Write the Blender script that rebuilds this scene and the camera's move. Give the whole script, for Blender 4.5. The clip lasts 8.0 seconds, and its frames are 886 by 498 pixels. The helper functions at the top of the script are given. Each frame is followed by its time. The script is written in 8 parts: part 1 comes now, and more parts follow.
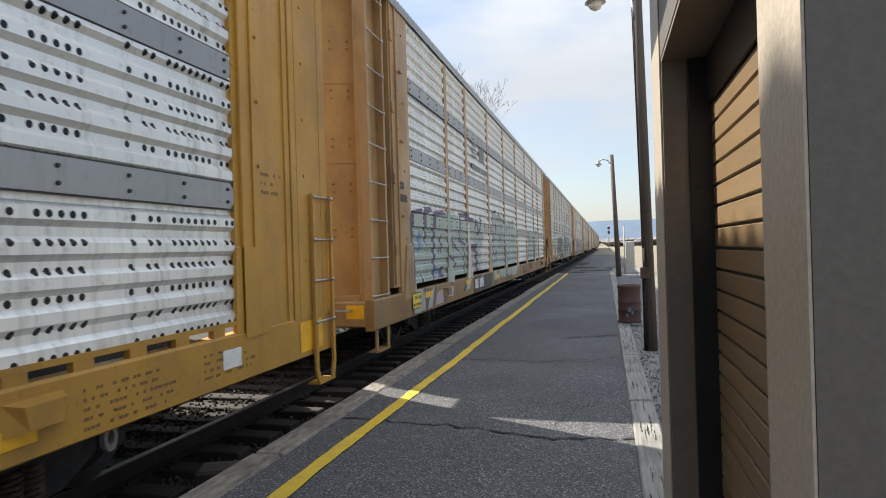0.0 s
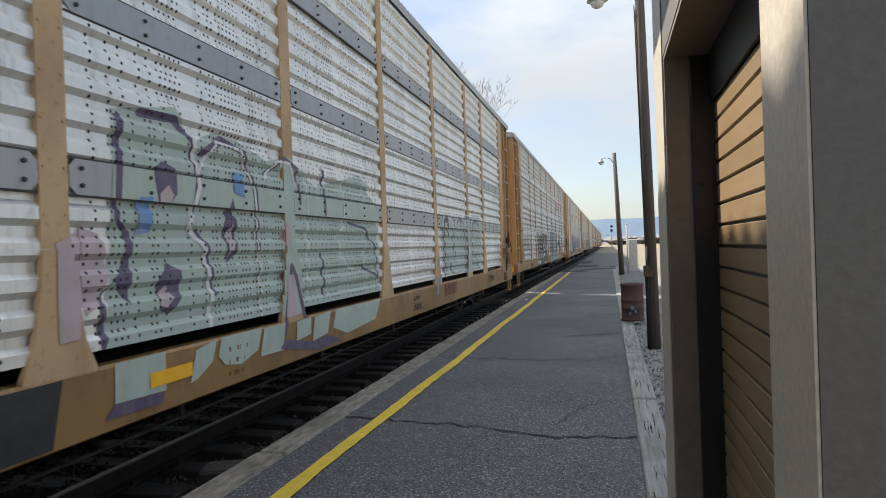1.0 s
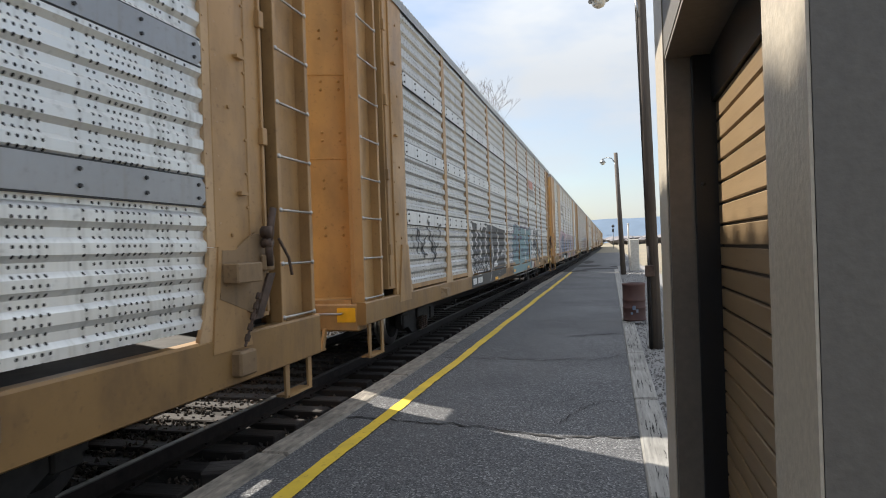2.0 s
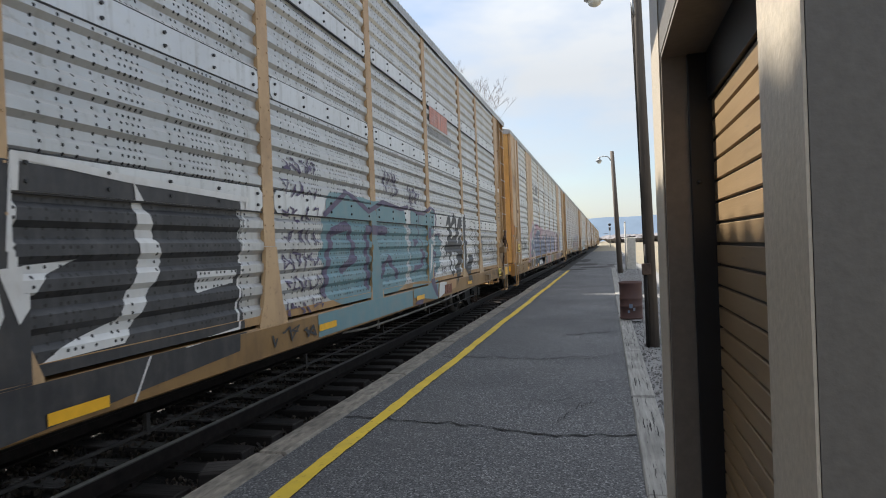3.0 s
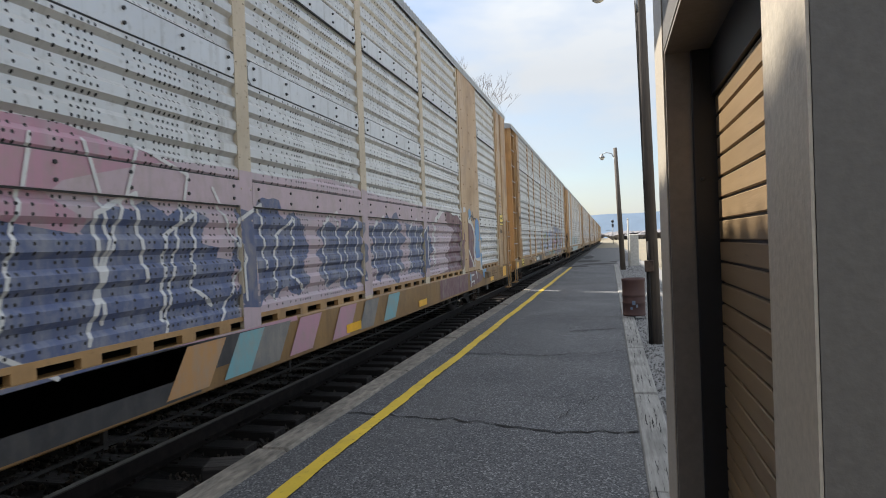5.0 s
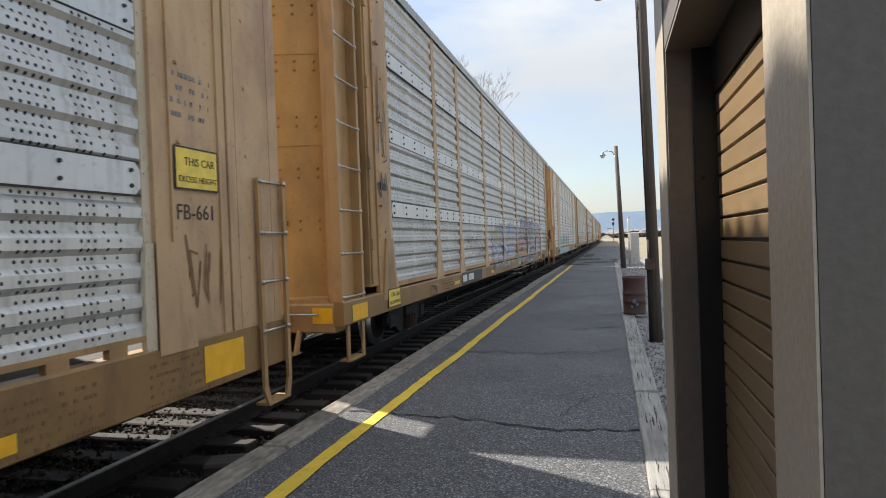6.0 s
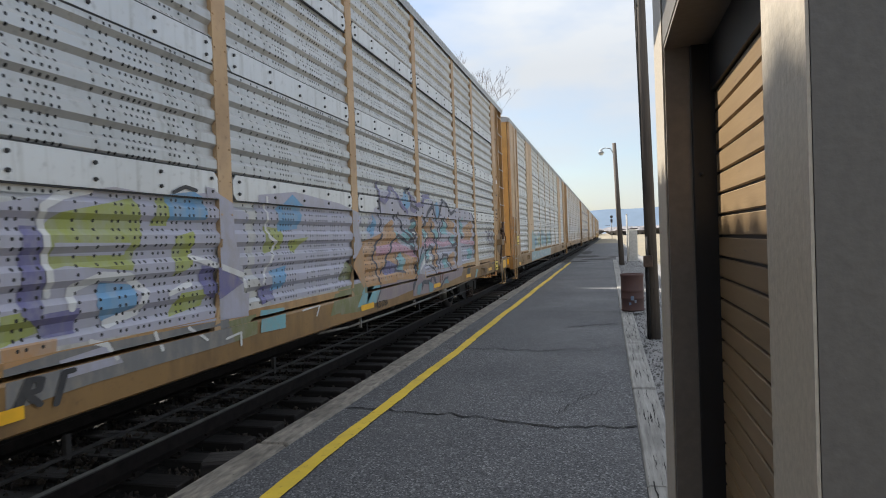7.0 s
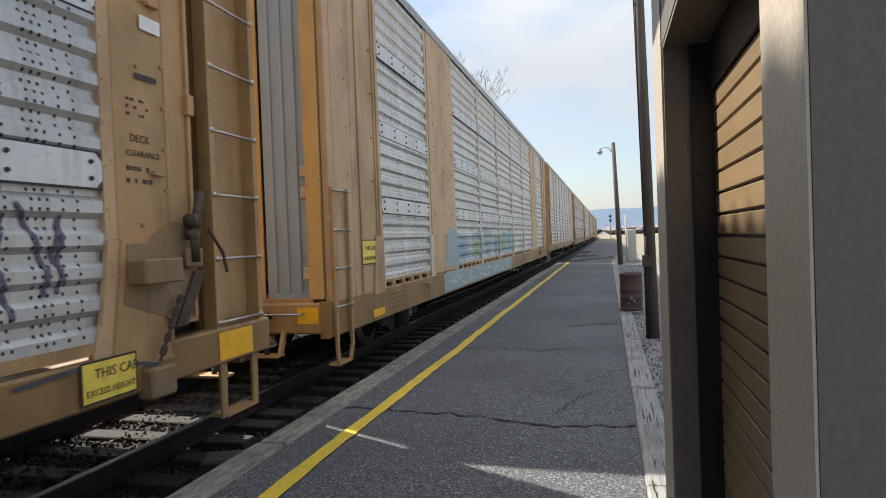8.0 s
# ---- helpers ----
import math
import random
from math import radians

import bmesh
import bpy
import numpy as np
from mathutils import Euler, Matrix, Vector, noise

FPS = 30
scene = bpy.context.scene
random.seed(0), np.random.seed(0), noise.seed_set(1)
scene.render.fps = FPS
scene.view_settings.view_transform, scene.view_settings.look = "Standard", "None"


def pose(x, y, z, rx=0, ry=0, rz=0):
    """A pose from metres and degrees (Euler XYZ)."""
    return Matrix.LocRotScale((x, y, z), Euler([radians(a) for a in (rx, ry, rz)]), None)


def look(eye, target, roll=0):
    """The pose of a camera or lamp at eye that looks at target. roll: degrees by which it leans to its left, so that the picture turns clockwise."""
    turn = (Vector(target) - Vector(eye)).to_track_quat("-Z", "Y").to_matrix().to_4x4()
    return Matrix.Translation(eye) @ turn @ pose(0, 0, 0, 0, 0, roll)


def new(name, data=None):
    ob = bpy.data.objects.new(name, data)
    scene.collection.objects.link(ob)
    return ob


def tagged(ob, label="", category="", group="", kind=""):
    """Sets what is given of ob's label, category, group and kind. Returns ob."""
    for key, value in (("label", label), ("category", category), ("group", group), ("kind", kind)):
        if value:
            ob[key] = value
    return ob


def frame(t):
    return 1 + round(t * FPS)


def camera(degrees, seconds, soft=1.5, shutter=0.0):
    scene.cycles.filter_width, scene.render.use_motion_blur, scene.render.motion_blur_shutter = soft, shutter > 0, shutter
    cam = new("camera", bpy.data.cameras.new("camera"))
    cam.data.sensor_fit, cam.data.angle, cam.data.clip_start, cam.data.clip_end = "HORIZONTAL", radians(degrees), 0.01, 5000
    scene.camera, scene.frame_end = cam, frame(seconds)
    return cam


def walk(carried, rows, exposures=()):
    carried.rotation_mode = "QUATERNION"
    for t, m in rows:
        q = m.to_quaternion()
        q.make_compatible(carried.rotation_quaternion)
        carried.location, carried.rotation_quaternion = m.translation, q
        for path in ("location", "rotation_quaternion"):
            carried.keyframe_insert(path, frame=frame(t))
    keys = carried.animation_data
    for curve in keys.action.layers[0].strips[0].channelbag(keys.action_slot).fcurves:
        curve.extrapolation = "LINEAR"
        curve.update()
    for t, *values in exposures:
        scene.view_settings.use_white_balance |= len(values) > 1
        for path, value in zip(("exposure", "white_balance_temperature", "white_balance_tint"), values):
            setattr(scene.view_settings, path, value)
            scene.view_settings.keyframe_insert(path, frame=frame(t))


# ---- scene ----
VIEW = 70.0
SPEED = 14.407          # train, metres a second
RAIL = -0.12           # top of rail; the platform's surface is z = 0
TRACK = -4.64          # middle of the track
cam = camera(VIEW, 8.0, 1.0, 0.035)
EYE = (0.0, 0.0, 1.56)
PATH = [
    (0.0, 14.427, -0.023, 1.7), (0.5, 14.523, -0.045, 1.8), (1.0, 14.668, -0.117, 1.9), (1.5, 14.859, -0.110, 1.9),
    (3.0, 14.526, -0.197, 2.2), (3.5, 14.382, -0.306, 2.2), (4.0, 14.430, -0.355, 2.2), (4.5, 14.669, -0.447, 2.2),
    (6.0, 14.811, -0.672, 2.1), (6.5, 14.762, -0.879, 2.1), (7.0, 14.666, -0.934, 2.1), (7.5, 14.570, -0.989, 2.1),
    (8.0, 14.570, -0.989, 2.1)]
walk(cam, [(t, pose(*EYE, 90 + pitch, roll, yaw)) for t, yaw, pitch, roll in PATH])

# ---- light ----
SUN_WAY = Vector((1, -0.51, -1.155)).normalized()
world = bpy.data.worlds.new("sky")
scene.world = world
world.use_nodes = True
scene.view_settings.exposure = 0.96


def sky_nodes():
    nt = world.node_tree
    nt.nodes.clear()
    out = nt.nodes.new("ShaderNodeOutputWorld")
    bg = nt.nodes.new("ShaderNodeBackground")
    sky = nt.nodes.new("ShaderNodeTexSky")
    sky.sky_type = "NISHITA"
    sky.sun_disc = False
    sky.sun_elevation = math.asin(-SUN_WAY.z)
    sky.sun_rotation = math.atan2(-SUN_WAY.x, -SUN_WAY.y)
    sky.air_density, sky.dust_density, sky.ozone_density = 1.0, 1.5, 1.0
    co = nt.nodes.new("ShaderNodeTexCoord")
    mp = nt.nodes.new("ShaderNodeMapping")
    mp.inputs["Scale"].default_value = (1.0, 1.0, 2.6)
    no = nt.nodes.new("ShaderNodeTexNoise")
    no.inputs["Scale"].default_value = 2.3
    no.inputs["Detail"].default_value = 5.0
    no.inputs["Roughness"].default_value = 0.55
    ramp = nt.nodes.new("ShaderNodeValToRGB")
    ramp.color_ramp.elements[0].position, ramp.color_ramp.elements[1].position = 0.36, 0.62
    mix = nt.nodes.new("ShaderNodeMix")
    mix.data_type = "RGBA"
    nt.links.new(co.outputs["Generated"], mp.inputs["Vector"])
    nt.links.new(mp.outputs["Vector"], no.inputs["Vector"])
    nt.links.new(no.outputs["Fac"], ramp.inputs["Fac"])
    sep = nt.nodes.new("ShaderNodeSeparateXYZ")
    nt.links.new(co.outputs["Generated"], sep.inputs[0])
    high = nt.nodes.new("ShaderNodeMapRange")
    high.inputs["From Min"].default_value, high.inputs["From Max"].default_value = 0.25, 0.9
    high.inputs["To Min"].default_value, high.inputs["To Max"].default_value = 4.7, 10.5
    nt.links.new(sep.outputs["Z"], high.inputs["Value"])
    tint = nt.nodes.new("ShaderNodeVectorMath")
    tint.operation = "SCALE"
    tint.inputs[0].default_value = (0.95, 1.0, 1.06)
    nt.links.new(high.outputs[0], tint.inputs["Scale"])
    nt.links.new(tint.outputs[0], mix.inputs["B"])
    nt.links.new(ramp.outputs["Color"], mix.inputs["Factor"])
    nt.links.new(sky.outputs["Color"], mix.inputs["A"])
    nt.links.new(mix.outputs["Result"], bg.inputs["Color"])
    bg.inputs["Strength"].default_value = 0.088
    nt.links.new(bg.outputs["Background"], out.inputs["Surface"])


sky_nodes()
sun = new("sun", bpy.data.lights.new("sun", "SUN"))
sun.data.energy, sun.data.angle, sun.data.color = 5.0, radians(0.53), (1.0, 0.93, 0.82)
sun.matrix_world = look((-30, 16, 31), Vector((-30, 16, 31)) + SUN_WAY)


# ---- materials ----
class Nodes:
    """A small builder for node materials."""

    def __init__(self, name, rough=0.6, metal=0.0):
        self.mat = bpy.data.materials.new(name)
        self.mat.use_nodes = True
        self.nt = self.mat.node_tree
        self.bsdf = self.nt.nodes["Principled BSDF"]
        self.bsdf.inputs["Roughness"].default_value = rough
        self.bsdf.inputs["Metallic"].default_value = metal
        self.co = self.nt.nodes.new("ShaderNodeTexCoord").outputs["Object"]

    def put(self, value, socket):
        if isinstance(value, bpy.types.NodeSocket):
            self.nt.links.new(value, socket)
        else:
            socket.default_value = value

    def math(self, op, a, b=0.0, c=0.0):
        n = self.nt.nodes.new("ShaderNodeMath")
        n.operation = op
        for v, s in zip((a, b, c), n.inputs):
            self.put(v, s)
        return n.outputs[0]

    def scaled(self, s):
        n = self.nt.nodes.new("ShaderNodeMapping")
        self.nt.links.new(self.co, n.inputs["Vector"])
        n.inputs["Scale"].default_value = s
        return n.outputs[0]

    def noise(self, scale, detail=4.0, stretch=None, rough=0.55):
        n = self.nt.nodes.new("ShaderNodeTexNoise")
        n.inputs["Scale"].default_value = scale
        n.inputs["Detail"].default_value = detail
        n.inputs["Roughness"].default_value = rough
        self.nt.links.new(self.scaled(stretch) if stretch else self.co, n.inputs["Vector"])
        return n.outputs["Fac"]

    def span(self, v, a, b, lo=0.0, hi=1.0):
        n = self.nt.nodes.new("ShaderNodeMapRange")
        for k, x in (("Value", v), ("From Min", a), ("From Max", b), ("To Min", lo), ("To Max", hi)):
            self.put(x, n.inputs[k])
        return n.outputs[0]

    def mix(self, f, a, b, blend="MIX"):
        n = self.nt.nodes.new("ShaderNodeMix")
        n.data_type, n.blend_type = "RGBA", blend
        self.put(f, n.inputs["Factor"])
        self.put(a, n.inputs["A"])
        self.put(b, n.inputs["B"])
        return n.outputs["Result"]

    def random(self):
        return self.nt.nodes.new("ShaderNodeObjectInfo").outputs["Random"]

    def island(self):
        return self.nt.nodes.new("ShaderNodeNewGeometry").outputs["Random Per Island"]

    def axis(self):
        n = self.nt.nodes.new("ShaderNodeSeparateXYZ")
        self.nt.links.new(self.co, n.inputs[0])
        return n.outputs

    def bump(self, h, strength=0.3, dist=0.01):
        n = self.nt.nodes.new("ShaderNodeBump")
        n.inputs["Strength"].default_value = strength
        n.inputs["Distance"].default_value = dist
        self.nt.links.new(h, n.inputs["Height"])
        self.nt.links.new(n.outputs[0], self.bsdf.inputs["Normal"])

    def color(self, c):
        self.put(c, self.bsdf.inputs["Base Color"])
        return self.mat

    def rough(self, v):
        self.put(v, self.bsdf.inputs["Roughness"])

    def holes(self, du=0.054, dv=0.056, r=0.0115, share=0.44):
        """A mask of punched holes: upright columns, some left out, in the (y, z) plane."""
        x, y, z = self.axis()
        cu, cv = self.math("DIVIDE", y, du), self.math("DIVIDE", z, dv)
        wn = self.nt.nodes.new("ShaderNodeTexWhiteNoise")
        wn.noise_dimensions = "1D"
        self.nt.links.new(self.math("FLOOR", cu), wn.inputs["W"])
        on = self.math("GREATER_THAN", wn.outputs["Value"], share)
        fu = self.math("MULTIPLY", self.math("SUBTRACT", self.math("FRACT", cu), 0.5), du)
        fv = self.math("MULTIPLY", self.math("SUBTRACT", self.math("FRACT", cv), 0.5), dv)
        d = self.math("SQRT", self.math("ADD", self.math("MULTIPLY", fu, fu), self.math("MULTIPLY", fv, fv)))
        return self.math("MULTIPLY", self.math("LESS_THAN", d, r), on)


def galvanised(name, col, holes=True, metal=0.5, pattern=()):
    n = Nodes(name, 0.5, metal)
    big, small = n.noise(0.7, 5.0, (1, 1.0, 1.0)), n.noise(14.0, 4.0)
    streak = n.noise(3.0, 4.0, (1, 5.0, 0.35))
    c = n.mix(n.span(big, 0.3, 0.7), tuple(v * 0.86 for v in col[:3]) + (1,), tuple(min(1, v * 1.1) for v in col[:3]) + (1,))
    c = n.mix(n.span(streak, 0.5, 0.75, 0, 0.45), c, (0.25, 0.235, 0.2, 1))
    c = n.mix(n.span(small, 0.58, 0.75, 0, 0.35), c, (0.2, 0.2, 0.19, 1))
    if holes:
        c = n.mix(n.holes(*pattern), c, (0.012, 0.012, 0.013, 1))
    n.rough(n.span(small, 0.3, 0.7, 0.34, 0.52))
    n.bump(small, 0.15, 0.004)
    return n.color(c)


def paint(name, col, dirt=(0.14, 0.085, 0.045, 1), amount=0.6, rough=0.5, rust=0.25):
    n = Nodes(name, rough)
    big, small = n.noise(0.9, 5.0), n.noise(22.0, 4.0)
    streak = n.noise(1.1, 4.0, (1.5, 2.6, 0.55), 0.6)
    rnd = n.random()
    c = n.mix(n.span(big, 0.3, 0.72), col, tuple(v * 0.8 for v in col[:3]) + (1,))
    c = n.mix(n.math("MULTIPLY", rnd, 0.2), c, tuple(min(1, v * 1.25 + 0.02) for v in col[:3]) + (1,))
    blot = n.noise(1.7, 6.0, (1.0, 1.0, 0.6), 0.65)
    c = n.mix(n.span(blot, 0.47, 0.66, 0, amount * 0.85), c, tuple(0.35 * v + 0.65 * w for v, w in zip(col[:3], dirt[:3])) + (1,))
    c = n.mix(n.span(streak, 0.52, 0.80, 0, amount * 0.8), c, dirt)
    c = n.mix(n.span(small, 0.60, 0.72, 0, rust * 1.3), c, (0.10, 0.05, 0.025, 1))
    n.rough(n.span(big, 0.3, 0.7, rough - 0.1, rough + 0.15))
    n.bump(small, 0.12, 0.003)
    return n.color(c)


PLAIN_SPRAY = {}


def sprayed(name, col, holes=True, wear=1.0):
    n = Nodes(name, 0.55)
    v = n.noise(3.0, 5.0)
    worn = n.noise(6.0, 7.0, (1, 1.0, 0.7), 0.7)
    c = n.mix(n.span(v, 0.35, 0.7, 0, 0.5), col, tuple(x * 0.7 + 0.05 for x in col[:3]) + (1,))
    c = n.mix(n.span(worn, 0.45, 0.68, 0.08 * wear, 0.55 * wear), c, (0.40, 0.405, 0.40, 1) if holes else (0.33, 0.29, 0.23, 1))
    c = n.mix(n.span(n.noise(2.6, 4.0, (1, 5, 0.35)), 0.5, 0.75, 0, 0.3 * wear), c, (0.3, 0.29, 0.27, 1))
    if holes:
        PLAIN_SPRAY[n.mat.name] = sprayed(name + "_plain", col, False, wear)
        c = n.mix(n.holes(), c, (0.012, 0.012, 0.013, 1))
    return n.color(c)


def plain(name, col, rough=0.6, metal=0.0, vary=0.3, scale=9.0):
    n = Nodes(name, rough, metal)
    v = n.noise(scale, 5.0)
    c = n.mix(n.span(v, 0.3, 0.7), tuple(x * (1 - vary) for x in col[:3]) + (1,), tuple(min(1, x * (1 + vary)) for x in col[:3]) + (1,))
    n.bump(v, 0.2, 0.005)
    return n.color(c)


def asphalt_material():
    n = Nodes("worn_asphalt", 0.85)
    fine, grit, big = n.noise(70.0, 8.0, None, 0.8), n.noise(40.0, 3.0), n.noise(0.55, 6.0)
    lane = n.noise(0.9, 5.0, (1.6, 0.35, 1.0))
    c = n.mix(n.span(fine, 0.38, 0.64), (0.009, 0.010, 0.013, 1), (0.165, 0.167, 0.176, 1))
    vo = n.nt.nodes.new("ShaderNodeTexVoronoi")
    vo.inputs["Scale"].default_value = 85.0
    n.nt.links.new(n.co, vo.inputs["Vector"])
    chip = n.nt.nodes.new("ShaderNodeSeparateColor")
    n.nt.links.new(vo.outputs["Color"], chip.inputs[0])
    c = n.mix(n.span(chip.outputs[0], 0.74, 0.95, 0, 0.9), c, (0.27, 0.27, 0.272, 1))
    c = n.mix(n.span(chip.outputs[1], 0.45, 0.85, 0, 0.85), c, (0.012, 0.012, 0.014, 1))
    c = n.mix(n.span(big, 0.35, 0.7, 0, 0.35), c, (0.05, 0.051, 0.056, 1))
    c = n.mix(n.span(lane, 0.5, 0.72, 0, 0.35), c, (0.085, 0.084, 0.083, 1))
    c = n.mix(n.span(grit, 0.63, 0.69, 0, 0.7), c, (0.17, 0.166, 0.158, 1))
    n.rough(n.span(big, 0.3, 0.7, 0.72, 0.92))
    n.bump(n.math("ADD", fine, n.math("MULTIPLY", grit, 0.5)), 0.3, 0.004)
    return n.color(c)


def wood_material(name, a, b, stretch=(14, 0.7, 14), dark=(0.03, 0.027, 0.024, 1), rough=0.85, relief=0.6):
    n = Nodes(name, rough)
    g, s, r = n.noise(3.0, 6.0, stretch), n.noise(1.6, 4.0), n.random()
    c = n.mix(n.span(g, 0.3, 0.7), a, b)
    c = n.mix(n.span(s, 0.5, 0.75, 0, 0.6), c, dark)
    c = n.mix(n.math("MULTIPLY", r, 0.35), c, tuple(v * 0.6 for v in a[:3]) + (1,))
    c = n.mix(n.span(n.noise(9.0, 3.0, stretch), 0.66, 0.72, 0, 0.9), c, dark)
    n.bump(g, relief, 0.012)
    return n.color(c)


def ground_material():
    n = Nodes("dry_ground", 0.95)
    a, b, c0 = n.noise(0.05, 6.0), n.noise(1.4, 6.0), n.noise(30.0, 3.0)
    c = n.mix(n.span(a, 0.35, 0.65), (0.23, 0.19, 0.125, 1), (0.17, 0.152, 0.112, 1))
    c = n.mix(n.span(b, 0.45, 0.7, 0, 0.6), c, (0.16, 0.145, 0.12, 1))
    c = n.mix(n.span(c0, 0.5, 0.7, 0, 0.5), c, (0.28, 0.24, 0.165, 1))
    n.bump(c0, 0.5, 0.02)
    return n.color(c)


def stone_material(name, a, b):
    n = Nodes(name, 0.9)
    c = n.mix(n.island(), a, b)
    c = n.mix(n.span(n.noise(40.0, 3.0), 0.45, 0.7, 0, 0.5), c, (0.06, 0.05, 0.045, 1))
    return n.color(c)


SILVER = galvanised("galvanised_sheet", (0.62, 0.62, 0.61, 1))
SILVER_LIGHT = galvanised("pale_galvanised_sheet", (0.76, 0.765, 0.75, 1))
SILVER_DULL = galvanised("dull_galvanised_sheet", (0.52, 0.525, 0.525, 1))
SILVER_BIG = galvanised("large_hole_sheet", (0.82, 0.83, 0.82, 1), True, 0.5, (0.085, 0.17, 0.024, 0.35))
SILVER_PLAIN = galvanised("galvanised_band", (0.61, 0.615, 0.615, 1), False)
GREY_BAND = galvanised("grey_band", (0.33, 0.335, 0.345, 1), False)
TAN = paint("tan_paint", (0.43, 0.255, 0.105, 1), amount=0.85)
PALE_TAN = paint("faded_tan_paint", (0.52, 0.345, 0.185, 1), (0.17, 0.10, 0.06, 1), 0.7)
PALE_POST = paint("bleached_post_paint", (0.60, 0.51, 0.38, 1), (0.24, 0.18, 0.12, 1), 0.5)
GRIMY = paint("grimy_tan_paint", (0.27, 0.175, 0.09, 1), (0.06, 0.04, 0.028, 1), 0.95, 0.6, 0.5)
SILL = paint("ochre_sill_paint", (0.29, 0.165, 0.056, 1), (0.09, 0.05, 0.024, 1), amount=0.9)
YELLOW = paint("yellow_paint", (0.50, 0.265, 0.035, 1), amount=0.5)
OCHRE = paint("ochre_door_paint", (0.56, 0.335, 0.115, 1), amount=0.5)
GALV_DOOR = galvanised("door_sheet", (0.27, 0.33, 0.39, 1), False, 0.0)
RUST = plain("rusty_steel", (0.09, 0.06, 0.045, 1), 0.75, 0.3, 0.5)
DARK = plain("dark_grimy_steel", (0.022, 0.02, 0.019, 1), 0.75, 0.2, 0.5)
STEEL = plain("worn_bright_steel", (0.42, 0.40, 0.38, 1), 0.35, 0.9, 0.2)
PALE_PIPE = plain("pale_pipe", (0.20, 0.185, 0.165, 1), 0.5, 0.0, 0.3)
RAILTOP = plain("rail_head", (0.07, 0.062, 0.058, 1), 0.45, 0.7, 0.2)
RAILSIDE = plain("rail_rust", (0.026, 0.019, 0.016, 1), 0.7, 0.5, 0.4)
ROOF = galvanised("roof_sheet", (0.36, 0.37, 0.38, 1), False)
BOLT = plain("bolt_steel", (0.05, 0.05, 0.052, 1), 0.6, 0.5, 0.2)
BLACK = plain("black_panel", (0.022, 0.022, 0.024, 1), 0.5, 0.0, 0.3)
WHITE = plain("white_stencil", (0.75, 0.75, 0.73, 1), 0.6, 0.0, 0.12)
STENCIL = plain("black_stencil", (0.035, 0.028, 0.024, 1), 0.6, 0.0, 0.2)
REFLECT = plain("yellow_reflector", (0.85, 0.45, 0.02, 1), 0.35, 0.0, 0.1)
PLACARD = plain("yellow_placard", (0.78, 0.58, 0.08, 1), 0.45, 0.0, 0.15)
ASPHALT = asphalt_material()
CRACK = plain("crack_dirt", (0.016, 0.015, 0.015, 1), 0.95, 0.0, 0.3)
LINE = paint("yellow_line_paint", (0.66, 0.46, 0.03, 1), (0.12, 0.10, 0.05, 1), 0.4, 0.65, 0.35)
KERB = wood_material("weathered_kerb", (0.28, 0.25, 0.205, 1), (0.085, 0.075, 0.066, 1), (8, 2.2, 8))
KERB_PALE = wood_material("bleached_timber", (0.36, 0.35, 0.325, 1), (0.15, 0.145, 0.135, 1))
# creosote brown, darkened further for the shade under the train
TIE = wood_material("shaded_creosoted_tie", (0.034, 0.027, 0.023, 1), (0.014, 0.012, 0.011, 1), (0.8, 10, 10))
POLE = wood_material("pole_timber", (0.14, 0.115, 0.095, 1), (0.075, 0.062, 0.053, 1), (14, 14, 0.5))
GROUND = ground_material()
# stones and bed are paler by themselves; the train's shade is in these colours
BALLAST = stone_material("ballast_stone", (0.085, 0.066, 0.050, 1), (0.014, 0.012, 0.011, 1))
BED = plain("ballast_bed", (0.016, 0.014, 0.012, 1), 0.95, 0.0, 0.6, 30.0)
GRAVEL = stone_material("grey_gravel", (0.30, 0.295, 0.29, 1), (0.13, 0.128, 0.125, 1))
GRAVEL_BED = plain("grey_gravel_bed", (0.19, 0.187, 0.183, 1), 0.95, 0.0, 0.4, 45.0)
WALL = plain("taupe_wall_paint", (0.13, 0.119, 0.107, 1), 0.5, 0.0, 0.10, 75.0)
BEIGE = plain("beige_trim_paint", (0.46, 0.405, 0.325, 1), 0.42, 0.0, 0.12, 90.0)
JAMB = plain("brown_jamb_paint", (0.19, 0.165, 0.14, 1), 0.5, 0.0, 0.1, 40.0)
BLACK_FRAME = plain("black_frame_paint", (0.012, 0.012, 0.014, 1), 0.45, 0.0, 0.2)
PLANK = wood_material("ochre_plank_paint", (0.275, 0.188, 0.102, 1), (0.22, 0.15, 0.082, 1), (10, 0.8, 10), (0.165, 0.115, 0.072, 1), 0.40, 0.12)
DRUM = paint("rusted_drum", (0.085, 0.04, 0.034, 1), (0.05, 0.03, 0.028, 1), 0.7, 0.7, 0.6)
CONCRETE = plain("pale_concrete", (0.50, 0.48, 0.44, 1), 0.85, 0.0, 0.15)
LAMP_GLASS = plain("lamp_globe", (0.75, 0.73, 0.66, 1), 0.3, 0.0, 0.05)
LAMP_METAL = plain("lamp_metal", (0.35, 0.36, 0.37, 1), 0.45, 0.6, 0.15)
HILL = plain("hazy_hill", (0.115, 0.165, 0.235, 1), 1.0, 0.0, 0.10, 0.01)
# the distance haze over the woods is mixed into their colour
WOODS = stone_material("haze_tinted_woods", (0.235, 0.215, 0.215, 1), (0.165, 0.165, 0.185, 1))
BARK = plain("bare_bark", (0.16, 0.13, 0.11, 1), 0.9, 0.0, 0.2)
RED = plain("signal_black", (0.03, 0.03, 0.035, 1), 0.5)


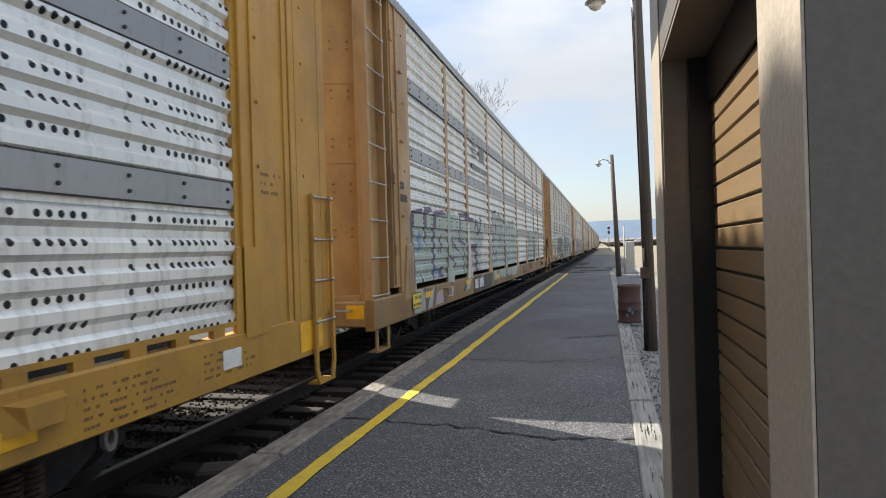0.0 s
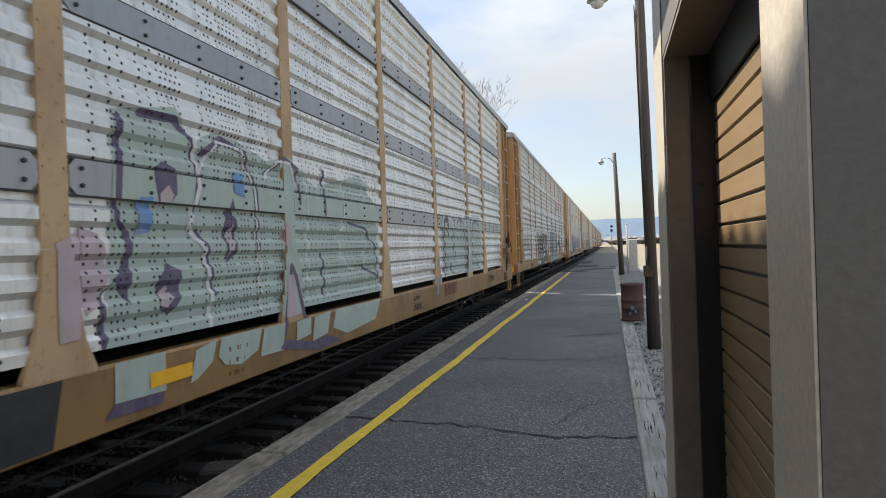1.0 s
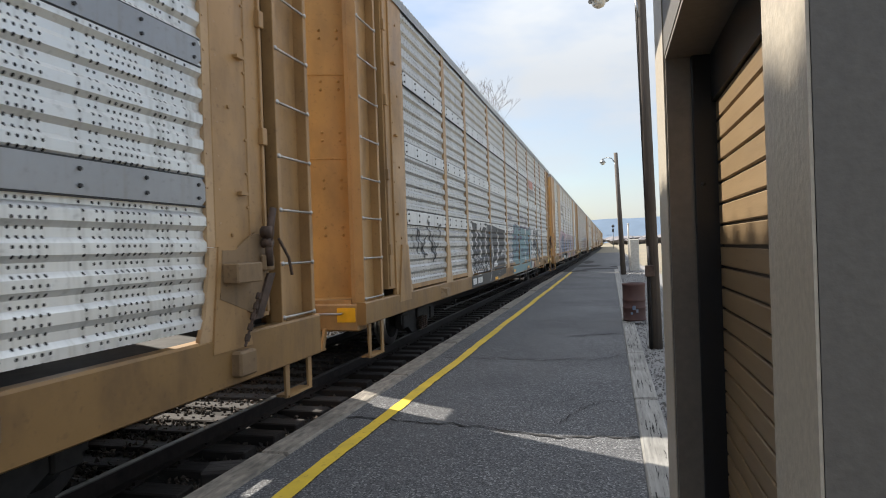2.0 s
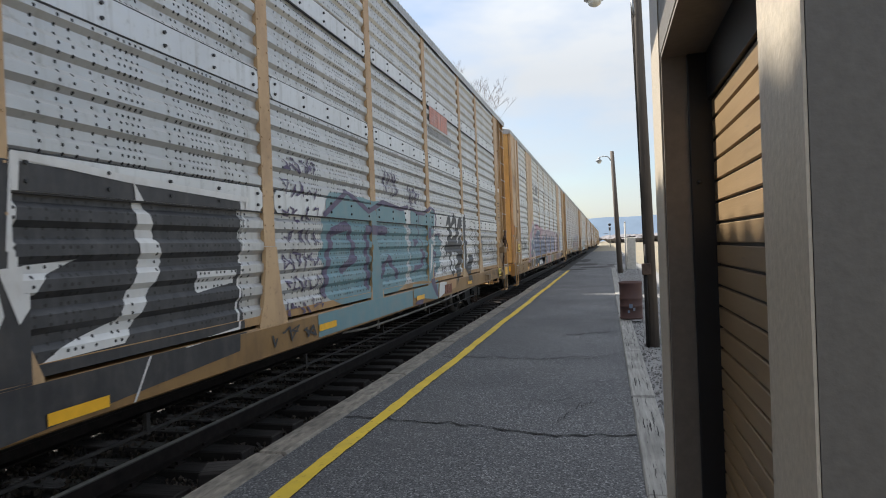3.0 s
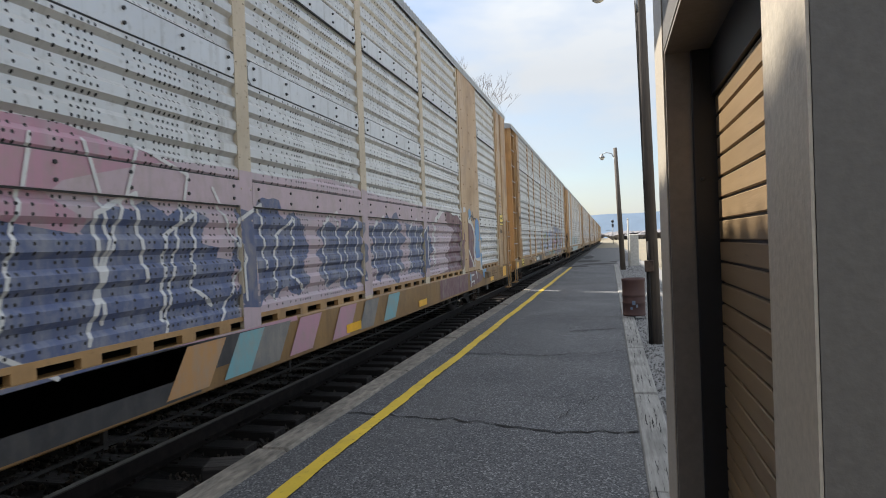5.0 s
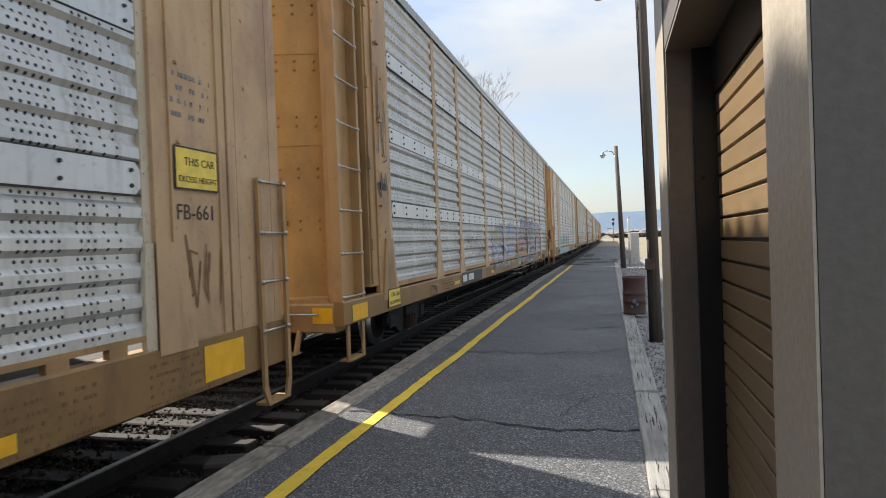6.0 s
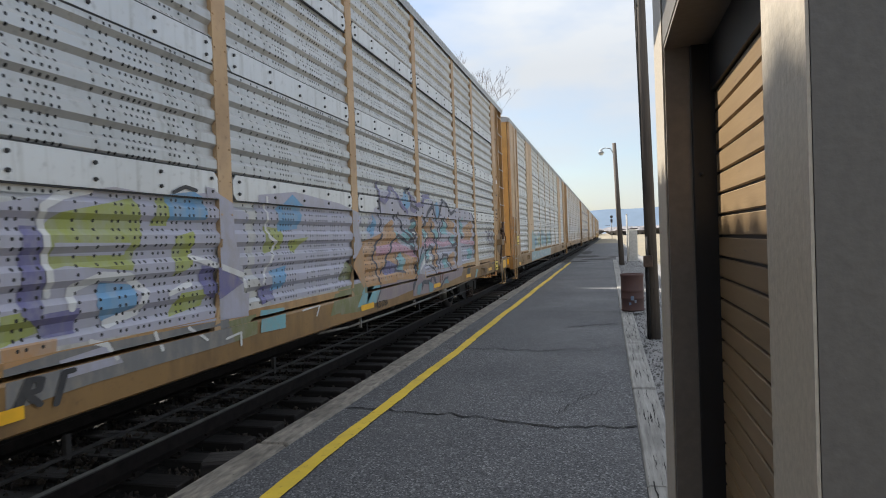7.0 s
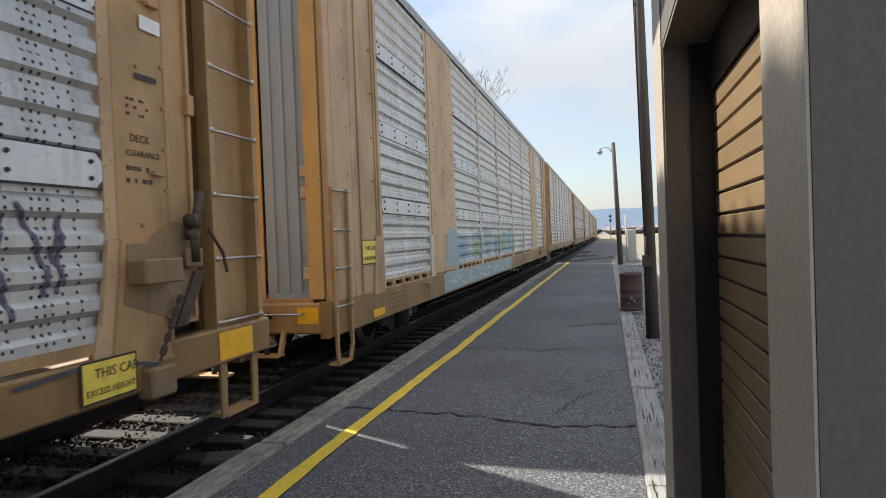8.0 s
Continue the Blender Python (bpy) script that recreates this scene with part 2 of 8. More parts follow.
# ---- mesh helpers ----
def part(name, bm, mats, parent=None, label=""):
    me = bpy.data.meshes.new(name)
    bmesh.ops.recalc_face_normals(bm, faces=bm.faces[:])
    bm.to_mesh(me)
    bm.free()
    for m in mats if isinstance(mats, (list, tuple)) else [mats]:
        me.materials.append(m)
    ob = new(name, me)
    ob.parent = parent
    return tagged(ob, label)


def share(name, me, parent, m):
    ob = new(name, me)
    ob.parent = parent
    ob.matrix_basis = m
    return ob


def thing(name, label, category, m=None, group="", kind=""):
    ob = tagged(new(name), label, category, group, kind)
    if m is not None:
        ob.matrix_basis = m
    return ob


def box(bm, x0, x1, y0, y1, z0, z1, mi=0, bevel=0.0):
    r = bmesh.ops.create_cube(bm, size=1.0, matrix=Matrix.LocRotScale(
        ((x0 + x1) / 2, (y0 + y1) / 2, (z0 + z1) / 2), None, (abs(x1 - x0), abs(y1 - y0), abs(z1 - z0))))
    faces = {f for v in r["verts"] for f in v.link_faces}
    for f in faces:
        f.material_index = mi
    if bevel:
        es = {e for v in r["verts"] for e in v.link_edges}
        b = bmesh.ops.bevel(bm, geom=list(es), offset=bevel, segments=1, affect="EDGES", profile=0.5)
        for f in b["faces"]:
            f.material_index = mi


def rod(bm, a, b, r, n=8, r2=None, mi=0, caps=True):
    a, b = Vector(a), Vector(b)
    d = b - a
    q = d.to_track_quat("Z", "Y").to_matrix().to_4x4()
    res = bmesh.ops.create_cone(bm, cap_ends=caps, segments=n, radius1=r, radius2=r if r2 is None else r2, depth=d.length,
                                matrix=Matrix.Translation((a + b) / 2) @ q)
    for f in {f for v in res["verts"] for f in v.link_faces}:
        f.material_index = mi
        f.smooth = n > 6


def pipe(bm, pts, r, n=6, mi=0):
    for a, b in zip(pts, pts[1:]):
        rod(bm, a, b, r, n, mi=mi)


def slab(bm, pts, a0, a1, axis=0, mi=0):
    """A flat outline, given in the two other axes, made thick from a0 to a1 along an axis."""
    def at(p, a):
        q = list(p)
        q.insert(axis, a)
        return q
    lo = [bm.verts.new(at(p, a0)) for p in pts]
    hi = [bm.verts.new(at(p, a1)) for p in pts]
    k = len(pts)
    fs = [bm.faces.new(lo), bm.faces.new(hi[::-1])]
    fs += [bm.faces.new((lo[i], hi[i], hi[(i + 1) % k], lo[(i + 1) % k])) for i in range(k)]
    for f in fs:
        f.material_index = mi


def extrude_profile(bm, prof, y0, y1, mi=0):
    """A strip with the profile [(x, z), ...], drawn from y0 to y1."""
    a = [bm.verts.new((x, y0, z)) for x, z in prof]
    b = [bm.verts.new((x, y1, z)) for x, z in prof]
    for i in range(len(prof) - 1):
        f = bm.faces.new((a[i], b[i], b[i + 1], a[i + 1]))
        f.material_index = mi


UP_SIDE = pose(0, 0, 0, 90, 0, 90)     # writing that stands on a side facing +x and runs along +y


def words(text, size, parent, m, mat, name="lettering"):
    cu = bpy.data.curves.new("text", "FONT")
    cu.body, cu.size, cu.extrude = text, size, 0.001
    cu.resolution_u = 2
    tmp = new("text", cu)
    bpy.context.view_layer.update()
    me = bpy.data.meshes.new_from_object(tmp.evaluated_get(bpy.context.evaluated_depsgraph_get()))
    bpy.data.objects.remove(tmp)
    me.materials.clear()
    me.materials.append(mat)
    return share(name, me, parent, m)


def side_words(text, size, parent, y, z, mat, x=1.53):
    return words(text, size, parent, Matrix.Translation((x, y, z)) @ UP_SIDE, mat)


def bars(parent, y, z, sizes, h, mat, x=1.53, name="marking"):
    """Unreadable or private writing as a row of plain bars."""
    bm = bmesh.new()
    for w in sizes:
        if w > 0:
            box(bm, x - 0.001, x + 0.002, y, y + w, z, z + h)
        y += abs(w) + 0.02
    return part(name, bm, mat, parent)


# ---- ground, track and platform ----
EDGE_L, EDGE_R = -2.71, 0.18          # track-side edge of the platform; inner edge of the timber on the other side
PLATFORM_END = 35.3


def build_ground():
    bm = bmesh.new()
    ys = [-400, -30, -6, 0, 6, 12, 20, 30, 36, 45, 60, 90, 140, 240, 400, 800, 1600, 3200]
    xs = [-2500, -800, -200, -60, -20, -8, -2.6, 0.3, 1.5, 4, 8, 20, 60, 200, 800, 2500]
    vs = [[bm.verts.new((x, y, -0.46 if x < 0 or y > 36 else -0.10 - (0.30 if x > 8 else 0.0))) for x in xs] for y in ys]
    for i in range(len(ys) - 1):
        for j in range(len(xs) - 1):
            bm.faces.new((vs[i][j], vs[i][j + 1], vs[i + 1][j + 1], vs[i + 1][j]))
    tagged(part("ground", bm, GROUND), "flat ground of dry pale grass and dirt", "ground", kind="structure")


def stones(name, label, count, rect, z, size, mat, seed, bumpy=0.02):
    """Loose stones strewn over a rectangle, one mesh."""
    rng = random.Random(seed)
    base = [(1, 0, 0), (-1, 0, 0), (0, 1, 0), (0, -1, 0), (0, 0, 1), (0, 0, -1)]
    tri = [(0, 2, 4), (2, 1, 4), (1, 3, 4), (3, 0, 4), (2, 0, 5), (1, 2, 5), (3, 1, 5), (0, 3, 5)]
    verts, faces = [], []
    x0, x1, y0, y1 = rect
    for _ in range(count):
        u = rng.random()
        c = (rng.uniform(x0, x1), y0 + (y1 - y0) * u * u, z + rng.uniform(-bumpy, bumpy))
        q = Euler((rng.uniform(0, 6), rng.uniform(0, 6), rng.uniform(0, 6))).to_matrix()
        s = size * rng.uniform(0.6, 1.5)
        k = len(verts)
        for b in base:
            p = q @ Vector((b[0] * s * rng.uniform(0.6, 1.2), b[1] * s * rng.uniform(0.5, 1), b[2] * s * rng.uniform(0.4, 0.9)))
            verts.append((c[0] + p.x, c[1] + p.y, c[2] + p.z))
        faces += [(a + k, b + k, d + k) for a, b, d in tri]
    me = bpy.data.meshes.new(name)
    me.from_pydata(verts, [], faces)
    me.materials.append(mat)
    return tagged(new(name, me), label, "stones", kind="stuff")


def build_track():
    bed = bmesh.new()
    prof = [(TRACK - 4.5, -0.46), (TRACK - 2.6, -0.33), (TRACK + 0.72, -0.345), (TRACK + 0.9, -0.39), (EDGE_L + 0.02, -0.42)]
    for k in range(40):
        extrude_profile(bed, prof, -30 + k * 7.5, -30 + (k + 1) * 7.5)
    tagged(part("track_bed", bed, BED), "ballast bed under the track, coloured dark for the train's shade", "ballast", kind="structure")
    stones("ballast", "brown crushed stone ballast between the ties, coloured dark for the train's shade", 16000, (TRACK - 2.6, TRACK + 0.75, 1.5, 34), -0.318, 0.032, BALLAST, 3)
    stones("ballast", "crushed stone between the tie ends beside the kerb, coloured dark for shade", 9000, (TRACK + 0.75, EDGE_L, 1.5, 34), -0.385, 0.030, BALLAST, 4)
    track = thing("railway_track", "rusty steel rails on dark timber ties", "railway track", kind="structure")
    for x in (TRACK - 0.755, TRACK + 0.755):
        bm = bmesh.new()
        p = [(-.07, 0), (-.07, .012), (-.012, .03), (-.010, .125), (-.036, .135), (-.036, .16), (-.03, .168), (.03, .168),
             (.036, .16), (.036, .135), (.010, .125), (.012, .03), (.07, .012), (.07, 0)]
        z0 = RAIL - 0.168
        for a, b in ((-30, 60), (60, 270)):
            extrude_profile(bm, [(x + u, z0 + v) for u, v in p], a, b)
        for f in bm.faces:
            if f.calc_center_median().z > RAIL - 0.004:
                f.material_index = 1
        part("rail", bm, [RAILSIDE, RAILTOP], track, "rusty rail with a polished head")
    bm = bmesh.new()
    box(bm, -1.3, 1.3, -0.115, 0.115, -0.18, 0.0, bevel=0.012)
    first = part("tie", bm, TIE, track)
    rng = random.Random(5)
    tie_plates = bmesh.new()
    box(tie_plates, -0.1, 0.1, -0.085, 0.085, 0.0, 0.018, bevel=0.004)
    for s in (-0.085, 0.085):
        box(tie_plates, s - 0.012, s + 0.012, -0.03, 0.03, 0.018, 0.045)
    plate = part("tie_plate", tie_plates, RAILSIDE, first)
    plate.matrix_basis = pose(0.755, 0, 0.002)
    first.matrix_basis = pose(TRACK, -6, RAIL - 0.17)
    for k in range(1, 230):
        t = share("tie", first.data, track, pose(TRACK + rng.uniform(-0.05, 0.05), -6 + k * 0.515 + rng.uniform(-0.03, 0.03),
                                                 RAIL - 0.17 + rng.uniform(-0.015, 0.002), 0, 0, rng.uniform(-1.5, 1.5)))
        if k < 70:
            share("tie_plate", plate.data, t, pose(0.755, 0, 0.002))
    bm = bmesh.new()
    box(bm, -0.28, 0.28, -0.14, 0.14, 0, 0.16, bevel=0.02)
    ob = part("timber_block", bm, TIE)
    ob.matrix_basis = pose(-2.98, 4.55, -0.31, 0, 0, 20)
    tagged(ob, "short dark offcut of a timber tie beside the rail", "timber")


def ribbon(bm, pts, w, z, rng, jag=0.3):
    prev = None
    for i, (x, y) in enumerate(pts):
        a, b = pts[max(0, i - 1)], pts[min(len(pts) - 1, i + 1)]
        d = Vector((b[0] - a[0], b[1] - a[1])).normalized()
        k = w * (1 + rng.uniform(-jag, jag)) / 2
        cur = (bm.verts.new((x - d.y * k, y + d.x * k, z)), bm.verts.new((x + d.y * k, y - d.x * k, z)))
        if prev:
            bm.faces.new((prev[0], prev[1], cur[1], cur[0]))
        prev = cur


def build_platform():
    rng = random.Random(8)
    plat = thing("platform", "low worn asphalt platform beside the track", "platform", kind="structure")
    bm = bmesh.new()
    n = 60
    x0, x1 = EDGE_L + 0.26, EDGE_R - 0.003
    rows = []
    for i in range(n + 1):
        y = -8 + (PLATFORM_END + 8) * i / n
        rows.append([bm.verts.new((x0 + (x1 - x0) * j / 10, y, 0.006 * noise.noise((j * 0.5, y * 0.4, 0)))) for j in range(11)])
    for a, b in zip(rows, rows[1:]):
        for j in range(10):
            bm.faces.new((a[j], a[j + 1], b[j + 1], b[j])).smooth = True
    ends = [bm.verts.new((x, PLATFORM_END, -0.46)) for x in (x0, x1)]
    bm.faces.new(rows[-1] + [ends[1], ends[0]])
    part("asphalt", bm, ASPHALT, plat, "speckled grey asphalt with cracks")
    # the painted safety line
    bm = bmesh.new()
    pts = [(-2.07 + 0.008 * math.sin(y * 0.9) + 0.006 * math.sin(y * 2.3 + 1), y) for y in [k * 0.12 for k in range(-20, 293)]]
    ribbon(bm, pts, 0.125, 0.010, rng, 0.10)
    part("safety_line", bm, LINE, plat, "worn yellow painted safety line")
    # cracks
    def crack(a, b, w, wig, seed):
        r = random.Random(seed)
        bm = bmesh.new()
        steps = 46
        pts = []
        off = 0.0
        for i in range(steps + 1):
            t = i / steps
            off += r.uniform(-wig, wig)
            off *= 0.93
            pts.append((a[0] + (b[0] - a[0]) * t, a[1] + (b[1] - a[1]) * t + off))
        ribbon(bm, pts, w, 0.0085, r, 0.7)
        part("crack", bm, CRACK, plat, "dark crack across the asphalt")
    crack((-2.42, 5.50), (0.17, 5.24), 0.024, 0.05, 1)
    crack((-2.3, 8.6), (-0.3, 8.6), 0.022, 0.05, 2)
    crack((-0.35, 8.6), (0.17, 8.9), 0.012, 0.05, 3)
    crack((-0.75, 10.9), (0.1, 11.0), 0.03, 0.06, 4)
    crack((-1.9, 7.0), (-1.0, 7.05), 0.006, 0.05, 5)
    crack((-0.9, 6.3), (0.1, 6.5), 0.007, 0.06, 9)
    crack((-0.5, 5.5), (-0.15, 6.4), 0.006, 0.09, 10)
    crack((-1.6, 13.0), (0.1, 12.8), 0.02, 0.05, 11)
    crack((-2.1, 16.2), (0.16, 15.9), 0.03, 0.05, 6)
    crack((-2.0, 22.2), (0.16, 22.5), 0.04, 0.06, 7)
    # track-side kerb in lengths
    y = -6.0
    while y < PLATFORM_END:
        ln = rng.choice((2.4, 2.6, 3.0))
        bm = bmesh.new()
        sx = rng.uniform(-0.02, 0.02)
        box(bm, EDGE_L + sx, EDGE_L + 0.255 + sx * 0.3, y, min(y + ln, PLATFORM_END) - 0.012, -0.34, 0.012 + rng.uniform(-0.012, 0.008), bevel=0.018)
        for v in bm.verts:
            v.co.x += rng.uniform(-0.006, 0.006)
        part("kerb_timber", bm, KERB, plat)
        y += ln
    y = -1.0
    while y < PLATFORM_END:
        ln = rng.choice((2.2, 2.5, 2.6))
        bm = bmesh.new()
        z = 0.02 + rng.uniform(-0.01, 0.012)
        box(bm, EDGE_R, EDGE_R + 0.225, y, y + ln - 0.02, -0.2, z, bevel=0.014)
        for _ in range(14):
            cy, cx = rng.uniform(y + 0.1, y + ln - 0.2), rng.uniform(EDGE_R + 0.03, EDGE_R + 0.19)
            ribbon_pts = [(cx + rng.uniform(-0.006, 0.006), cy + k * rng.uniform(0.03, 0.06)) for k in range(7)]
            ribbon(bm, ribbon_pts, rng.uniform(0.003, 0.009), z + 0.003, rng, 0.8)
        for f in bm.faces:
            if len(f.verts) == 4 and abs(f.calc_center_median().z - z - 0.003) < 1e-4:
                f.material_index = 1
        part("edge_timber", bm, [KERB_PALE, CRACK], plat)
        y += ln
    # gravel on the far side of the timbers, and the paved ground past the platform
    bm = bmesh.new()
    box(bm, EDGE_R + 0.22, 2.3, -6, PLATFORM_END + 8, -0.3, -0.05)
    tagged(part("gravel_strip", bm, GRAVEL_BED), "grey gravel strip beside the platform", "gravel", kind="structure")
    stones("gravel", "loose grey gravel beside the platform", 9000, (EDGE_R + 0.23, 1.6, 4.4, 36), -0.045, 0.017, GRAVEL, 11, 0.006)
    bm = bmesh.new()
    box(bm, EDGE_L + 0.2, 2.2, PLATFORM_END, 110, -0.6, -0.22)
    road = tagged(part("road", bm, ASPHALT), "dark patched asphalt past the platform's end", "road", kind="structure")
    for k, (cx, cy, rx, ry) in enumerate(((-1.9, 40.5, 0.7, 1.6), (-0.9, 44.0, 1.1, 1.2), (-1.6, 50.0, 0.9, 2.4), (0.4, 47.5, 0.5, 1.5), (-2.0, 60.0, 0.5, 4.0), (0.1, 39.0, 0.4, 0.7))):
        bm = bmesh.new()
        vs = []
        for a in range(28):
            m = 1 + 0.35 * noise.noise((math.cos(a * math.tau / 28) * 1.6, math.sin(a * math.tau / 28) * 1.6, k * 3.7))
            vs.append(bm.verts.new((cx + rx * m * math.cos(a * math.tau / 28), cy + ry * m * math.sin(a * math.tau / 28), -0.214)))
        bm.faces.new(vs)
        part("patch", bm, CRACK, road, "dark tar patch")


build_ground()
build_track()
build_platform()


# ---- the building beside the platform ----
def build_shed():
    shed = thing("trackside_building", "taupe trackside building with an ochre slatted door in a dark recess", "building", kind="structure")
    X, Y0, Y1, Y2, Y3, TOP, H = 0.169, 0.60, 0.755, 1.95, 2.25, 2.094, 2.76
    D, B = 0.30, 0.2385
    bm = bmesh.new()
    box(bm, X, X + 0.5, Y1, Y2, TOP, H)
    part("wall", bm, WALL, shed, "wall over the recessed door")
    bm = bmesh.new()
    box(bm, X, 6, Y2, Y3, -0.3, H, bevel=0.004)
    part("wall", bm, WALL, shed)
    bm = bmesh.new()
    box(bm, X + 0.001, 6, Y0, Y1 - 0.003, -0.3, H)
    part("wall", bm, WALL, shed)
    bm = bmesh.new()
    box(bm, X + 0.5, 6, Y1, Y2, -0.3, H)
    part("wall", bm, BLACK_FRAME, shed)
    bm = bmesh.new()
    box(bm, X - 0.0025, X + 0.0005, Y0 + 0.001, Y1, -0.3, H)
    part("door_post", bm, BEIGE, shed, "smooth beige post beside the door")
    # out of view: roof and eave added to darken the door and wall
    bm = bmesh.new()
    box(bm, -0.36, 6.2, 0.3, 2.55, H, H + 0.15, bevel=0.02)
    part("roof", bm, WALL, shed, "unseen flat roof and eave, added to keep sky light off the door")
    bm = bmesh.new()
    box(bm, X - 0.003, X + 0.01, Y2 + 0.004, Y3 - 0.003, -0.3, H)
    part("trim", bm, BEIGE, shed, "beige trim on the far side of the door")
    bm = bmesh.new()
    box(bm, X + 0.002, B, Y2 - 0.012, Y2 - 0.001, -0.3, TOP)
    part("jamb", bm, JAMB, shed, "brown painted door reveal")
    bm = bmesh.new()
    box(bm, X + 0.002, 0.36, Y1, Y2 - 0.012, TOP - 0.012, TOP - 0.001)
    part("head", bm, JAMB, shed, "brown painted underside of the recess")
    bm = bmesh.new()
    box(bm, B, D + 0.02, Y2 - 0.026, Y2 - 0.001, -0.3, TOP - 0.012, bevel=0.003)
    box(bm, D - 0.01, D + 0.03, Y1, Y2 - 0.026, 1.948, TOP - 0.012)
    part("door_frame", bm, BLACK_FRAME, shed, "black door frame")
    door = part("door", _backing(D, Y1, Y2), BLACK_FRAME, shed, "closed door of narrow ochre slats")
    p = 0.0585
    z = 1.945
    while z > -0.2:
        bm = bmesh.new()
        box(bm, D, D + 0.012, Y1, Y2 - 0.027, z - p + 0.0075, z, bevel=0.002)
        part("slat", bm, PLANK, door)
        z -= p
    bm = bmesh.new()
    rod(bm, (0.26, Y2 - 0.025, 1.715), (0.26, Y2 - 0.035, 1.715), 0.006, 10)
    part("bolt_head", bm, BOLT, shed)


def _backing(D, Y1, Y2):
    bm = bmesh.new()
    box(bm, D + 0.009, D + 0.04, Y1, Y2 - 0.027, -0.3, 1.95)
    return bm


build_shed()


# ---- poles, lamps and small things beside the platform ----
def build_lamp_pole(base, top, r0, r1, lamp_z, reach, label):
    base, top = Vector(base), Vector(top)
    pole = thing("street_lamp", label, "street lamp", Matrix.Translation(base))
    d = top - base
    bm = bmesh.new()
    rod(bm, Vector((0, 0, 0)), d, r0, 14, r1)
    part("pole", bm, POLE, pole, "weathered brown timber pole")
    at = d * ((lamp_z - base.z) / d.z)
    bm = bmesh.new()
    pts = [at + Vector((-reach * u, -0.05, h)) for u, h in ((0.05, -0.42), (0.12, -0.12), (0.3, 0.08), (0.6, 0.14), (0.85, 0.12), (1.0, 0.04))]
    pipe(bm, pts, 0.022, 8)
    part("arm", bm, LAMP_METAL, pole, "curved grey metal arm")
    e = at + Vector((-reach, -0.05, 0.0))
    bm = bmesh.new()
    rod(bm, e + Vector((0, 0, -0.10)), e + Vector((0, 0, 0.02)), 0.16, 16, 0.07)
    rod(bm, e + Vector((0, 0, 0.02)), e + Vector((0, 0, 0.1)), 0.06, 12, 0.05)
    part("shade", bm, LAMP_METAL, pole, "conical metal lamp shade")
    bm = bmesh.new()
    bmesh.ops.create_uvsphere(bm, u_segments=14, v_segments=8, radius=0.105, matrix=Matrix.Translation(e + Vector((0, 0, -0.13))) @ Matrix.Diagonal((1, 1, 0.8, 1)))
    part("globe", bm, LAMP_GLASS, pole, "milky lamp globe")
    return pole


near_pole = build_lamp_pole((0.625, 9.9, -0.12), (0.52, 9.9, 7.6), 0.085, 0.068, 5.30, 0.60, "tall timber lamp pole standing in gravel beside the platform")
bm = bmesh.new()
pipe(bm, [(-0.075, -0.07, 0.02), (-0.08, -0.07, 1.6)], 0.018, 8)
pipe(bm, [(-0.10, -0.03, 0.02), (-0.105, -0.03, 1.3)], 0.012, 8)
part("conduit", bm, DARK, near_pole, "dark cable conduit strapped to the pole")
bm = bmesh.new()
pipe(bm, [(-0.10 - 0.0085 * k, -0.03 + 0.003 * (-1) ** k, 1.6 + k * 0.62) for k in range(9)], 0.008, 6)
part("cable", bm, DARK, near_pole)
bm = bmesh.new()
box(bm, -0.14, -0.01, -0.15, -0.06, 1.15, 1.32, bevel=0.01)
part("meter_box", bm, RUST, near_pole, "small rusty box on the pole")
build_lamp_pole((0.585, 32.0, -0.1), (0.40, 32.0, 5.9), 0.13, 0.09, 5.55, 0.64, "distant timber lamp pole with a curved arm")


def build_drum():
    drum = thing("steel_drum", "rusty dark red steel drum at the platform's edge", "drum", pose(0.415, 12.9, 0.02))
    bm = bmesh.new()
    prof = [(0.205, 0), (0.222, 0.012), (0.222, 0.03), (0.212, 0.04), (0.212, 0.235), (0.224, 0.25), (0.212, 0.265), (0.212, 0.36), (0.212, 0.375),
            (0.226, 0.395), (0.212, 0.415), (0.212, 0.66), (0.222, 0.68), (0.224, 0.72), (0.205, 0.725), (0.2, 0.69), (0.0, 0.69)]
    rings = [[bm.verts.new((r * math.cos(a * math.tau / 24), r * math.sin(a * math.tau / 24), z)) for a in range(24)] for r, z in prof[:-1]]
    for a, b in zip(rings, rings[1:]):
        for i in range(24):
            bm.faces.new((a[i], a[(i + 1) % 24], b[(i + 1) % 24], b[i])).smooth = True
    bm.faces.new(rings[-1])
    bm.faces.new(rings[0][::-1])
    part("body", bm, DRUM, drum)
    bm = bmesh.new()
    for k, (a, z, w, h) in enumerate(((-1.75, 0.22, 0.09, 0.08), (-1.45, 0.17, 0.06, 0.06), (-1.9, 0.13, 0.06, 0.05))):
        for i in range(3):
            p = [((0.2275) * math.cos(a + s), (0.2275) * math.sin(a + s), z + q) for s, q in
                 ((i * w, 0), (i * w + w, 0), (i * w + w, h), (i * w, h))]
            bm.faces.new([bm.verts.new(v) for v in p])
    part("sticker", bm, sprayed("faded_sticker", (0.10, 0.16, 0.26, 1), False), drum, "faded blue sticker")


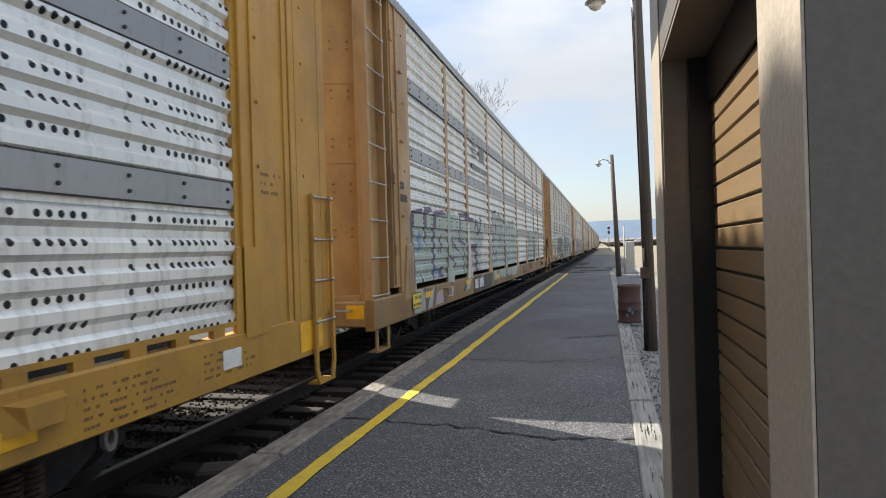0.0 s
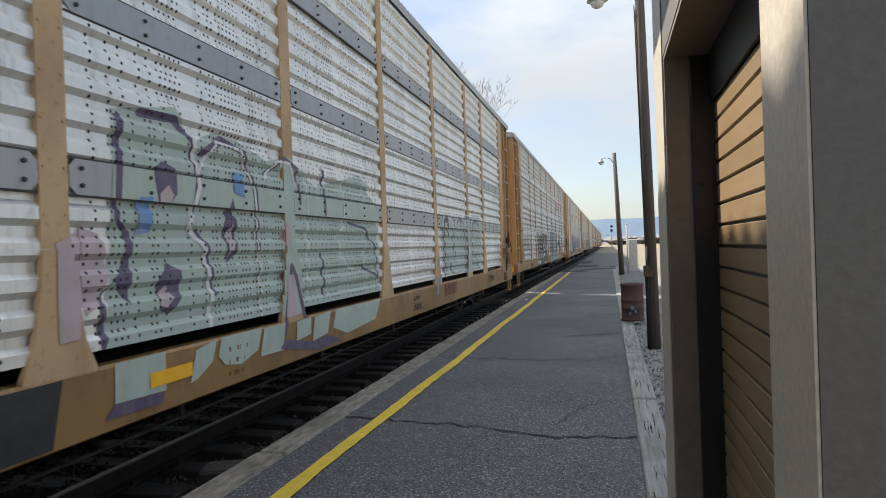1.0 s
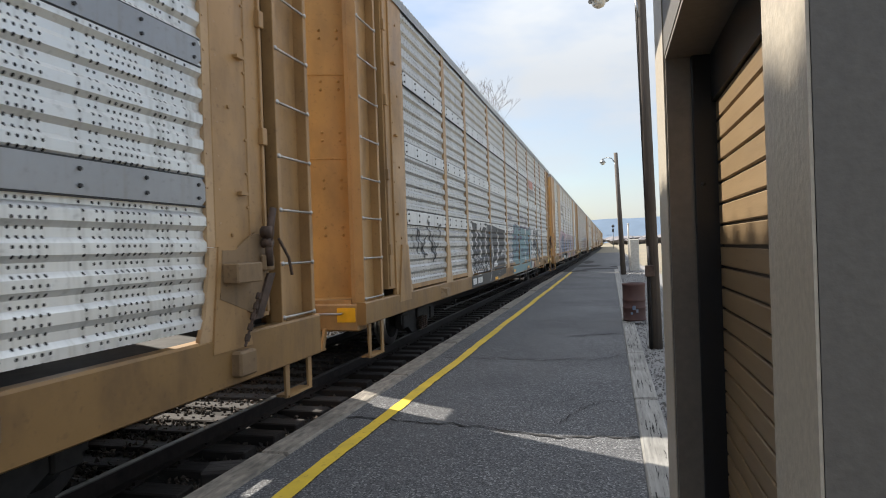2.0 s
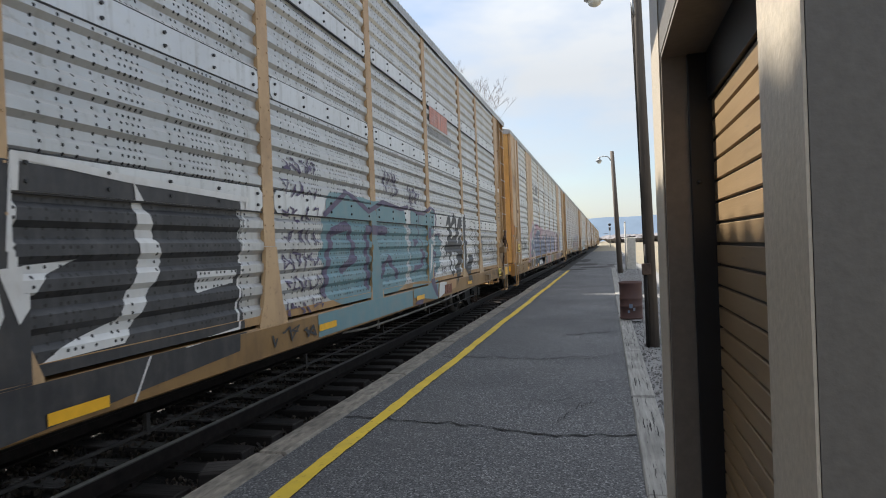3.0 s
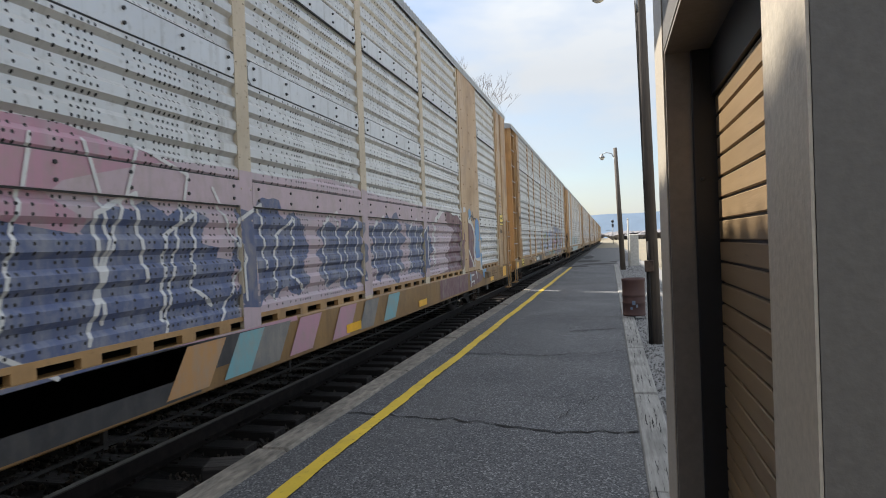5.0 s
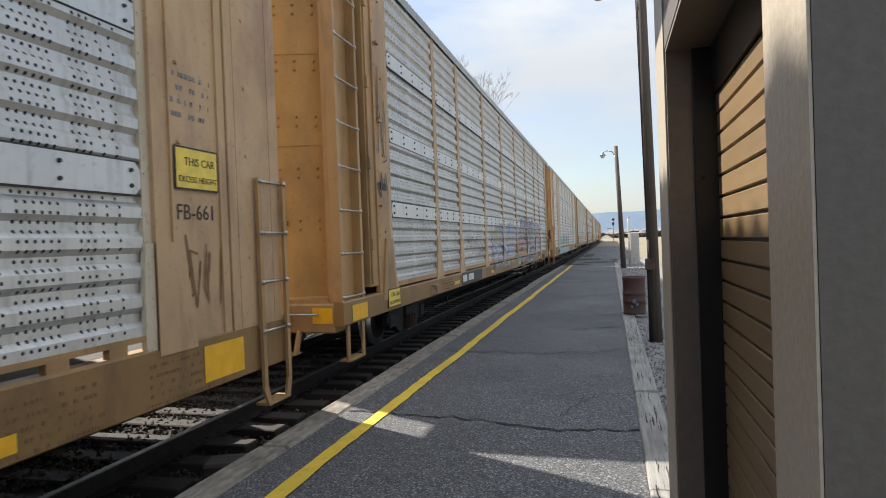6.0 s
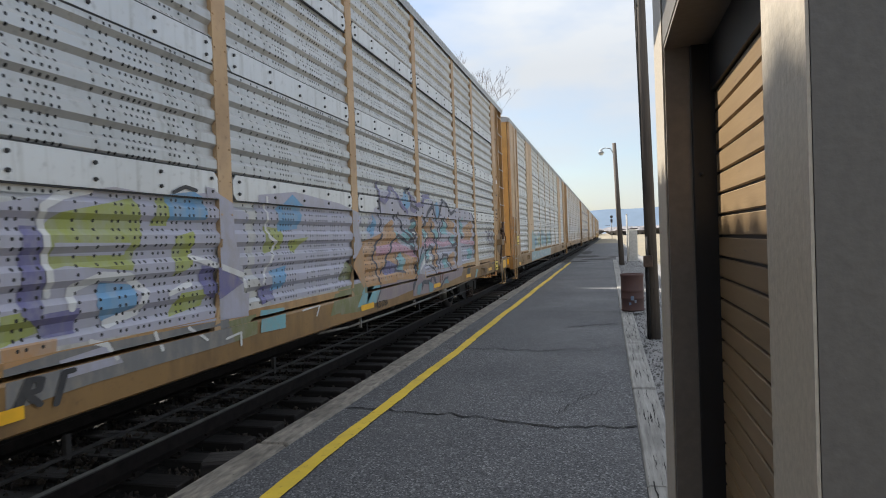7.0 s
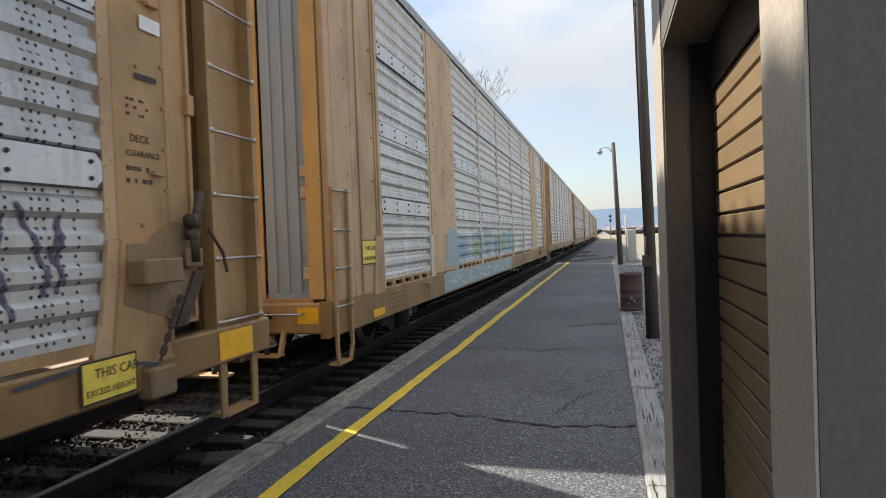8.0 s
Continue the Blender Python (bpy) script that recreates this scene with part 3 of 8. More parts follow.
build_drum()
cab = thing("utility_cabinet", "pale concrete utility cabinet in gravel", "cabinet", pose(1.28, 36.4, -0.10))
bm = bmesh.new()
box(bm, -0.24, 0.24, -0.24, 0.24, 0, 1.78, bevel=0.03)
box(bm, -0.28, 0.28, -0.28, 0.28, 0, 0.10, bevel=0.01)
part("body", bm, CONCRETE, cab)
bm = bmesh.new()
box(bm, -0.19, 0.19, -0.252, -0.242, 0.2, 1.65, bevel=0.004)
part("door", bm, CONCRETE, cab)
post = thing("marker_post", "thin pale marker post in gravel", "post", pose(0.98, 36.0, -0.1))
bm = bmesh.new()
rod(bm, (0, 0, 0), (0, 0, 2.6), 0.045, 10)
rod(bm, (0, 0, 2.6), (0, 0, 2.66), 0.055, 10, 0.02)
part("shaft", bm, CONCRETE, post)

sig = thing("railway_signal", "distant dark railway signal on a mast", "signal", pose(0.95, 190, -0.46))
bm = bmesh.new()
rod(bm, (0, 0, 0), (0, 0, 6.6), 0.09, 8)
part("mast", bm, LAMP_METAL, sig)
bm = bmesh.new()
rod(bm, (0, -0.25, 6.6), (0, 0, 6.6), 0.42, 14)
box(bm, -0.3, 0.3, -0.25, 0.1, 4.9, 5.9, bevel=0.08)
part("head", bm, RED, sig, "black signal head")
bm = bmesh.new()
box(bm, -1.8, -0.5, -0.3, 0.3, 4.0, 4.1)
part("platform_grating", bm, RED, sig)


# ---- distance ----
def build_distance():
    bm = bmesh.new()
    n = 90
    rng = random.Random(4)
    lo, hi = [], []
    for i in range(n + 1):
        x = -1500 + 3000 * i / n
        h = 74 + 10 * noise.noise((x * 0.0022, 3.1, 0)) + 4 * noise.noise((x * 0.012, 1.7, 0)) + 3 * math.tanh(x / 300)
        lo.append(bm.verts.new((x, 1850, -5)))
        hi.append(bm.verts.new((x, 2050, h)))
    for i in range(n):
        bm.faces.new((lo[i], lo[i + 1], hi[i + 1], hi[i])).smooth = True
    tagged(part("backdrop", bm, HILL), "long low hazy blue wooded ridge", "hill", kind="structure")
    verts, faces = [], []
    for _ in range(2600):
        y = rng.uniform(430, 1300)
        x = rng.uniform(-0.03 * y - 10, 0.09 * y)
        if abs(x - TRACK) < 4 + y * 0.004:
            continue
        h = rng.uniform(3.5, 7.5) * (0.5 + y / 1300)
        w = h * rng.uniform(0.5, 1.1)
        k = len(verts)
        for j in range(6):
            a = j * math.tau / 6
            verts.append((x + w * math.cos(a) * rng.uniform(0.7, 1.2), y + w * math.sin(a), -0.4 + h * rng.uniform(0.55, 0.85)))
        verts += [(x + rng.uniform(-.3, .3) * w, y, -0.4 + h), (x, y, -0.46)]
        for j in range(6):
            faces += [(k + j, k + (j + 1) % 6, k + 6), (k + (j + 1) % 6, k + j, k + 7)]
    me = bpy.data.meshes.new("woods")
    me.from_pydata(verts, [], faces)
    me.materials.append(WOODS)
    tagged(new("woods", me), "far leafless scrub and trees, haze mixed into their brown", "trees", kind="stuff")


build_distance()


def build_tree(x, y, top, seed):
    rng = random.Random(seed)
    tree = thing("bare_tree", "tall leafless tree behind the track", "tree", pose(x, y, -0.46))
    trunk, crown = bmesh.new(), bmesh.new()
    H = top + 0.46

    def grow(bm, p, d, ln, r, depth):
        for _ in range(3):
            q = p + d * (ln / 3)
            rod(bm, p, q, r, 6 if depth < 2 else 4, r * 0.86, caps=False)
            p, r = q, r * 0.86
            d = (d + Vector((rng.uniform(-1, 1), rng.uniform(-1, 1), rng.uniform(-0.4, 0.8))) * 0.13).normalized()
        if depth >= 6:
            return
        for _ in range(6 if depth == 0 else 2 if depth in (3, 4) else 3):
            n = (d + Vector((rng.uniform(-1, 1), rng.uniform(-1, 1), rng.uniform(-0.25, 0.75))) * 0.75).normalized()
            grow(crown, p, n, ln * rng.uniform(0.55, 0.78), max(r * 0.60, 0.010), depth + 1)

    grow(trunk, Vector((0, 0, 0)), Vector((0, 0, 1)), H * 0.36, 0.24, 0)
    s = H / max(v.co.z for v in crown.verts)
    for bm in (trunk, crown):
        for v in bm.verts:
            v.co *= s
    part("trunk", trunk, BARK, tree)
    part("crown", crown, BARK, tree, "leafless twigs")


build_tree(-10.6, 52.0, 17.6, 21)


# ---- the train ----
SIDE = 1.50
POSTS = (-11.72, -9.0, -7.1, -4.25, -1.42, 1.42, 4.25, 7.1, 9.0, 11.72)
EAVE, PANEL_LOW, SILL_TOP, SILL_LOW = 5.60, 1.10, 1.00, 0.55
BANDS = ((2.08, 2.30), (3.20, 3.41), (4.33, 4.54))
RIB = 0.205


def side_x(z):
    """How far the ribbed sheet stands out at a height: flat strips with narrow dished ribs between them."""
    f = ((z - PANEL_LOW) / RIB) % 1.0
    if f < 0.34:
        return SIDE
    if f < 0.52:
        return SIDE - 0.034 * (f - 0.34) / 0.18
    if f < 0.80:
        return SIDE - 0.034
    return SIDE - 0.034 * (1 - f) / 0.20


def side_breaks(z0, z1):
    zs = {z0, z1}
    k = 0
    while PANEL_LOW + k * RIB < z1:
        for f in (0.0, 0.34, 0.52, 0.80):
            z = PANEL_LOW + (k + f) * RIB
            if z0 < z < z1:
                zs.add(z)
        k += 1
    return sorted(zs)


PANEL_MESH, BAND_MESH = {}, {}


def panel_mesh(w, mat):
    key = (round(w, 3), mat.name)
    if key not in PANEL_MESH:
        bm = bmesh.new()
        extrude_profile(bm, [(side_x(z), z) for z in side_breaks(PANEL_LOW, EAVE)], -w / 2, w / 2)
        me = bpy.data.meshes.new("side_panel")
        bmesh.ops.recalc_face_normals(bm, faces=bm.faces[:])
        bm.to_mesh(me)
        bm.free()
        me.materials.append(mat)
        PANEL_MESH[key] = me
    return PANEL_MESH[key]


def band_mesh(w, h, mat):
    key = (round(w, 3), round(h, 3), mat.name)
    if key not in BAND_MESH:
        bm = bmesh.new()
        c = 0.05
        slab(bm, [(-w / 2, c), (-w / 2 + c, 0), (w / 2 - c, 0), (w / 2, c), (w / 2, h - c), (w / 2 - c, h), (-w / 2 + c, h), (-w / 2, h - c)],
             SIDE - 0.02, SIDE + 0.008)
        for z in (-0.012, h - 0.004):
            box(bm, SIDE - 0.02, SIDE + 0.003, -w / 2, w / 2, z, z + 0.016, mi=1)
        k = max(2, round(w / 0.62))
        for i in range(k + 1):
            y = -w / 2 + 0.09 + (w - 0.18) * i / k
            for z in (h * 0.26, h * 0.74):
                rod(bm, (SIDE + 0.004, y, z), (SIDE + 0.024, y, z), 0.017, 6, 0.013, mi=1)
        me = bpy.data.meshes.new("band")
        bmesh.ops.recalc_face_normals(bm, faces=bm.faces[:])
        bm.to_mesh(me)
        bm.free()
        me.materials.append(mat)
        me.materials.append(BOLT)
        BAND_MESH[key] = me
    return BAND_MESH[key]


def make_post(flare):
    bm = bmesh.new()
    w = 0.10
    slab(bm, [(-w, 1.75), (w, 1.75), (w, EAVE), (-w, EAVE)], SIDE - 0.06, SIDE + 0.006)
    f = 0.26 if flare else 0.13
    g = 0.5 * (w + f) if flare else 0.125
    slab(bm, [(-w, 1.745), (-w - 0.02, 1.55), (-g, 1.2), (-f, 1.02), (-f, 0.90), (f, 0.90), (f, 1.02), (g, 1.2), (w + 0.02, 1.55), (w, 1.745)], SIDE - 0.02, SIDE + 0.022)
    for z in [1.95 + 0.28 * k for k in range(13)]:
        for y in (-w * 0.75, w * 0.75):
            rod(bm, (SIDE + 0.004, y, z), (SIDE + 0.014, y, z), 0.01, 5)
    return bm


def make_sill(low):
    bm = bmesh.new()
    prof = [(SIDE - 0.10, SILL_TOP), (SIDE + 0.01, SILL_TOP), (SIDE + 0.03, SILL_TOP - 0.02), (SIDE + 0.03, low + 0.015),
            (SIDE + 0.01, low), (SIDE - 0.10, low), (SIDE - 0.10, SILL_TOP)]
    extrude_profile(bm, prof, -13.55, 13.55)
    for y in (-13.55, 13.55):
        bm.faces.new([bm.verts.new((x, y, z)) for x, z in prof[:-1]])
    return bm


def make_rail_clips(blocks):
    """The narrow ledge under the panels, on short blocks."""
    bm = bmesh.new()
    box(bm, SIDE - 0.05, SIDE + 0.015, -11.6, 11.6, PANEL_LOW - (0.035 if blocks else 0.07), PANEL_LOW + 0.004)
    y = -11.3
    while blocks and y < 11.4:
        box(bm, SIDE - 0.04, SIDE + 0.012, y, y + 0.16, SILL_TOP, PANEL_LOW - 0.035)
        y += 0.47
    return bm


def make_roof():
    bm = bmesh.new()
    pts = [(1.53, EAVE - 0.10), (1.55, EAVE), (1.47, EAVE + 0.055), (0.8, EAVE + 0.16), (0, EAVE + 0.19), (-0.8, EAVE + 0.16), (-1.47, EAVE + 0.055), (-1.55, EAVE), (-1.53, EAVE - 0.10)]
    n = 320
    rows = []
    for i in range(n + 1):
        y = -13.56 + 27.12 * i / n
        up = 0.038 if i % 2 else 0.0
        rows.append([bm.verts.new((x, y, z + (up if 0 < k < 8 else 0))) for k, (x, z) in enumerate(pts)])
    for a, b in zip(rows, rows[1:]):
        for k in range(len(pts) - 1):
            bm.faces.new((a[k], a[k + 1], b[k + 1], b[k]))
    for r in (rows[0], rows[-1]):
        bm.faces.new(r)
    return bm


def make_wheelset():
    bm = bmesh.new()
    rod(bm, (-0.8, 0, 0), (0.8, 0, 0), 0.08, 10)
    for s in (-1, 1):
        rod(bm, (s * 0.69, 0, 0), (s * 0.82, 0, 0), 0.42, 28, mi=1)
        rod(bm, (s * 0.66, 0, 0), (s * 0.69, 0, 0), 0.445, 28, mi=1)
        rod(bm, (s * 0.82, 0, 0), (s * 0.835, 0, 0), 0.30, 20)
        rod(bm, (s * 0.835, 0, 0), (s * 0.9, 0, 0), 0.11, 12)
        for k in range(3):
            a = k * math.tau / 3
            rod(bm, (s * 0.9, 0.06 * math.cos(a), 0.06 * math.sin(a)), (s * 0.92, 0.06 * math.cos(a), 0.06 * math.sin(a)), 0.018, 6)
    return bm


def make_side_frame():
    bm = bmesh.new()
    o = [(-1.05, 0.36), (-1.05, 0.52), (-0.72, 0.62), (0.72, 0.62), (1.05, 0.52), (1.05, 0.36), (0.78, 0.34), (0.42, 0.14), (-0.42, 0.14), (-0.78, 0.34)]
    slab(bm, o, 0.97, 1.07)
    for s in (-1, 1):
        box(bm, 0.93, 1.10, s * 0.86 - 0.13, s * 0.86 + 0.13, 0.28, 0.52, bevel=0.02)
    box(bm, 0.90, 1.12, -0.20, 0.20, 0.40, 0.56, bevel=0.02)
    return bm


def make_springs():
    bm = bmesh.new()
    for y in (-0.15, 0.0, 0.15):
        pts = [(1.13 + 0.055 * math.cos(a), y + 0.055 * math.sin(a), 0.17 + 0.23 * k / 40) for k, a in ((k, k * 0.95) for k in range(41))]
        pipe(bm, pts, 0.013, 5)
    return bm


def build_truck(car, y, wheels):
    truck = new("truck")
    truck.parent = car
    truck.matrix_basis = pose(0, y, 0)
    share("bolster", MESH["bolster"], truck, pose(0, 0, 0))
    for s in (0, 180):
        share("side_frame", MESH["side_frame"], truck, pose(0, 0, 0, 0, 0, s))
        share("spring", MESH["springs"], truck, pose(0, 0, 0, 0, 0, s))
    for w in (-0.86, 0.86):
        wheels.append((share("wheelset", MESH["wheelset"], truck, pose(0, w, 0.42)), (0, w, 0.42)))


def make_stirrup(tall=False):
    bm = bmesh.new()
    for y in (-0.24, 0.24):
        slab(bm, [(y - 0.035, 0.24), (y + 0.035, 0.24), (y + 0.05, SILL_LOW + 0.25), (y - 0.05, SILL_LOW + 0.25)], SIDE - 0.03, SIDE - 0.006)
    box(bm, SIDE - 0.14, SIDE + 0.01, -0.24, 0.24, 0.24, 0.262)
    return bm


def make_tall_ladder(s):
    """The corner with the full-height ladder; s = -1 at the near end of the car, 1 at the far end."""
    bm = bmesh.new()
    for y in (12.82, 13.47):
        box(bm, SIDE - 0.13, SIDE + 0.0, s * y - 0.035, s * y + 0.035, 0.78, EAVE - 0.02, bevel=0.006)
    box(bm, SIDE - 0.20, SIDE - 0.12, s * 12.82, s * 13.47, 0.82, EAVE - 0.1)
    z = 1.04
    while z < EAVE:
        rod(bm, (SIDE - 0.005, s * 12.82, z), (SIDE - 0.005, s * 13.47, z), 0.013, 8, mi=1)
        for y in (12.82, 13.47):
            rod(bm, (SIDE - 0.03, s * y, z), (SIDE + 0.012, s * y, z), 0.024, 8, mi=1)
        z += 0.535
    return bm


def make_low_ladder(s):
    bm = bmesh.new()
    for y in (13.02, 13.46):
        box(bm, SIDE + 0.055, SIDE + 0.085, s * y - 0.028, s * y + 0.028, 0.42, 2.32)
        box(bm, SIDE + 0.0, SIDE + 0.06, s * y - 0.02, s * y + 0.02, 1.92, 2.0, mi=1)
        box(bm, SIDE + 0.0, SIDE + 0.06, s * y - 0.02, s * y + 0.02, 0.95, 1.03, mi=1)
    for z in (0.92, 1.37, 1.82, 2.29):
        rod(bm, (SIDE + 0.07, s * 13.0, z), (SIDE + 0.07, s * 13.48, z), 0.013, 8, mi=1)
        for y in (13.02, 13.46):
            rod(bm, (SIDE + 0.06, s * y, z), (SIDE + 0.10, s * y, z), 0.022, 8, mi=1)
    slab(bm, [(s * 12.98, 0.42), (s * 13.06, 0.42), (s * 13.13, 0.24), (s * 13.06, 0.24)], SIDE + 0.055, SIDE + 0.08)
    slab(bm, [(s * 13.42, 0.42), (s * 13.50, 0.42), (s * 13.45, 0.24), (s * 13.38, 0.24)], SIDE + 0.055, SIDE + 0.08)
    box(bm, SIDE - 0.06, SIDE + 0.085, s * 13.06, s * 13.45, 0.235, 0.26)
    return bm


def make_end_a(s):
    """Side plates at a corner that carries the tall ladder."""
    bm = bmesh.new()
    box(bm, SIDE - 0.05, SIDE + 0.012, s * 11.72, s * 12.24, SILL_TOP, EAVE - 0.02, bevel=0.006)
    box(bm, SIDE - 0.10, SIDE - 0.005, s * 12.24, s * 12.55, SILL_TOP + 0.1, EAVE - 0.04, bevel=0.006)
    for y in (12.24, 12.50):
        box(bm, SIDE - 0.03, SIDE + 0.022, s * y - 0.02, s * y + 0.02, SILL_TOP + 0.14, EAVE - 0.05, bevel=0.006)
    for z in (1.6, 2.7, 3.8, 4.9):
        box(bm, SIDE - 0.01, SIDE + 0.045, s * 12.46, s * 12.54, z, z + 0.16, bevel=0.006)
        rod(bm, (SIDE + 0.012, s * 11.95, z + 0.25), (SIDE + 0.03, s * 11.95, z + 0.25), 0.018, 6)
    box(bm, SIDE - 0.34, SIDE - 0.30, s * 12.5, s * 12.9, 0.9, EAVE - 0.04, mi=1)
    slab(bm, [(s * 11.60, 0.88), (s * 12.18, 0.88), (s * 12.12, 1.1), (s * 11.98, 1.75), (s * 11.72, 1.75)], SIDE + 0.012, SIDE + 0.04)
    for k in range(14):
        rod(bm, (SIDE + 0.01, s * 12.2, 1.2 + 0.3 * k), (SIDE + 0.026, s * 12.2, 1.2 + 0.3 * k), 0.014, 6)
    for z in (2.2, 3.4, 4.5):
        box(bm, SIDE + 0.01, SIDE + 0.06, s * 12.05, s * 12.16, z, z + 0.03)
    return bm


def make_end_b(s):
    bm = bmesh.new()
    box(bm, SIDE - 0.05, SIDE + 0.02, s * 11.74, s * 12.62, SILL_TOP - 0.02, EAVE - 0.02, bevel=0.006)
    box(bm, SIDE - 0.05, SIDE + 0.034, s * 12.63, s * 13.47, SILL_TOP - 0.02, EAVE - 0.02, bevel=0.006)
    box(bm, SIDE - 0.04, SIDE + 0.04, s * 11.70, s * 11.80, SILL_TOP - 0.02, EAVE - 0.02, bevel=0.004)
    slab(bm, [(s * 11.7, 0.94), (s * 12.12, 0.94), (s * 12.0, 1.75), (s * 11.7, 1.75)], SIDE + 0.02, SIDE + 0.045)
    for y in (11.9, 12.5, 12.75, 13.3):
        box(bm, SIDE + 0.02, SIDE + 0.038, s * y - 0.008, s * y + 0.008, SILL_TOP, EAVE - 0.03)
    for y in (12.0, 12.9):
        for z in (1.6, 2.5, 3.1, 3.7, 4.3):
            rod(bm, (SIDE + 0.02, s * y, z), (SIDE + 0.046, s * y, z), 0.018, 6)
    return bm


def make_end_door(s, half=False):
    """A tall end door, bulged, with rows of dimples."""
    bm = bmesh.new()
    y = s * 13.12
    n = 10
    prev = None
    for i in range(n + 1):
        x = -1.28 + 2.56 * i / n
        out = 0.30 * (1 - abs(x / 1.28) ** 3)
        cur = [bm.verts.new((x, y + s * out, z)) for z in (1.02, EAVE - 0.06)]
        if prev:
            bm.faces.new((prev[0], cur[0], cur[1], prev[1])).smooth = True
        prev = cur
    for i in range(n):
        x0, x1 = -1.28 + 2.56 * i / n, -1.28 + 2.56 * (i + 1) / n
        for z in (1.02, 2.95, 4.1, EAVE - 0.1):
            rod(bm, (x0, y + s * 0.30 * (1 - abs(x0 / 1.28) ** 3), z), (x1, y + s * 0.30 * (1 - abs(x1 / 1.28) ** 3), z), 0.012 if 2 < z < 5 else 0.03, 5)
    for z in (1.9, 2.55, 3.2, 3.9, 4.6):
        for k in range(-5, 6):
            x = k * 0.22
            out = 0.30 * (1 - abs(x / 1.28) ** 3)
            for dz in (0, 0.11):
                rod(bm, (x, y + s * (out - 0.01), z + dz), (x, y + s * (out + 0.022), z + dz), 0.024, 6, 0.012)
    return bm


def make_flat_end_door(s):
    bm = bmesh.new()
    y = s * 13.40
    box(bm, 0.68, 1.24, y - 0.03, y + 0.03, 1.02, EAVE - 0.05, bevel=0.01)
    for x in (0.80, 0.96, 1.12):
        box(bm, x - 0.02, x + 0.02, y + s * 0.02, y + s * 0.055, 1.1, EAVE - 0.1, bevel=0.006)
    for z in (1.25, 2.2, 2.45, 4.9):
        box(bm, 1.17, 1.30, y - 0.05, y + s * 0.08, z, z + 0.14, mi=1, bevel=0.01)
    return bm


def make_end_panel(s):
    bm = bmesh.new()
    y = s * 13.40
    box(bm, -1.35, 0.66, y - 0.04, y + s * 0.05, 1.02, EAVE - 0.05, bevel=0.008)
    box(bm, 1.26, 1.44, y - 0.12, y + 0.02, 1.02, EAVE - 0.04, bevel=0.01)
    for z in [1.1 + 0.36 * k for k in range(12)]:
        rod(bm, (0.60, y + s * 0.04, z), (0.60, y + s * 0.065, z), 0.016, 6)
    for x, z in ((0.3, 1.5), (-0.4, 1.5)):
        rod(bm, (x, y + s * 0.04, z), (x, y + s * 0.09, z), 0.05, 8)
    return bm


def make_crossover(s):
    """A hanging step and a grab rail on the end beam."""
    bm = bmesh.new()
    y = s * 13.56
    pipe(bm, [(0.35, y, 0.86), (0.35, y + s * 0.10, 0.86), (1.2, y + s * 0.10, 0.86), (1.2, y, 0.86)], 0.014, 8, mi=1)
    for x in (0.35, 0.95):
        slab(bm, [(y - s * 0.02, 0.66), (y + s * 0.05, 0.66), (y + s * 0.16, 0.40), (y + s * 0.08, 0.40)], x - 0.02, x + 0.02)
    box(bm, 0.33, 0.97, y + s * 0.05, y + s * 0.24, 0.385, 0.41)
    return bm


def make_buffer(s):
    """End beam, draft gear and coupler."""
    bm = bmesh.new()
    box(bm, -1.42, 1.42, s * 13.25, s * 13.55, 0.62, 0.98, bevel=0.02)
    box(bm, -1.3, 1.3, s * 12.9, s * 13.5, 0.98, 1.03)
    return bm


def make_coupler(s):
    bm = bmesh.new()
    box(bm, -0.13, 0.13, s * 13.3, s * 13.95, 0.74, 0.98, bevel=0.03)
    box(bm, -0.20, 0.20, s * 13.82, s * 14.16, 0.70, 1.02, bevel=0.05)
    pipe(bm, [(0.25, s * 13.5, 0.75), (0.30, s * 13.75, 0.62), (0.30, s * 13.92, 0.42), (0.24, s * 14.06, 0.36)], 0.03, 8)
    return bm


def make_hose(s):
    bm = bmesh.new()
    pipe(bm, [(0.75, s * 13.5, 0.8), (0.78, s * 13.62, 0.86), (0.80, s * 13.72, 0.74), (0.80, s * 13.74, 0.5), (0.80, s * 13.70, 0.34)], 0.028, 8)
    return bm


def make_under():
    bm = bmesh.new()
    box(bm, -0.45, 0.45, -13.3, 13.3, 0.52, 0.96)
    for y in [-11.5 + k * 1.9 for k in range(13)]:
        box(bm, -1.42, 1.42, y - 0.06, y + 0.06, 0.68, 0.96)
    box(bm, -1.45, 1.45, -13.3, 13.3, 0.955, 0.985)
    return bm


def make_brake_pipe():
    bm = bmesh.new()
    pipe(bm, [(1.36, -9.0, 0.44), (1.36, -4.0, 0.42), (1.36, 0.0, 0.43), (1.36, 4.5, 0.42), (1.36, 9.0, 0.44)], 0.014, 6)
    for y in (-8, -5.5, -3, -0.5, 2, 4.5, 7, 8.6):
        box(bm, 1.345, 1.375, y - 0.02, y + 0.02, 0.40, 0.56)
    return bm


def make_sill_ring(s):
    """A thick flat ring hung under the sill near the truck."""
    bm = bmesh.new()
    y, ring = s * 10.21, []
    for r in (0.075, 0.038):
        for x in (1.40, 1.44):
            ring.append([bm.verts.new((x, y + r * 0.8 * math.cos(k * math.tau / 14), 0.50 + r * 1.25 * math.sin(k * math.tau / 14))) for k in range(14)])
    for a, b in ((0, 1), (1, 3), (3, 2), (2, 0)):
        for k in range(14):
            bm.faces.new((ring[a][k], ring[a][(k + 1) % 14], ring[b][(k + 1) % 14], ring[b][k]))
    box(bm, 1.405, 1.435, y - 0.03, y + 0.03, 0.57, 0.66)
    return bm


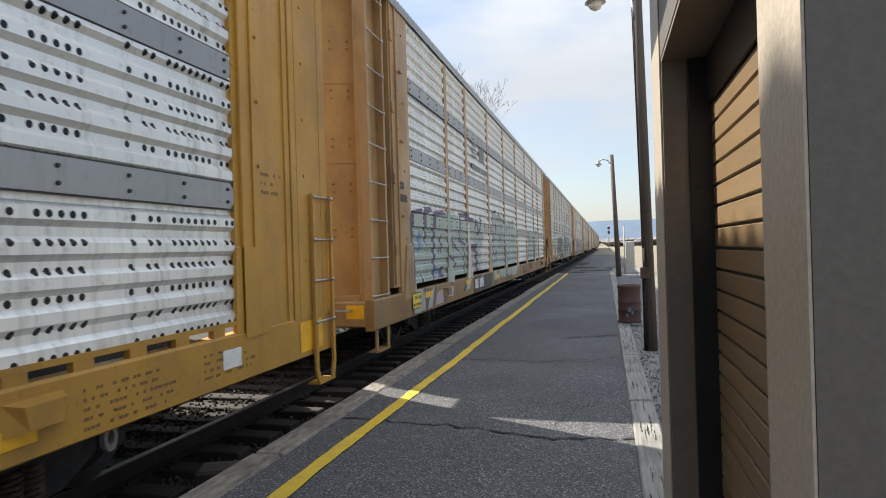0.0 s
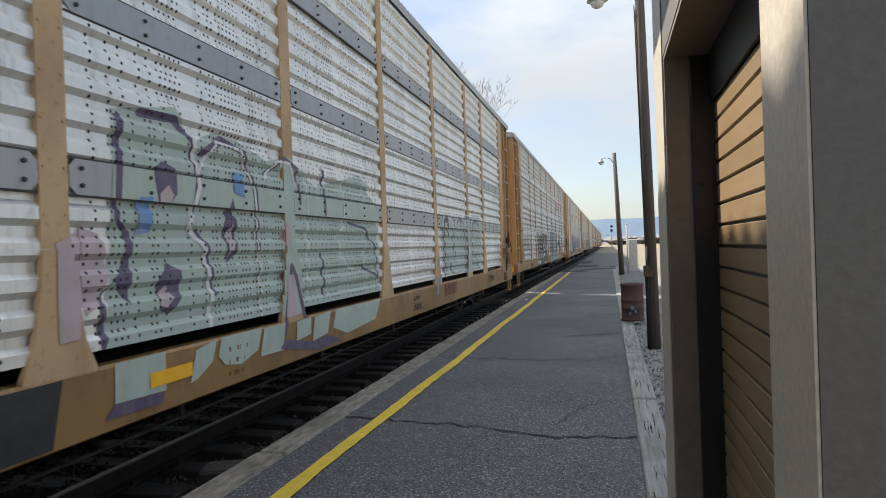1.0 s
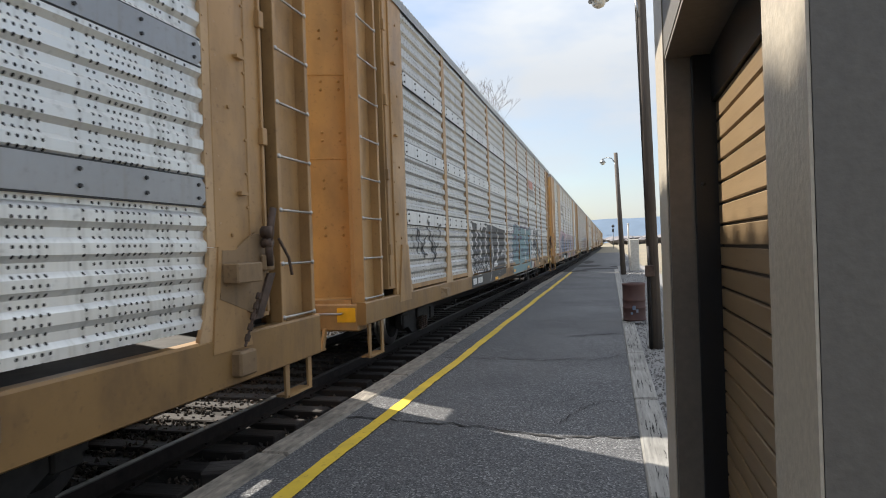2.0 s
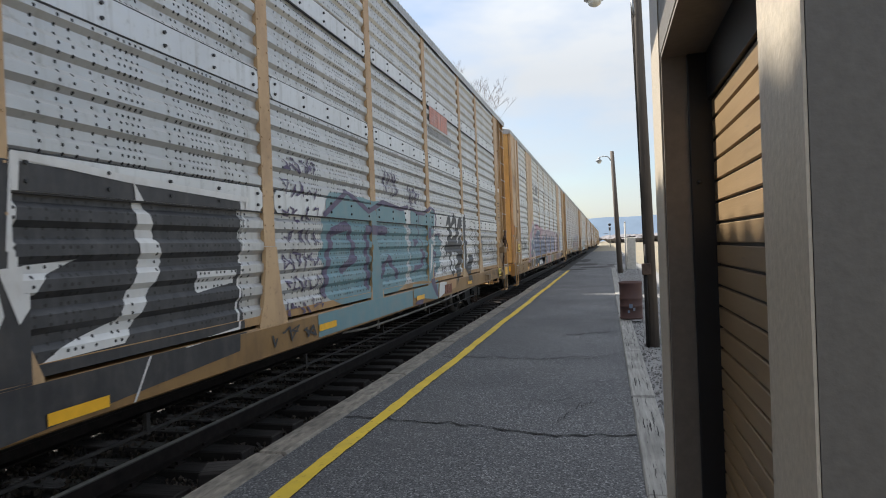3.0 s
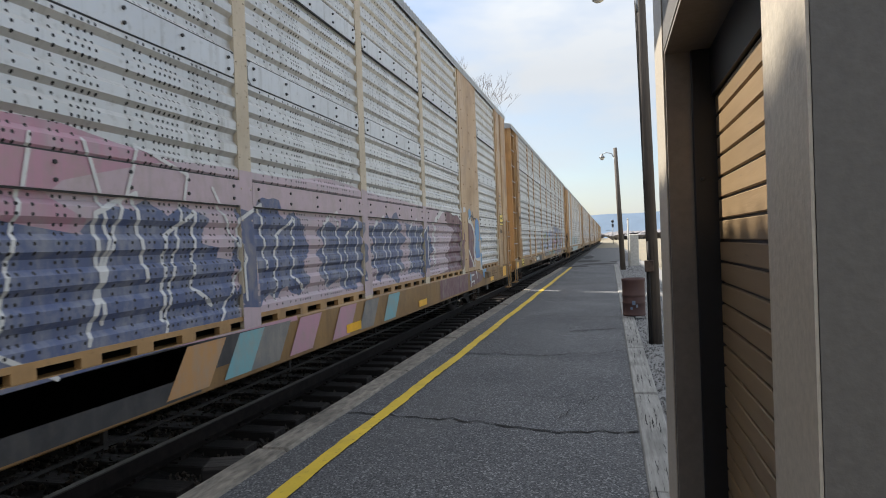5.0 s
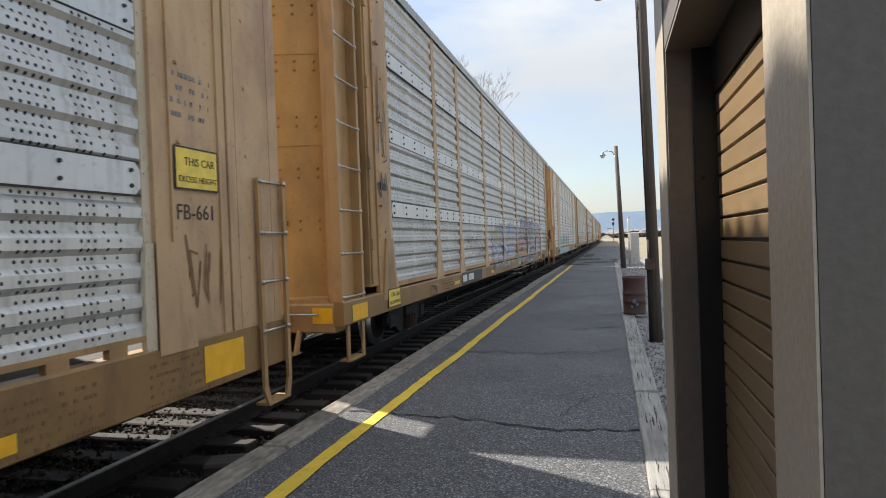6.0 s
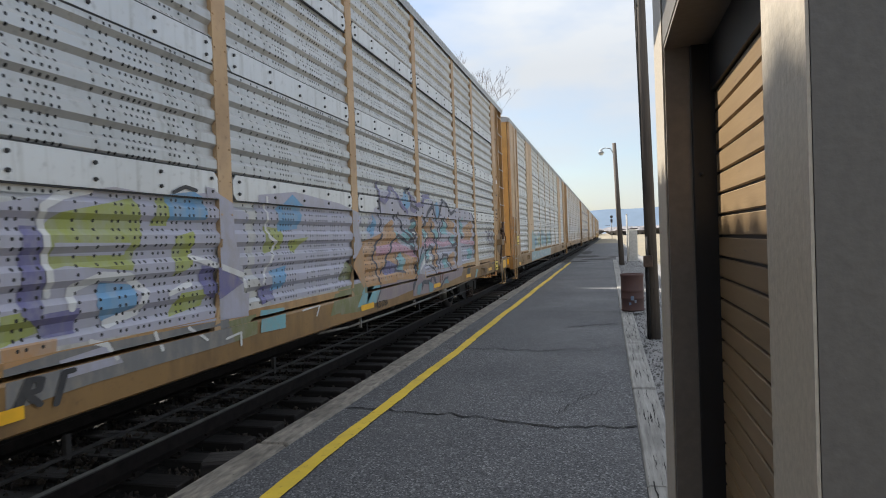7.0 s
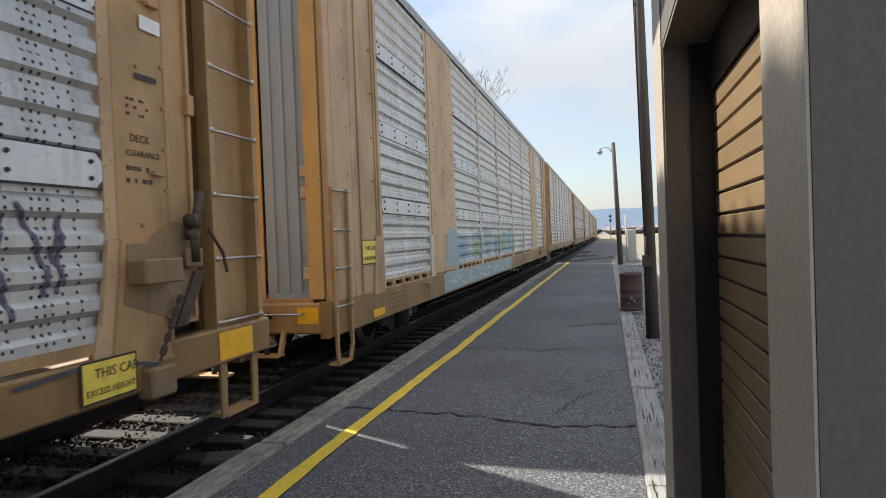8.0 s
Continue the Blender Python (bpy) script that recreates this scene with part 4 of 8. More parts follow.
def make_end_patch(s):
    bm = bmesh.new()
    box(bm, 1.12, 1.38, s * 13.548, s * 13.556, 0.74, 0.93)
    return bm


def make_jack_pad(s):
    bm = bmesh.new()
    y = s * 9.55
    a = [(y - 0.22, 0.74), (y + 0.22, 0.74), (y + 0.20, 0.92), (y - 0.20, 0.92)]
    b = [(y - 0.11, 0.765), (y + 0.11, 0.765), (y + 0.14, 0.90), (y - 0.14, 0.90)]
    lo = [bm.verts.new((SIDE + 0.03, *p)) for p in a]
    hi = [bm.verts.new((SIDE + 0.13, *p)) for p in b]
    bm.faces.new(lo)
    bm.faces.new(hi[::-1])
    for i in range(4):
        bm.faces.new((lo[i], hi[i], hi[(i + 1) % 4], lo[(i + 1) % 4]))
    return bm


def make_handbrake(s):
    """A gear box on a shaped plate, a ratchet lever, and a chain that hangs to the sill."""
    bm = bmesh.new()
    slab(bm, [(s * 11.76, 1.72), (s * 11.95, 1.72), (s * 12.25, 1.87), (s * 12.41, 1.85), (s * 12.45, 1.52), (s * 12.55, 1.42), (s * 12.36, 1.1), (s * 11.71, 1.32)], SIDE + 0.024, SIDE + 0.045)
    box(bm, SIDE + 0.04, SIDE + 0.19, s * 11.75, s * 12.14, 1.44, 1.61, bevel=0.012)
    box(bm, SIDE + 0.04, SIDE + 0.10, s * 12.32, s * 12.51, 1.52, 1.68, bevel=0.02)
    pipe(bm, [(SIDE + 0.12, s * 12.46, 2.1), (SIDE + 0.12, s * 12.37, 1.8), (SIDE + 0.11, s * 12.39, 1.57)], 0.035, 8, mi=1)
    rod(bm, (SIDE + 0.06, s * 12.37, 1.88), (SIDE + 0.15, s * 12.37, 1.88), 0.055, 12, mi=1)
    rod(bm, (SIDE + 0.06, s * 12.37, 1.78), (SIDE + 0.15, s * 12.37, 1.78), 0.045, 12, mi=1)
    pipe(bm, [(SIDE + 0.13, s * 12.53, 1.82), (SIDE + 0.15, s * 12.68, 1.63), (SIDE + 0.15, s * 12.73, 1.47)], 0.014, 6, mi=1)
    slab(bm, [(s * 12.44, 1.5), (s * 12.56, 1.5), (s * 12.31, 1.10), (s * 12.19, 1.10)], SIDE + 0.046, SIDE + 0.07, mi=1)
    a, b = Vector((SIDE + 0.10, s * 12.21, 1.33)), Vector((SIDE + 0.09, s * 11.98, 0.9))
    for k in range(10):
        p, q = a.lerp(b, k / 10), a.lerp(b, (k + 1.15) / 10)
        rod(bm, p, q, 0.012 if k % 2 else 0.024, 6, mi=1)
    box(bm, SIDE - 0.02, SIDE + 0.12, s * 11.86, s * 12.12, 0.64, 0.86, bevel=0.02)
    return bm


def as_mesh(name, bm, mats):
    ob = part(name, bm, mats)
    me = ob.data
    bpy.data.objects.remove(ob)
    return me


MESH = {}
bm = bmesh.new()
box(bm, -1.05, 1.05, -0.22, 0.22, 0.38, 0.66, bevel=0.03)
MESH["bolster"] = as_mesh("bolster", bm, DARK)
MESH["side_frame"] = as_mesh("side_frame", make_side_frame(), DARK)
MESH["springs"] = as_mesh("spring", make_springs(), RUST)
MESH["wheelset"] = as_mesh("wheelset", make_wheelset(), [DARK, STEEL])
MESH["roof"] = as_mesh("roof", make_roof(), ROOF)
MESH["under"] = as_mesh("underframe", make_under(), DARK)
MESH["pipe"] = as_mesh("brake_pipe", make_brake_pipe(), DARK)
bm = bmesh.new()
pipe(bm, [(1.42, 0.4, 0.66), (1.43, 1.2, 0.61), (1.44, 3.0, 0.60), (1.44, 5.0, 0.605), (1.43, 7.0, 0.63), (1.40, 8.6, 0.67)], 0.017, 8)
for y in (1.6, 4.0, 6.6):
    box(bm, 1.425, 1.455, y - 0.015, y + 0.015, 0.55, 0.72)
MESH["conduit"] = as_mesh("conduit", bm, PALE_PIPE)
MESH["coupler_n"], MESH["coupler_f"] = (as_mesh("coupler", make_coupler(s), RUST) for s in (-1, 1))
MESH["hose_n"], MESH["hose_f"] = (as_mesh("air_hose", make_hose(s), DARK) for s in (-1, 1))
for tone, mat in (("tan", TAN), ("yellow", YELLOW)):
    MESH["post", tone], MESH["post_flared", tone] = (
        as_mesh("post", make_post(k), (PALE_TAN if k else PALE_POST) if mat is TAN else mat) for k in (False, True))
    for low in (0.57, 0.70):
        MESH["sill", tone, low] = as_mesh("side_sill", make_sill(low), SILL if mat is TAN else mat)
    MESH["ledge", tone, "b"], MESH["ledge", tone, "a"] = (as_mesh("panel_ledge", make_rail_clips(k), mat) for k in (True, False))
    MESH["stirrup", tone] = as_mesh("step", make_stirrup(), mat)
    for e, s in (("n", -1), ("f", 1)):
        MESH["tall", e, tone] = as_mesh("ladder", make_tall_ladder(s), [mat, STEEL])
        MESH["low", e, tone] = as_mesh("ladder", make_low_ladder(s), [mat, STEEL])
        MESH["end_a", e, tone] = as_mesh("corner_plate", make_end_a(s), [mat, DARK])
        MESH["end_b", e, tone] = as_mesh("corner_plate", make_end_b(s), PALE_TAN if mat is TAN else mat)
        MESH["buffer", e, tone] = as_mesh("end_beam", make_buffer(s), mat)
        MESH["cross", e, tone] = as_mesh("crossover_step", make_crossover(s), [mat, STEEL])
        MESH["ring", e], MESH["patch", e] = as_mesh("tie_ring", make_sill_ring(s), PALE_PIPE), as_mesh("painted_patch", make_end_patch(s), REFLECT)
        MESH["jack", e, tone] = as_mesh("jacking_pad", make_jack_pad(s), GRIMY if mat is TAN else mat)
        MESH["brake", e, tone] = as_mesh("handbrake", make_handbrake(s), [GRIMY if mat is TAN else mat, RUST])
for e, s in (("n", -1), ("f", 1)):
    MESH["bulged", e] = as_mesh("end_door", make_end_door(s), OCHRE)
    MESH["end_panel", e] = as_mesh("end_panel", make_end_panel(s), OCHRE)
    MESH["flat", e] = as_mesh("end_door", make_flat_end_door(s), [GALV_DOOR, STEEL])
bm = bmesh.new()
slab(bm, [(-0.94, 1.02), (0.94, 1.02), (0.94, EAVE), (-0.94, EAVE)], SIDE - 0.04, SIDE + 0.02)
for y in (-0.7, 0.0, 0.7):
    for z in [1.3 + 0.42 * k for k in range(10)]:
        rod(bm, (SIDE + 0.018, y, z), (SIDE + 0.036, y, z), 0.014, 6)
MESH["wide"] = as_mesh("wide_plate", bm, PALE_TAN)
bm = bmesh.new()
box(bm, -SIDE, -SIDE + 0.03, -12.7, 12.7, 1.0, EAVE)
MESH["back"] = as_mesh("far_side", bm, SILVER)
IDENT = Matrix.Identity(4)
TRAIN, WHEELS, SILL_OF = [], [], {}


def build_car(kind, tone, band, label, detail=True, sheet=SILVER, ledge=False, low=0.57):
    """kind a: full-height corner ladders, all bays sheeted; kind b: low ladders and a wide plate in the short bays."""
    car = thing("autorack_car", label, "railcar", group="train of autorack cars")
    for name, key in (("underframe", "under"), ("roof", "roof"), ("brake_pipe", "pipe"), ("far_side", "back")):
        share(name, MESH[key], car, IDENT)
    SILL_OF[car.name] = low
    if low > 0.6:
        tagged(share("conduit", MESH["conduit"], car, IDENT), "pale pipe sagging under the sill")
    share("side_sill", MESH["sill", tone, low], car, IDENT)
    share("side_sill", MESH["sill", tone, low], car, pose(0, 0, 0, 0, 0, 180))
    if kind == "b" or ledge:
        share("panel_ledge", MESH["ledge", tone, kind], car, IDENT)
    for a, b in zip(POSTS, POSTS[1:]):
        mid, w = (a + b) / 2, b - a
        if kind == "b" and 1.85 < w < 1.95:
            tagged(share("wide_plate", MESH["wide"], car, pose(0, mid, 0)), "plain tan steel plate")
            continue
        share("side_panel", panel_mesh(w - 0.02, sheet), car, pose(0, mid, 0))
        for z0, z1 in BANDS:
            share("band", band_mesh(w - 0.22, z1 - z0, band), car, pose(0, mid, z0))
    for k, y in enumerate(POSTS):
        share("post", MESH["post_flared" if kind == "a" else "post", tone], car, pose(0, y, 0))
    for e, s in (("n", -1), ("f", 1)):
        share("end_beam", MESH["buffer", e, tone], car, IDENT)
        share("coupler", MESH["coupler_" + e], car, IDENT)
        share("air_hose", MESH["hose_" + e], car, IDENT)
        share("corner_plate", MESH["end_" + kind, e, tone], car, IDENT)
        share("ladder", MESH["tall" if kind == "a" else "low", e, tone], car, IDENT)
        share("jacking_pad", MESH["jack", e, tone], car, IDENT)
        if kind == "b":
            tagged(share("tie_ring", MESH["ring", e], car, IDENT), "pale worn steel ring under the sill")
        tagged(share("painted_patch", MESH["patch", e], car, IDENT), "orange-yellow patch on the end beam")
        share("crossover_step", MESH["cross", e, tone], car, IDENT)
        if kind == "a":
            share("step", MESH["stirrup", tone], car, pose(0, s * 13.1, 0))
            share("end_door", MESH["bulged", e], car, IDENT)
            if s == 1:
                share("handbrake", MESH["brake", e, tone], car, IDENT)
        else:
            tagged(share("end_panel", MESH["end_panel", e], car, IDENT), "ochre end panel with a corner post")
            tagged(share("end_door", MESH["flat", e], car, IDENT), "galvanised grey folding end door")
        build_truck(car, s * 9.75, WHEELS if detail else [])
    TRAIN.append(car)
    return car


CARS = [("b", "yellow", GREY_BAND, "yellow framed autorack railcar with galvanised perforated side panels"),
        ("a", "tan", GREY_BAND, "tan framed autorack railcar with grey bands and pale green graffiti"),
        ("a", "tan", SILVER_PLAIN, "tan framed autorack railcar with black and teal graffiti"),
        ("b", "tan", SILVER_PLAIN, "tan framed autorack railcar with wide plates and blue graffiti"),
        ("a", "tan", SILVER_PLAIN, "tan framed autorack railcar with lime and orange graffiti"),
        ("b", "tan", SILVER_PLAIN, "tan framed autorack railcar with a light blue patch"),
        ("a", "tan", SILVER_PLAIN, "tan framed autorack railcar with galvanised side panels"),
        ("a", "tan", GREY_BAND, "tan framed autorack railcar with grey bands on its panels"),
        ("b", "tan", SILVER_PLAIN, "tan framed autorack railcar with wide plates"),
        ("a", "tan", SILVER_PLAIN, "tan framed autorack railcar with galvanised side panels"),
        ("b", "yellow", SILVER_PLAIN, "yellow framed autorack railcar with wide plates"),
        ("a", "tan", GREY_BAND, "tan framed autorack railcar with grey bands on its panels")]
for k, (kind, tone, band, label) in enumerate(CARS):
    build_car(kind, tone, band, label, k < 6, (SILVER_BIG, SILVER_LIGHT, SILVER_DULL, SILVER, SILVER_DULL)[k] if k < 5 else SILVER, k in (2, 4, 6, 9), 0.70 if k in (2, 4, 6, 9) else 0.57)


# ---- spray paint and lettering on the cars ----
STROKES = {
    "A": [[(0, 0), (.5, 1), (1, 0)], [(.22, .36), (.78, .36)]],
    "B": [[(.05, 0), (.05, 1), (.6, .98), (.82, .78), (.62, .55), (.05, .52)], [(.62, .54), (.95, .32), (.75, .04), (.05, 0)]],
    "E": [[(.95, 1), (.05, .95), (.05, 0), (.95, .05)], [(.05, .5), (.75, .52)]],
    "K": [[(.05, 0), (.05, 1)], [(.9, 1), (.1, .48), (.95, 0)]],
    "M": [[(0, 0), (.1, 1), (.5, .35), (.9, 1), (1, 0)]],
    "N": [[(.05, 0), (.1, 1), (.85, .05), (.95, 1)]],
    "O": [[(.5, 1), (.12, .8), (.05, .4), (.3, .02), (.7, .02), (.95, .4), (.88, .8), (.5, 1)]],
    "R": [[(.05, 0), (.05, 1), (.65, .97), (.85, .75), (.6, .5), (.1, .48)], [(.5, .48), (.95, 0)]],
    "S": [[(.9, .85), (.55, 1), (.15, .85), (.2, .6), (.75, .45), (.9, .2), (.5, 0), (.08, .12)]],
    "T": [[(0, .95), (1, .98)], [(.5, .95), (.48, 0)]],
    "U": [[(.05, 1), (.08, .3), (.35, .0), (.7, .04), (.92, .35), (.95, 1)]],
    "Y": [[(0, 1), (.5, .5), (1, 1)], [(.5, .5), (.48, 0)]],
    "Z": [[(.05, 1), (.95, .95), (.05, .04), (.95, 0)]],
}


def on_sill(car, z):
    """Markings on a shallow sill sit closer together than on a deep one."""
    return SILL_TOP - (SILL_TOP - z) * (SILL_TOP - SILL_OF[car.name]) / (SILL_TOP - SILL_LOW) if z < SILL_TOP else z


def surface_x(y, z, kind, low):
    """Where the outer surface of a car's side lies; None over the slot between sill and panels."""
    if z < SILL_TOP:
        return SIDE + 0.032 if z > low + 0.015 else None
    d = min(abs(y - p) for p in POSTS)
    foot = 0.102 if z > 1.745 else 0.102 + (0.16 if kind == "a" else 0.03) * max(0.0, (1.745 - z) / 0.7)
    if d < foot:
        return SIDE + (0.023 if z < 1.745 else 0.007)
    if z < PANEL_LOW:
        return SIDE + 0.0165 if low > 0.6 and z > PANEL_LOW - 0.07 and abs(y) < 11.6 else None
    if kind == "b" and 7.1 < abs(y) < 9.0 or abs(y) > 11.7:
        return SIDE + (0.036 if abs(y) > 12.6 else 0.021)
    if any(a < z < b for a, b in BANDS):
        return SIDE + 0.009
    return None if z > EAVE else -1.0


class Spray:
    """Flat shapes in the (y, z) plane of a car's side, laid on that side layer by layer."""
    count = 0

    def __init__(self, car, kind):
        self.car, self.kind = car, kind
        self.low = SILL_OF[car.name]

    def shapes(self, polys, mat, layer, name="spray_paint", label="", split=False):
        bm = bmesh.new()
        for i, p in enumerate(polys):
            vs = [bm.verts.new((i * 0.00012, y, on_sill(self.car, z))) for y, z in p]
            bm.faces.new(vs)
        if split:
            bm.normal_update()
            bmesh.ops.triangulate(bm, faces=bm.faces[:])
        ys = [v.co.y for v in bm.verts]
        zs = [v.co.z for v in bm.verts]
        cuts_z = side_breaks(min(zs), max(zs)) + [b for q in BANDS for b in q] + [SILL_TOP, PANEL_LOW - 0.07, PANEL_LOW + 0.004, self.low + 0.015, 1.745]
        cuts_y = [p + d for p in POSTS for d in (-0.18, -0.14, -0.102, 0.102, 0.14, 0.18)] + [s * q for s in (-1, 1) for q in (7.1, 9.0, 12.62)]
        for axis, cuts, lo, hi in ((2, cuts_z, min(zs), max(zs)), (1, cuts_y, min(ys), max(ys))):
            for c in cuts:
                if lo < c < hi:
                    co, no = [0, 0, 0], [0, 0, 0]
                    co[axis], no[axis] = c, 1
                    bmesh.ops.bisect_plane(bm, geom=bm.verts[:] + bm.edges[:] + bm.faces[:], plane_co=co, plane_no=no, dist=1e-5)
        verts, faces, slots = [], [], []
        up = 0.002 + 0.0022 * layer + 0.0003 * (Spray.count % 7)
        Spray.count += 1
        for f in bm.faces:
            c = f.calc_center_median()
            s = surface_x(c.y, c.z, self.kind, self.low)
            if s is None:
                continue
            k = len(verts)
            for v in f.verts:
                z = v.co.z + (c.z - v.co.z) * 1e-4
                verts.append(((side_x(z) if s < 0 else s) + up + v.co.x, v.co.y, v.co.z))
            faces.append(tuple(range(k, k + len(f.verts))))
            slots.append(0 if s < 0 else 1)
        bm.free()
        me = bpy.data.meshes.new(name)
        me.from_pydata(verts, [], faces)
        me.materials.append(mat)
        me.materials.append(PLAIN_SPRAY.get(mat.name, mat))
        me.polygons.foreach_set("material_index", slots)
        weld = bmesh.new()
        weld.from_mesh(me)
        bmesh.ops.remove_doubles(weld, verts=weld.verts[:], dist=2e-5)
        weld.to_mesh(me)
        weld.free()
        ob = new(name, me)
        ob.parent = self.car
        return tagged(ob, label)

    @staticmethod
    def stroke(pts, w):
        out = []
        for (a, b), (c, d) in zip(pts, pts[1:]):
            v = Vector((c - a, d - b))
            if v.length < 1e-6:
                continue
            n = Vector((-v.y, v.x)).normalized() * w / 2
            out.append([(a + n.x, b + n.y), (a - n.x, b - n.y), (c - n.x, d - n.y), (c + n.x, d + n.y)])
        for a, b in pts:
            out.append([(a + w / 2 * math.cos(k * math.tau / 9), b + w / 2 * math.sin(k * math.tau / 9)) for k in range(9)])
        return out

    def letter(self, ch, y0, y1, z0, z1, w, tones, layer, lean=0.0):
        lines = [[(y0 + (y1 - y0) * (u + lean * v), z0 + (z1 - z0) * v) for u, v in l] for l in STROKES[ch]]
        for k, (mat, grow, *off) in enumerate(tones):
            dy, dz = off if off else (0.0, 0.0)
            self.shapes([p for l in lines for p in self.stroke([(a + dy, b + dz) for a, b in l], w + grow)], mat, layer + k)

    def fill(self, outline, mat, layer):
        self.shapes([outline], mat, layer, split=True)

    def line(self, pts, w, mat, layer):
        self.shapes(self.stroke(pts, w), mat, layer)

    def blob(self, y0, y1, z0, z1, mat, layer, seed, rough=0.18, n=34, label=""):
        rng = random.Random(seed)
        cy, cz, ry, rz = (y0 + y1) / 2, (z0 + z1) / 2, (y1 - y0) / 2, (z1 - z0) / 2
        p = []
        n = max(n, 48)
        waves = [(f, rng.uniform(0, 6)) for f in (3, 5, 8, 13)]
        for k in range(n):
            a = k * math.tau / n
            ca, sa = math.cos(a), math.sin(a)
            m = (abs(ca) ** 4 + abs(sa) ** 4) ** -0.25 * (1 - rough * 0.35 + rough * 0.5 * sum(math.sin(f * a + q) for f, q in waves) / 2)
            p.append((cy + ry * ca * m, cz + rz * sa * m))
        self.shapes([p], mat, layer, label=label, split=True)

    def scrawl(self, y0, y1, z0, z1, mat, layer, seed, n=9, w=0.03):
        """A quick illegible tag."""
        rng = random.Random(seed)
        polys = []
        for k in range(n):
            cx = y0 + (y1 - y0) * (k + 0.5) / n
            h = (z1 - z0)
            pts = [(cx + rng.uniform(-0.7, 0.7) * (y1 - y0) / n, z0 + h * rng.random()) for _ in range(4)]
            polys += self.stroke(pts, w * rng.uniform(0.7, 1.3))
        self.shapes(polys, mat, layer)

    def rect(self, y0, y1, z0, z1, mat, layer=0, name="spray_paint", label="", slant=0.0):
        self.shapes([[(y0, z0), (y1, z0), (y1 + slant, z1), (y0 + slant, z1)]], mat, layer, name, label)


MINT = sprayed("mint_spray", (0.40, 0.49, 0.44, 1), True, 0.7)
PURPLE = sprayed("purple_spray", (0.075, 0.052, 0.125, 1), True, 0.35)
NAVY = sprayed("navy_spray", (0.032, 0.034, 0.062, 1), True, 0.3)
OFFWHITE = sprayed("white_spray", (0.70, 0.70, 0.69, 1), True, 0.5)
SPRAY_BLACK = sprayed("black_spray", (0.018, 0.019, 0.024, 1), True, 0.16)
VIOLET = sprayed("violet_spray", (0.13, 0.12, 0.30, 1))
RED_SPRAY = plain("red_marker", (0.45, 0.09, 0.05, 1), 0.6)
TEAL = sprayed("teal_spray", (0.13, 0.27, 0.31, 1), True, 0.55)
PINK = sprayed("pink_spray", (0.50, 0.26, 0.34, 1))
PALE_PINK = sprayed("pale_pink_spray", (0.52, 0.40, 0.45, 1))
BLUE = sprayed("blue_spray", (0.055, 0.085, 0.21, 1))
SKY_BLUE = sprayed("sky_blue_spray", (0.13, 0.34, 0.58, 1))
BURGUNDY = sprayed("burgundy_spray", (0.13, 0.035, 0.06, 1))
LIME = sprayed("lime_spray", (0.33, 0.37, 0.06, 1))
LILAC = sprayed("lilac_spray", (0.42, 0.415, 0.51, 1))
ORANGE = sprayed("orange_spray", (0.48, 0.25, 0.09, 1))
AQUA = sprayed("aqua_spray", (0.17, 0.42, 0.47, 1))
PALE_AQUA = sprayed("faded_aqua_spray", (0.30, 0.46, 0.50, 1), True, 1.2)
GREY = sprayed("grey_spray", (0.16, 0.16, 0.165, 1))
OLIVE = sprayed("olive_spray", (0.17, 0.18, 0.06, 1))
MAUVE = sprayed("mauve_spray", (0.25, 0.19, 0.22, 1))
CORAL = sprayed("faded_red_lettering", (0.56, 0.20, 0.14, 1))
BRIGHT_BLUE = sprayed("bright_blue_spray", (0.08, 0.26, 0.60, 1))
MAROON = plain("maroon_mark", (0.17, 0.05, 0.025, 1), 0.6)
BROWN_INK = plain("brown_stencil", (0.19, 0.105, 0.04, 1), 0.6)


def reflector(sp, y, z=0.66):
    sp.rect(y, y + 0.46, z, z + 0.11, REFLECT, 4, "reflector", "orange-yellow reflective strip")


def excess_placard(car, y, z, x, w=0.62):
    z = on_sill(car, z)
    h = 0.24 if z > 0.7 and z < 1 else 0.30
    x += 0.014
    bm = bmesh.new()
    box(bm, x - 0.001, x + 0.002, y - 0.015, y + w + 0.015, z - 0.015, z + h + 0.015)
    plate = part("placard", bm, STENCIL, car, "yellow warning placard with a black border")
    bm = bmesh.new()
    box(bm, x + 0.002, x + 0.004, y, y + w, z, z + h)
    face = part("face", bm, PLACARD, plate)
    words("THIS CAR", 0.088, plate, Matrix.Translation((x + 0.006, y + 0.09, z + h * 0.58)) @ UP_SIDE, STENCIL)
    words("EXCESS HEIGHT", 0.066 * w / 0.5, plate, Matrix.Translation((x + 0.006, y + 0.02, z + h * 0.15)) @ UP_SIDE, STENCIL)


def small_print(car, y, z, rows, w, h=0.03, x=None, mat=None, seed=1):
    """Fine print that cannot be read, as bars."""
    rng = random.Random(seed)
    bm = bmesh.new()
    z = on_sill(car, z)
    h = h * 0.75 if SILL_OF[car.name] > 0.6 and z < 1 else h
    x = SIDE + 0.032 if x is None else x
    for r in range(rows):
        u = y
        end = y + w * rng.uniform(0.7, 1.0)
        while u < end:
            k = rng.uniform(0.012, 0.035)
            box(bm, x - 0.001, x + 0.002, u, min(u + k, end), z - r * h * 1.7, z - r * h * 1.7 + h * 0.62)
            u += k + rng.choice((0.012, 0.014, 0.05, 0.09))
    tagged(part("fine_print", bm, mat or BROWN_INK, car), "small stencilled lines of print", kind="stuff")


